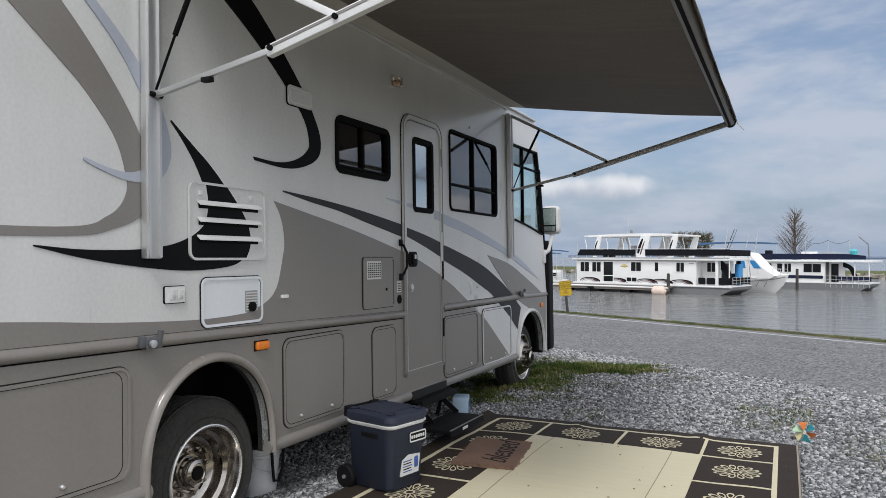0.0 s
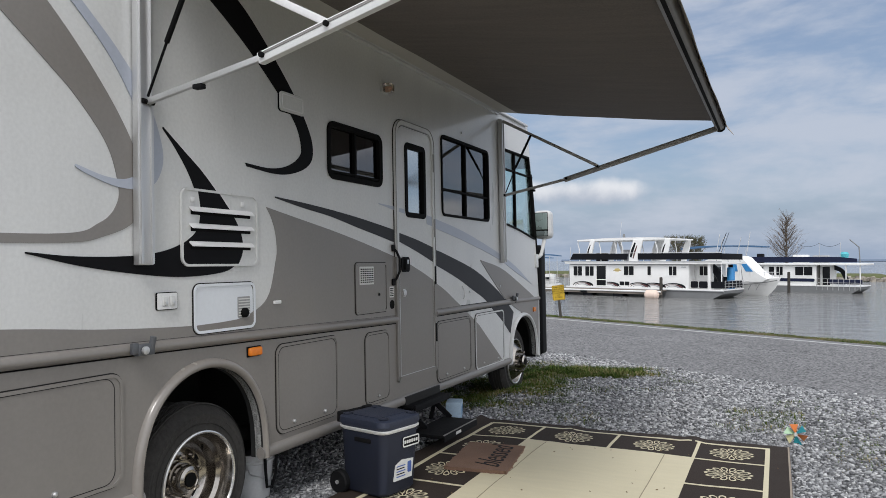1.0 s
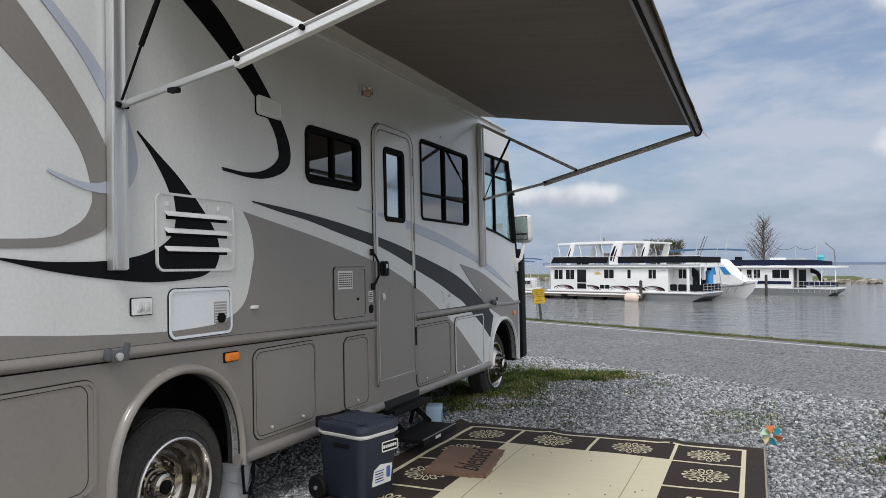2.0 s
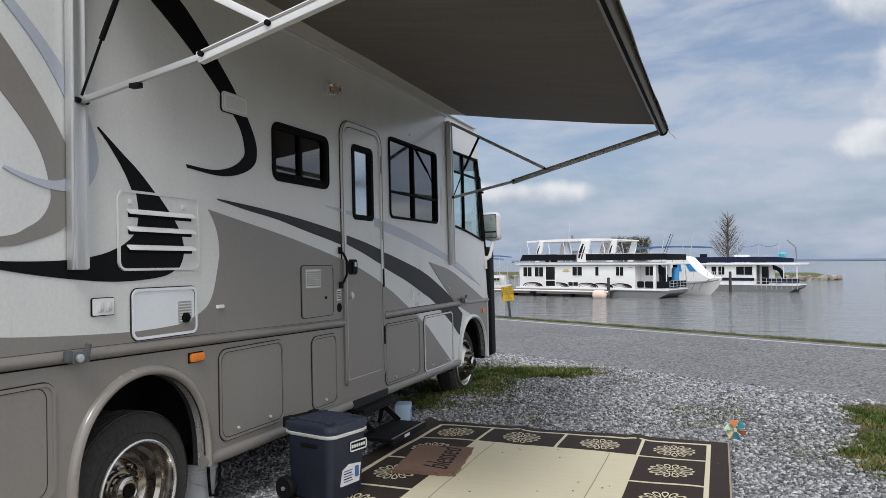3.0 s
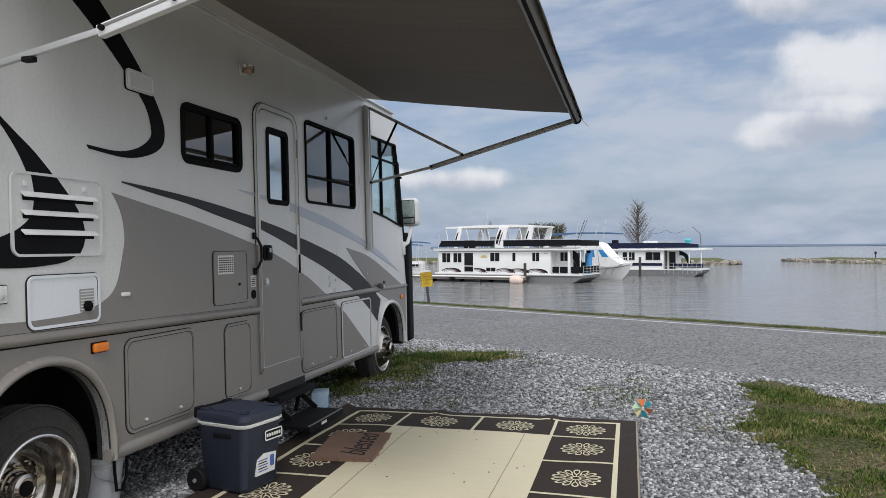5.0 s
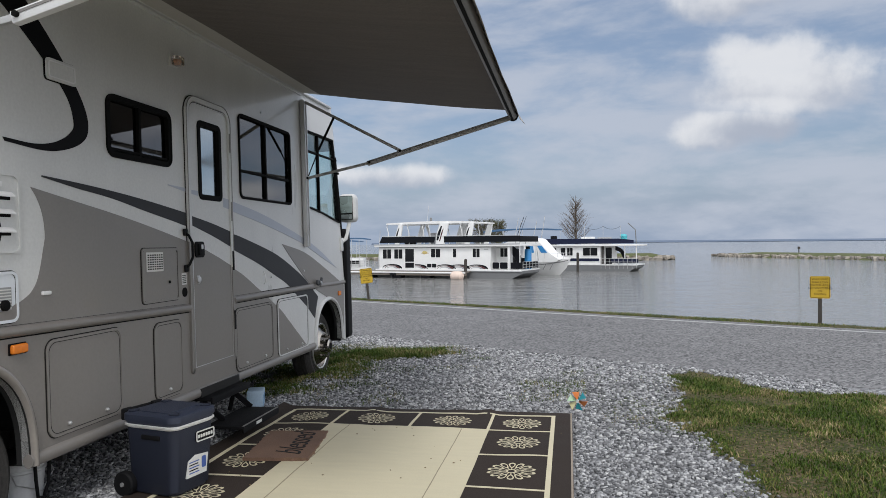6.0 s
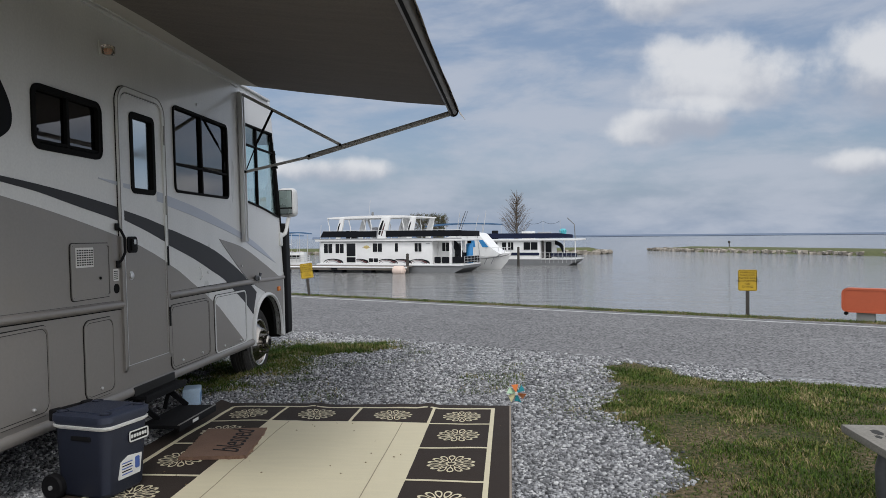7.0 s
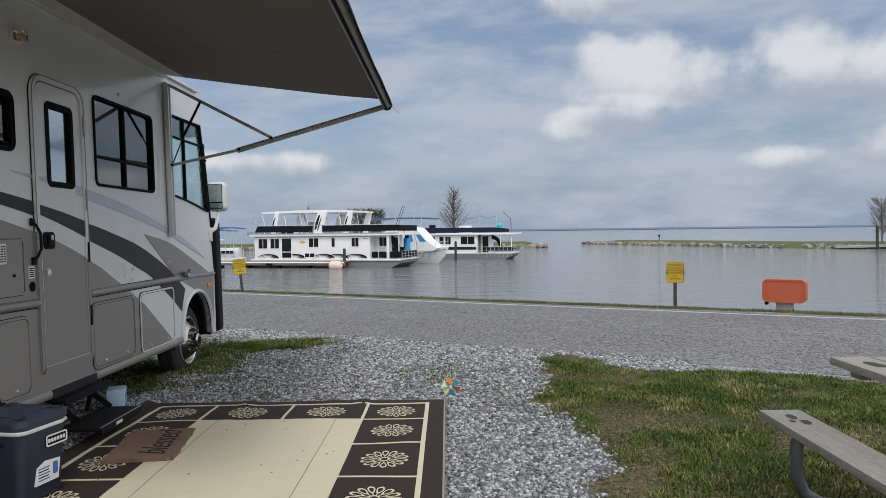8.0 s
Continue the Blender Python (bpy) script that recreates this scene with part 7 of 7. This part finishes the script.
# ---- loose gravel and grass ----
def ramp_island(name, stops, rough=0.9, patch=0.0):
    m = bpy.data.materials.new(name)
    m.use_nodes = True
    t = m.node_tree
    p = t.nodes["Principled BSDF"]
    p.inputs["Roughness"].default_value = rough
    p.inputs["Specular IOR Level"].default_value = 0.25
    g = t.nodes.new("ShaderNodeNewGeometry")
    r = t.nodes.new("ShaderNodeValToRGB")
    while len(r.color_ramp.elements) < len(stops):
        r.color_ramp.elements.new(0.5)
    for e, (pos, c) in zip(r.color_ramp.elements, stops):
        e.position, e.color = pos, (*c, 1)
    if patch:
        pn = t.nodes.new("ShaderNodeTexNoise")
        pn.inputs["Scale"].default_value, pn.inputs["Detail"].default_value = 2.2, 6
        pc = t.nodes.new("ShaderNodeTexCoord")
        t.links.new(pc.outputs["Object"], pn.inputs["Vector"])
        pm_ = t.nodes.new("ShaderNodeMath")
        pm_.operation = "MULTIPLY_ADD"
        t.links.new(pn.outputs[0], pm_.inputs[0])
        pm_.inputs[1].default_value, pm_.inputs[2].default_value = patch, -patch * 0.5 - 0.12
        ad = t.nodes.new("ShaderNodeMath")
        t.links.new(pm_.outputs[0], ad.inputs[0])
        t.links.new(g.outputs["Random Per Island"], ad.inputs[1])
        t.links.new(ad.outputs[0], r.inputs[0])
    else:
        t.links.new(g.outputs["Random Per Island"], r.inputs[0])
    n = t.nodes.new("ShaderNodeTexNoise")
    n.inputs["Scale"].default_value = 60
    co = t.nodes.new("ShaderNodeTexCoord")
    t.links.new(co.outputs["Object"], n.inputs["Vector"])
    mr = t.nodes.new("ShaderNodeMapRange")
    mr.inputs["To Min"].default_value, mr.inputs["To Max"].default_value = 0.75, 1.25
    t.links.new(n.outputs[0], mr.inputs["Value"])
    sc = t.nodes.new("ShaderNodeVectorMath")
    sc.operation = "SCALE"
    t.links.new(r.outputs[0], sc.inputs[0])
    t.links.new(mr.outputs[0], sc.inputs["Scale"])
    t.links.new(sc.outputs[0], p.inputs["Base Color"])
    return m


STONE = ramp_island("crushed_stone", [(0.0, (0.08, 0.082, 0.087)), (0.35, (0.2, 0.202, 0.21)), (0.65, (0.33, 0.333, 0.344)), (0.9, (0.46, 0.464, 0.472)), (1.0, (0.62, 0.62, 0.62))])
BLADE = ramp_island("grass_blades", [(0.0, (0.03, 0.06, 0.008)), (0.35, (0.075, 0.125, 0.018)), (0.6, (0.12, 0.155, 0.03)), (0.8, (0.20, 0.165, 0.07)), (1.0, (0.36, 0.29, 0.16))], patch=2.4)


GRASS_CACHE = {}
exact_grass = grass_at
TURF_CACHE = {}


def exact_turf(x, y):
    """Turf on the same lattice."""
    key = (int(x * 25), int(y * 25))
    if key not in TURF_CACHE:
        TURF_CACHE[key] = turf_at(x, y)
    return TURF_CACHE[key]


def grass_at(x, y):
    """The same, looked up on a 4 cm lattice."""
    key = (int(x * 25), int(y * 25))
    if key not in GRASS_CACHE:
        GRASS_CACHE[key] = exact_grass(x, y)
    return GRASS_CACHE[key]


def on_rug(x, y):
    return RX0 - 0.02 < x < RX1 + 0.02 and RY0 < y < RY1 + 0.02


def gravel(count):
    rs = np.random.RandomState(11)
    cube = np.array([(-1, -1, -1), (1, -1, -1), (1, 1, -1), (-1, 1, -1), (-1, -1, 1), (1, -1, 1), (1, 1, 1), (-1, 1, 1)], float)
    quad = np.array([(0, 3, 2, 1), (4, 5, 6, 7), (0, 1, 5, 4), (1, 2, 6, 5), (2, 3, 7, 6), (3, 0, 4, 7)])
    spots = []
    while len(spots) < count:
        x, y = rs.uniform(-1.6, 5.2), 2.6 + 8.2 * rs.random_sample() ** 1.25
        s, n = along(x, y)
        if on_rug(x, y) or n > 9.02 + 0.1 * rs.randn():
            continue
        g = exact_turf(x, y)
        if rs.random_sample() < g * 1.35:
            continue
        spots.append((x, y))
    verts = np.zeros((count * 8, 3))
    for i, (x, y) in enumerate(spots):
        size = (0.0042 + 0.0072 * rs.random_sample() ** 1.8) * (1 + 0.05 * max(y - 4, 0))
        c = cube * (1 + rs.uniform(-0.45, 0.35, (8, 3))) * size * np.array([1.2, 0.9, 0.7])
        a, b, d = rs.uniform(0, 6.28, 3)
        ca, sa, cb, sb = math.cos(a), math.sin(a), math.cos(b * 0.12), math.sin(b * 0.12)
        rot = np.array([(ca, -sa, 0), (sa, ca, 0), (0, 0, 1)]) @ np.array([(1, 0, 0), (0, cb, -sb), (0, sb, cb)])
        verts[i * 8:i * 8 + 8] = c @ rot.T + (x, y, ground_z(x, y) + size * 0.45)
    faces = (quad[None] + (np.arange(count) * 8)[:, None, None]).reshape(-1, 4)
    me = bpy.data.meshes.new("loose_gravel")
    me.vertices.add(len(verts))
    me.vertices.foreach_set("co", verts.ravel())
    me.loops.add(faces.size)
    me.loops.foreach_set("vertex_index", faces.ravel())
    me.polygons.add(len(faces))
    me.polygons.foreach_set("loop_start", np.arange(len(faces)) * 4)
    me.update(calc_edges=True)
    me.materials.append(STONE)
    return tagged(new("loose_gravel", me), "loose grey crushed stones", "gravel", kind="stuff")


def blades(name, count, sample, length, width, seed, label):
    rs = np.random.RandomState(seed)
    vs, fs = [], []
    made = tries = 0
    while made < count and tries < count * 8:
        tries += 1
        x, y = sample(rs)
        if on_rug(x, y):
            continue
        g = grass_at(x, y)
        if rs.random_sample() > g:
            continue
        h = length * rs.uniform(0.35, 1.2) * (0.5 + 0.5 * g)
        a = rs.uniform(0, 6.28)
        lean = rs.uniform(0.25, 1.3) * h
        w = width * rs.uniform(0.6, 1.3)
        z = ground_z(x, y) - 0.004
        ca, sa = math.cos(a), math.sin(a)
        b = len(vs)
        vs += [(x - sa * w, y + ca * w, z), (x + sa * w, y - ca * w, z),
               (x + ca * lean * 0.4 + sa * w * 0.8, y + sa * lean * 0.4 - ca * w * 0.8, z + h * 0.65), (x + ca * lean * 0.4 - sa * w * 0.8, y + sa * lean * 0.4 + ca * w * 0.8, z + h * 0.65),
               (x + ca * lean, y + sa * lean, z + h)]
        fs += [(b, b + 1, b + 2, b + 3), (b + 3, b + 2, b + 4)]
        made += 1
    me = bpy.data.meshes.new(name)
    me.from_pydata(vs, [], fs)
    me.materials.append(BLADE)
    return tagged(new(name, me), label, "grass", kind="stuff")


def lawn_spot(rs):
    y = 2.4 + 6.4 * rs.random_sample()
    return 2.9 + 7.5 * rs.random_sample() ** 1.3, y


def verge_spot(rs):
    s, n = rs.uniform(-16, 9), 13.9 + 0.9 * rs.random_sample() ** 1.5
    p = ROAD_D * s + ROAD_N * n
    return p.x, p.y


gravel(86000)
blades("lawn_grass", 125000, lawn_spot, 0.032, 0.0032, 21, "short patchy green and tan lawn grass")
blades("tuft_grass", 26000, lambda rs: (rs.uniform(-1.6, 2.8), rs.uniform(5.9, 10.0)), 0.06, 0.003, 22, "ragged weeds in the gravel by the front wheel")
blades("verge_grass", 14000, verge_spot, 0.035, 0.004, 23, "rough grass along the water's edge")
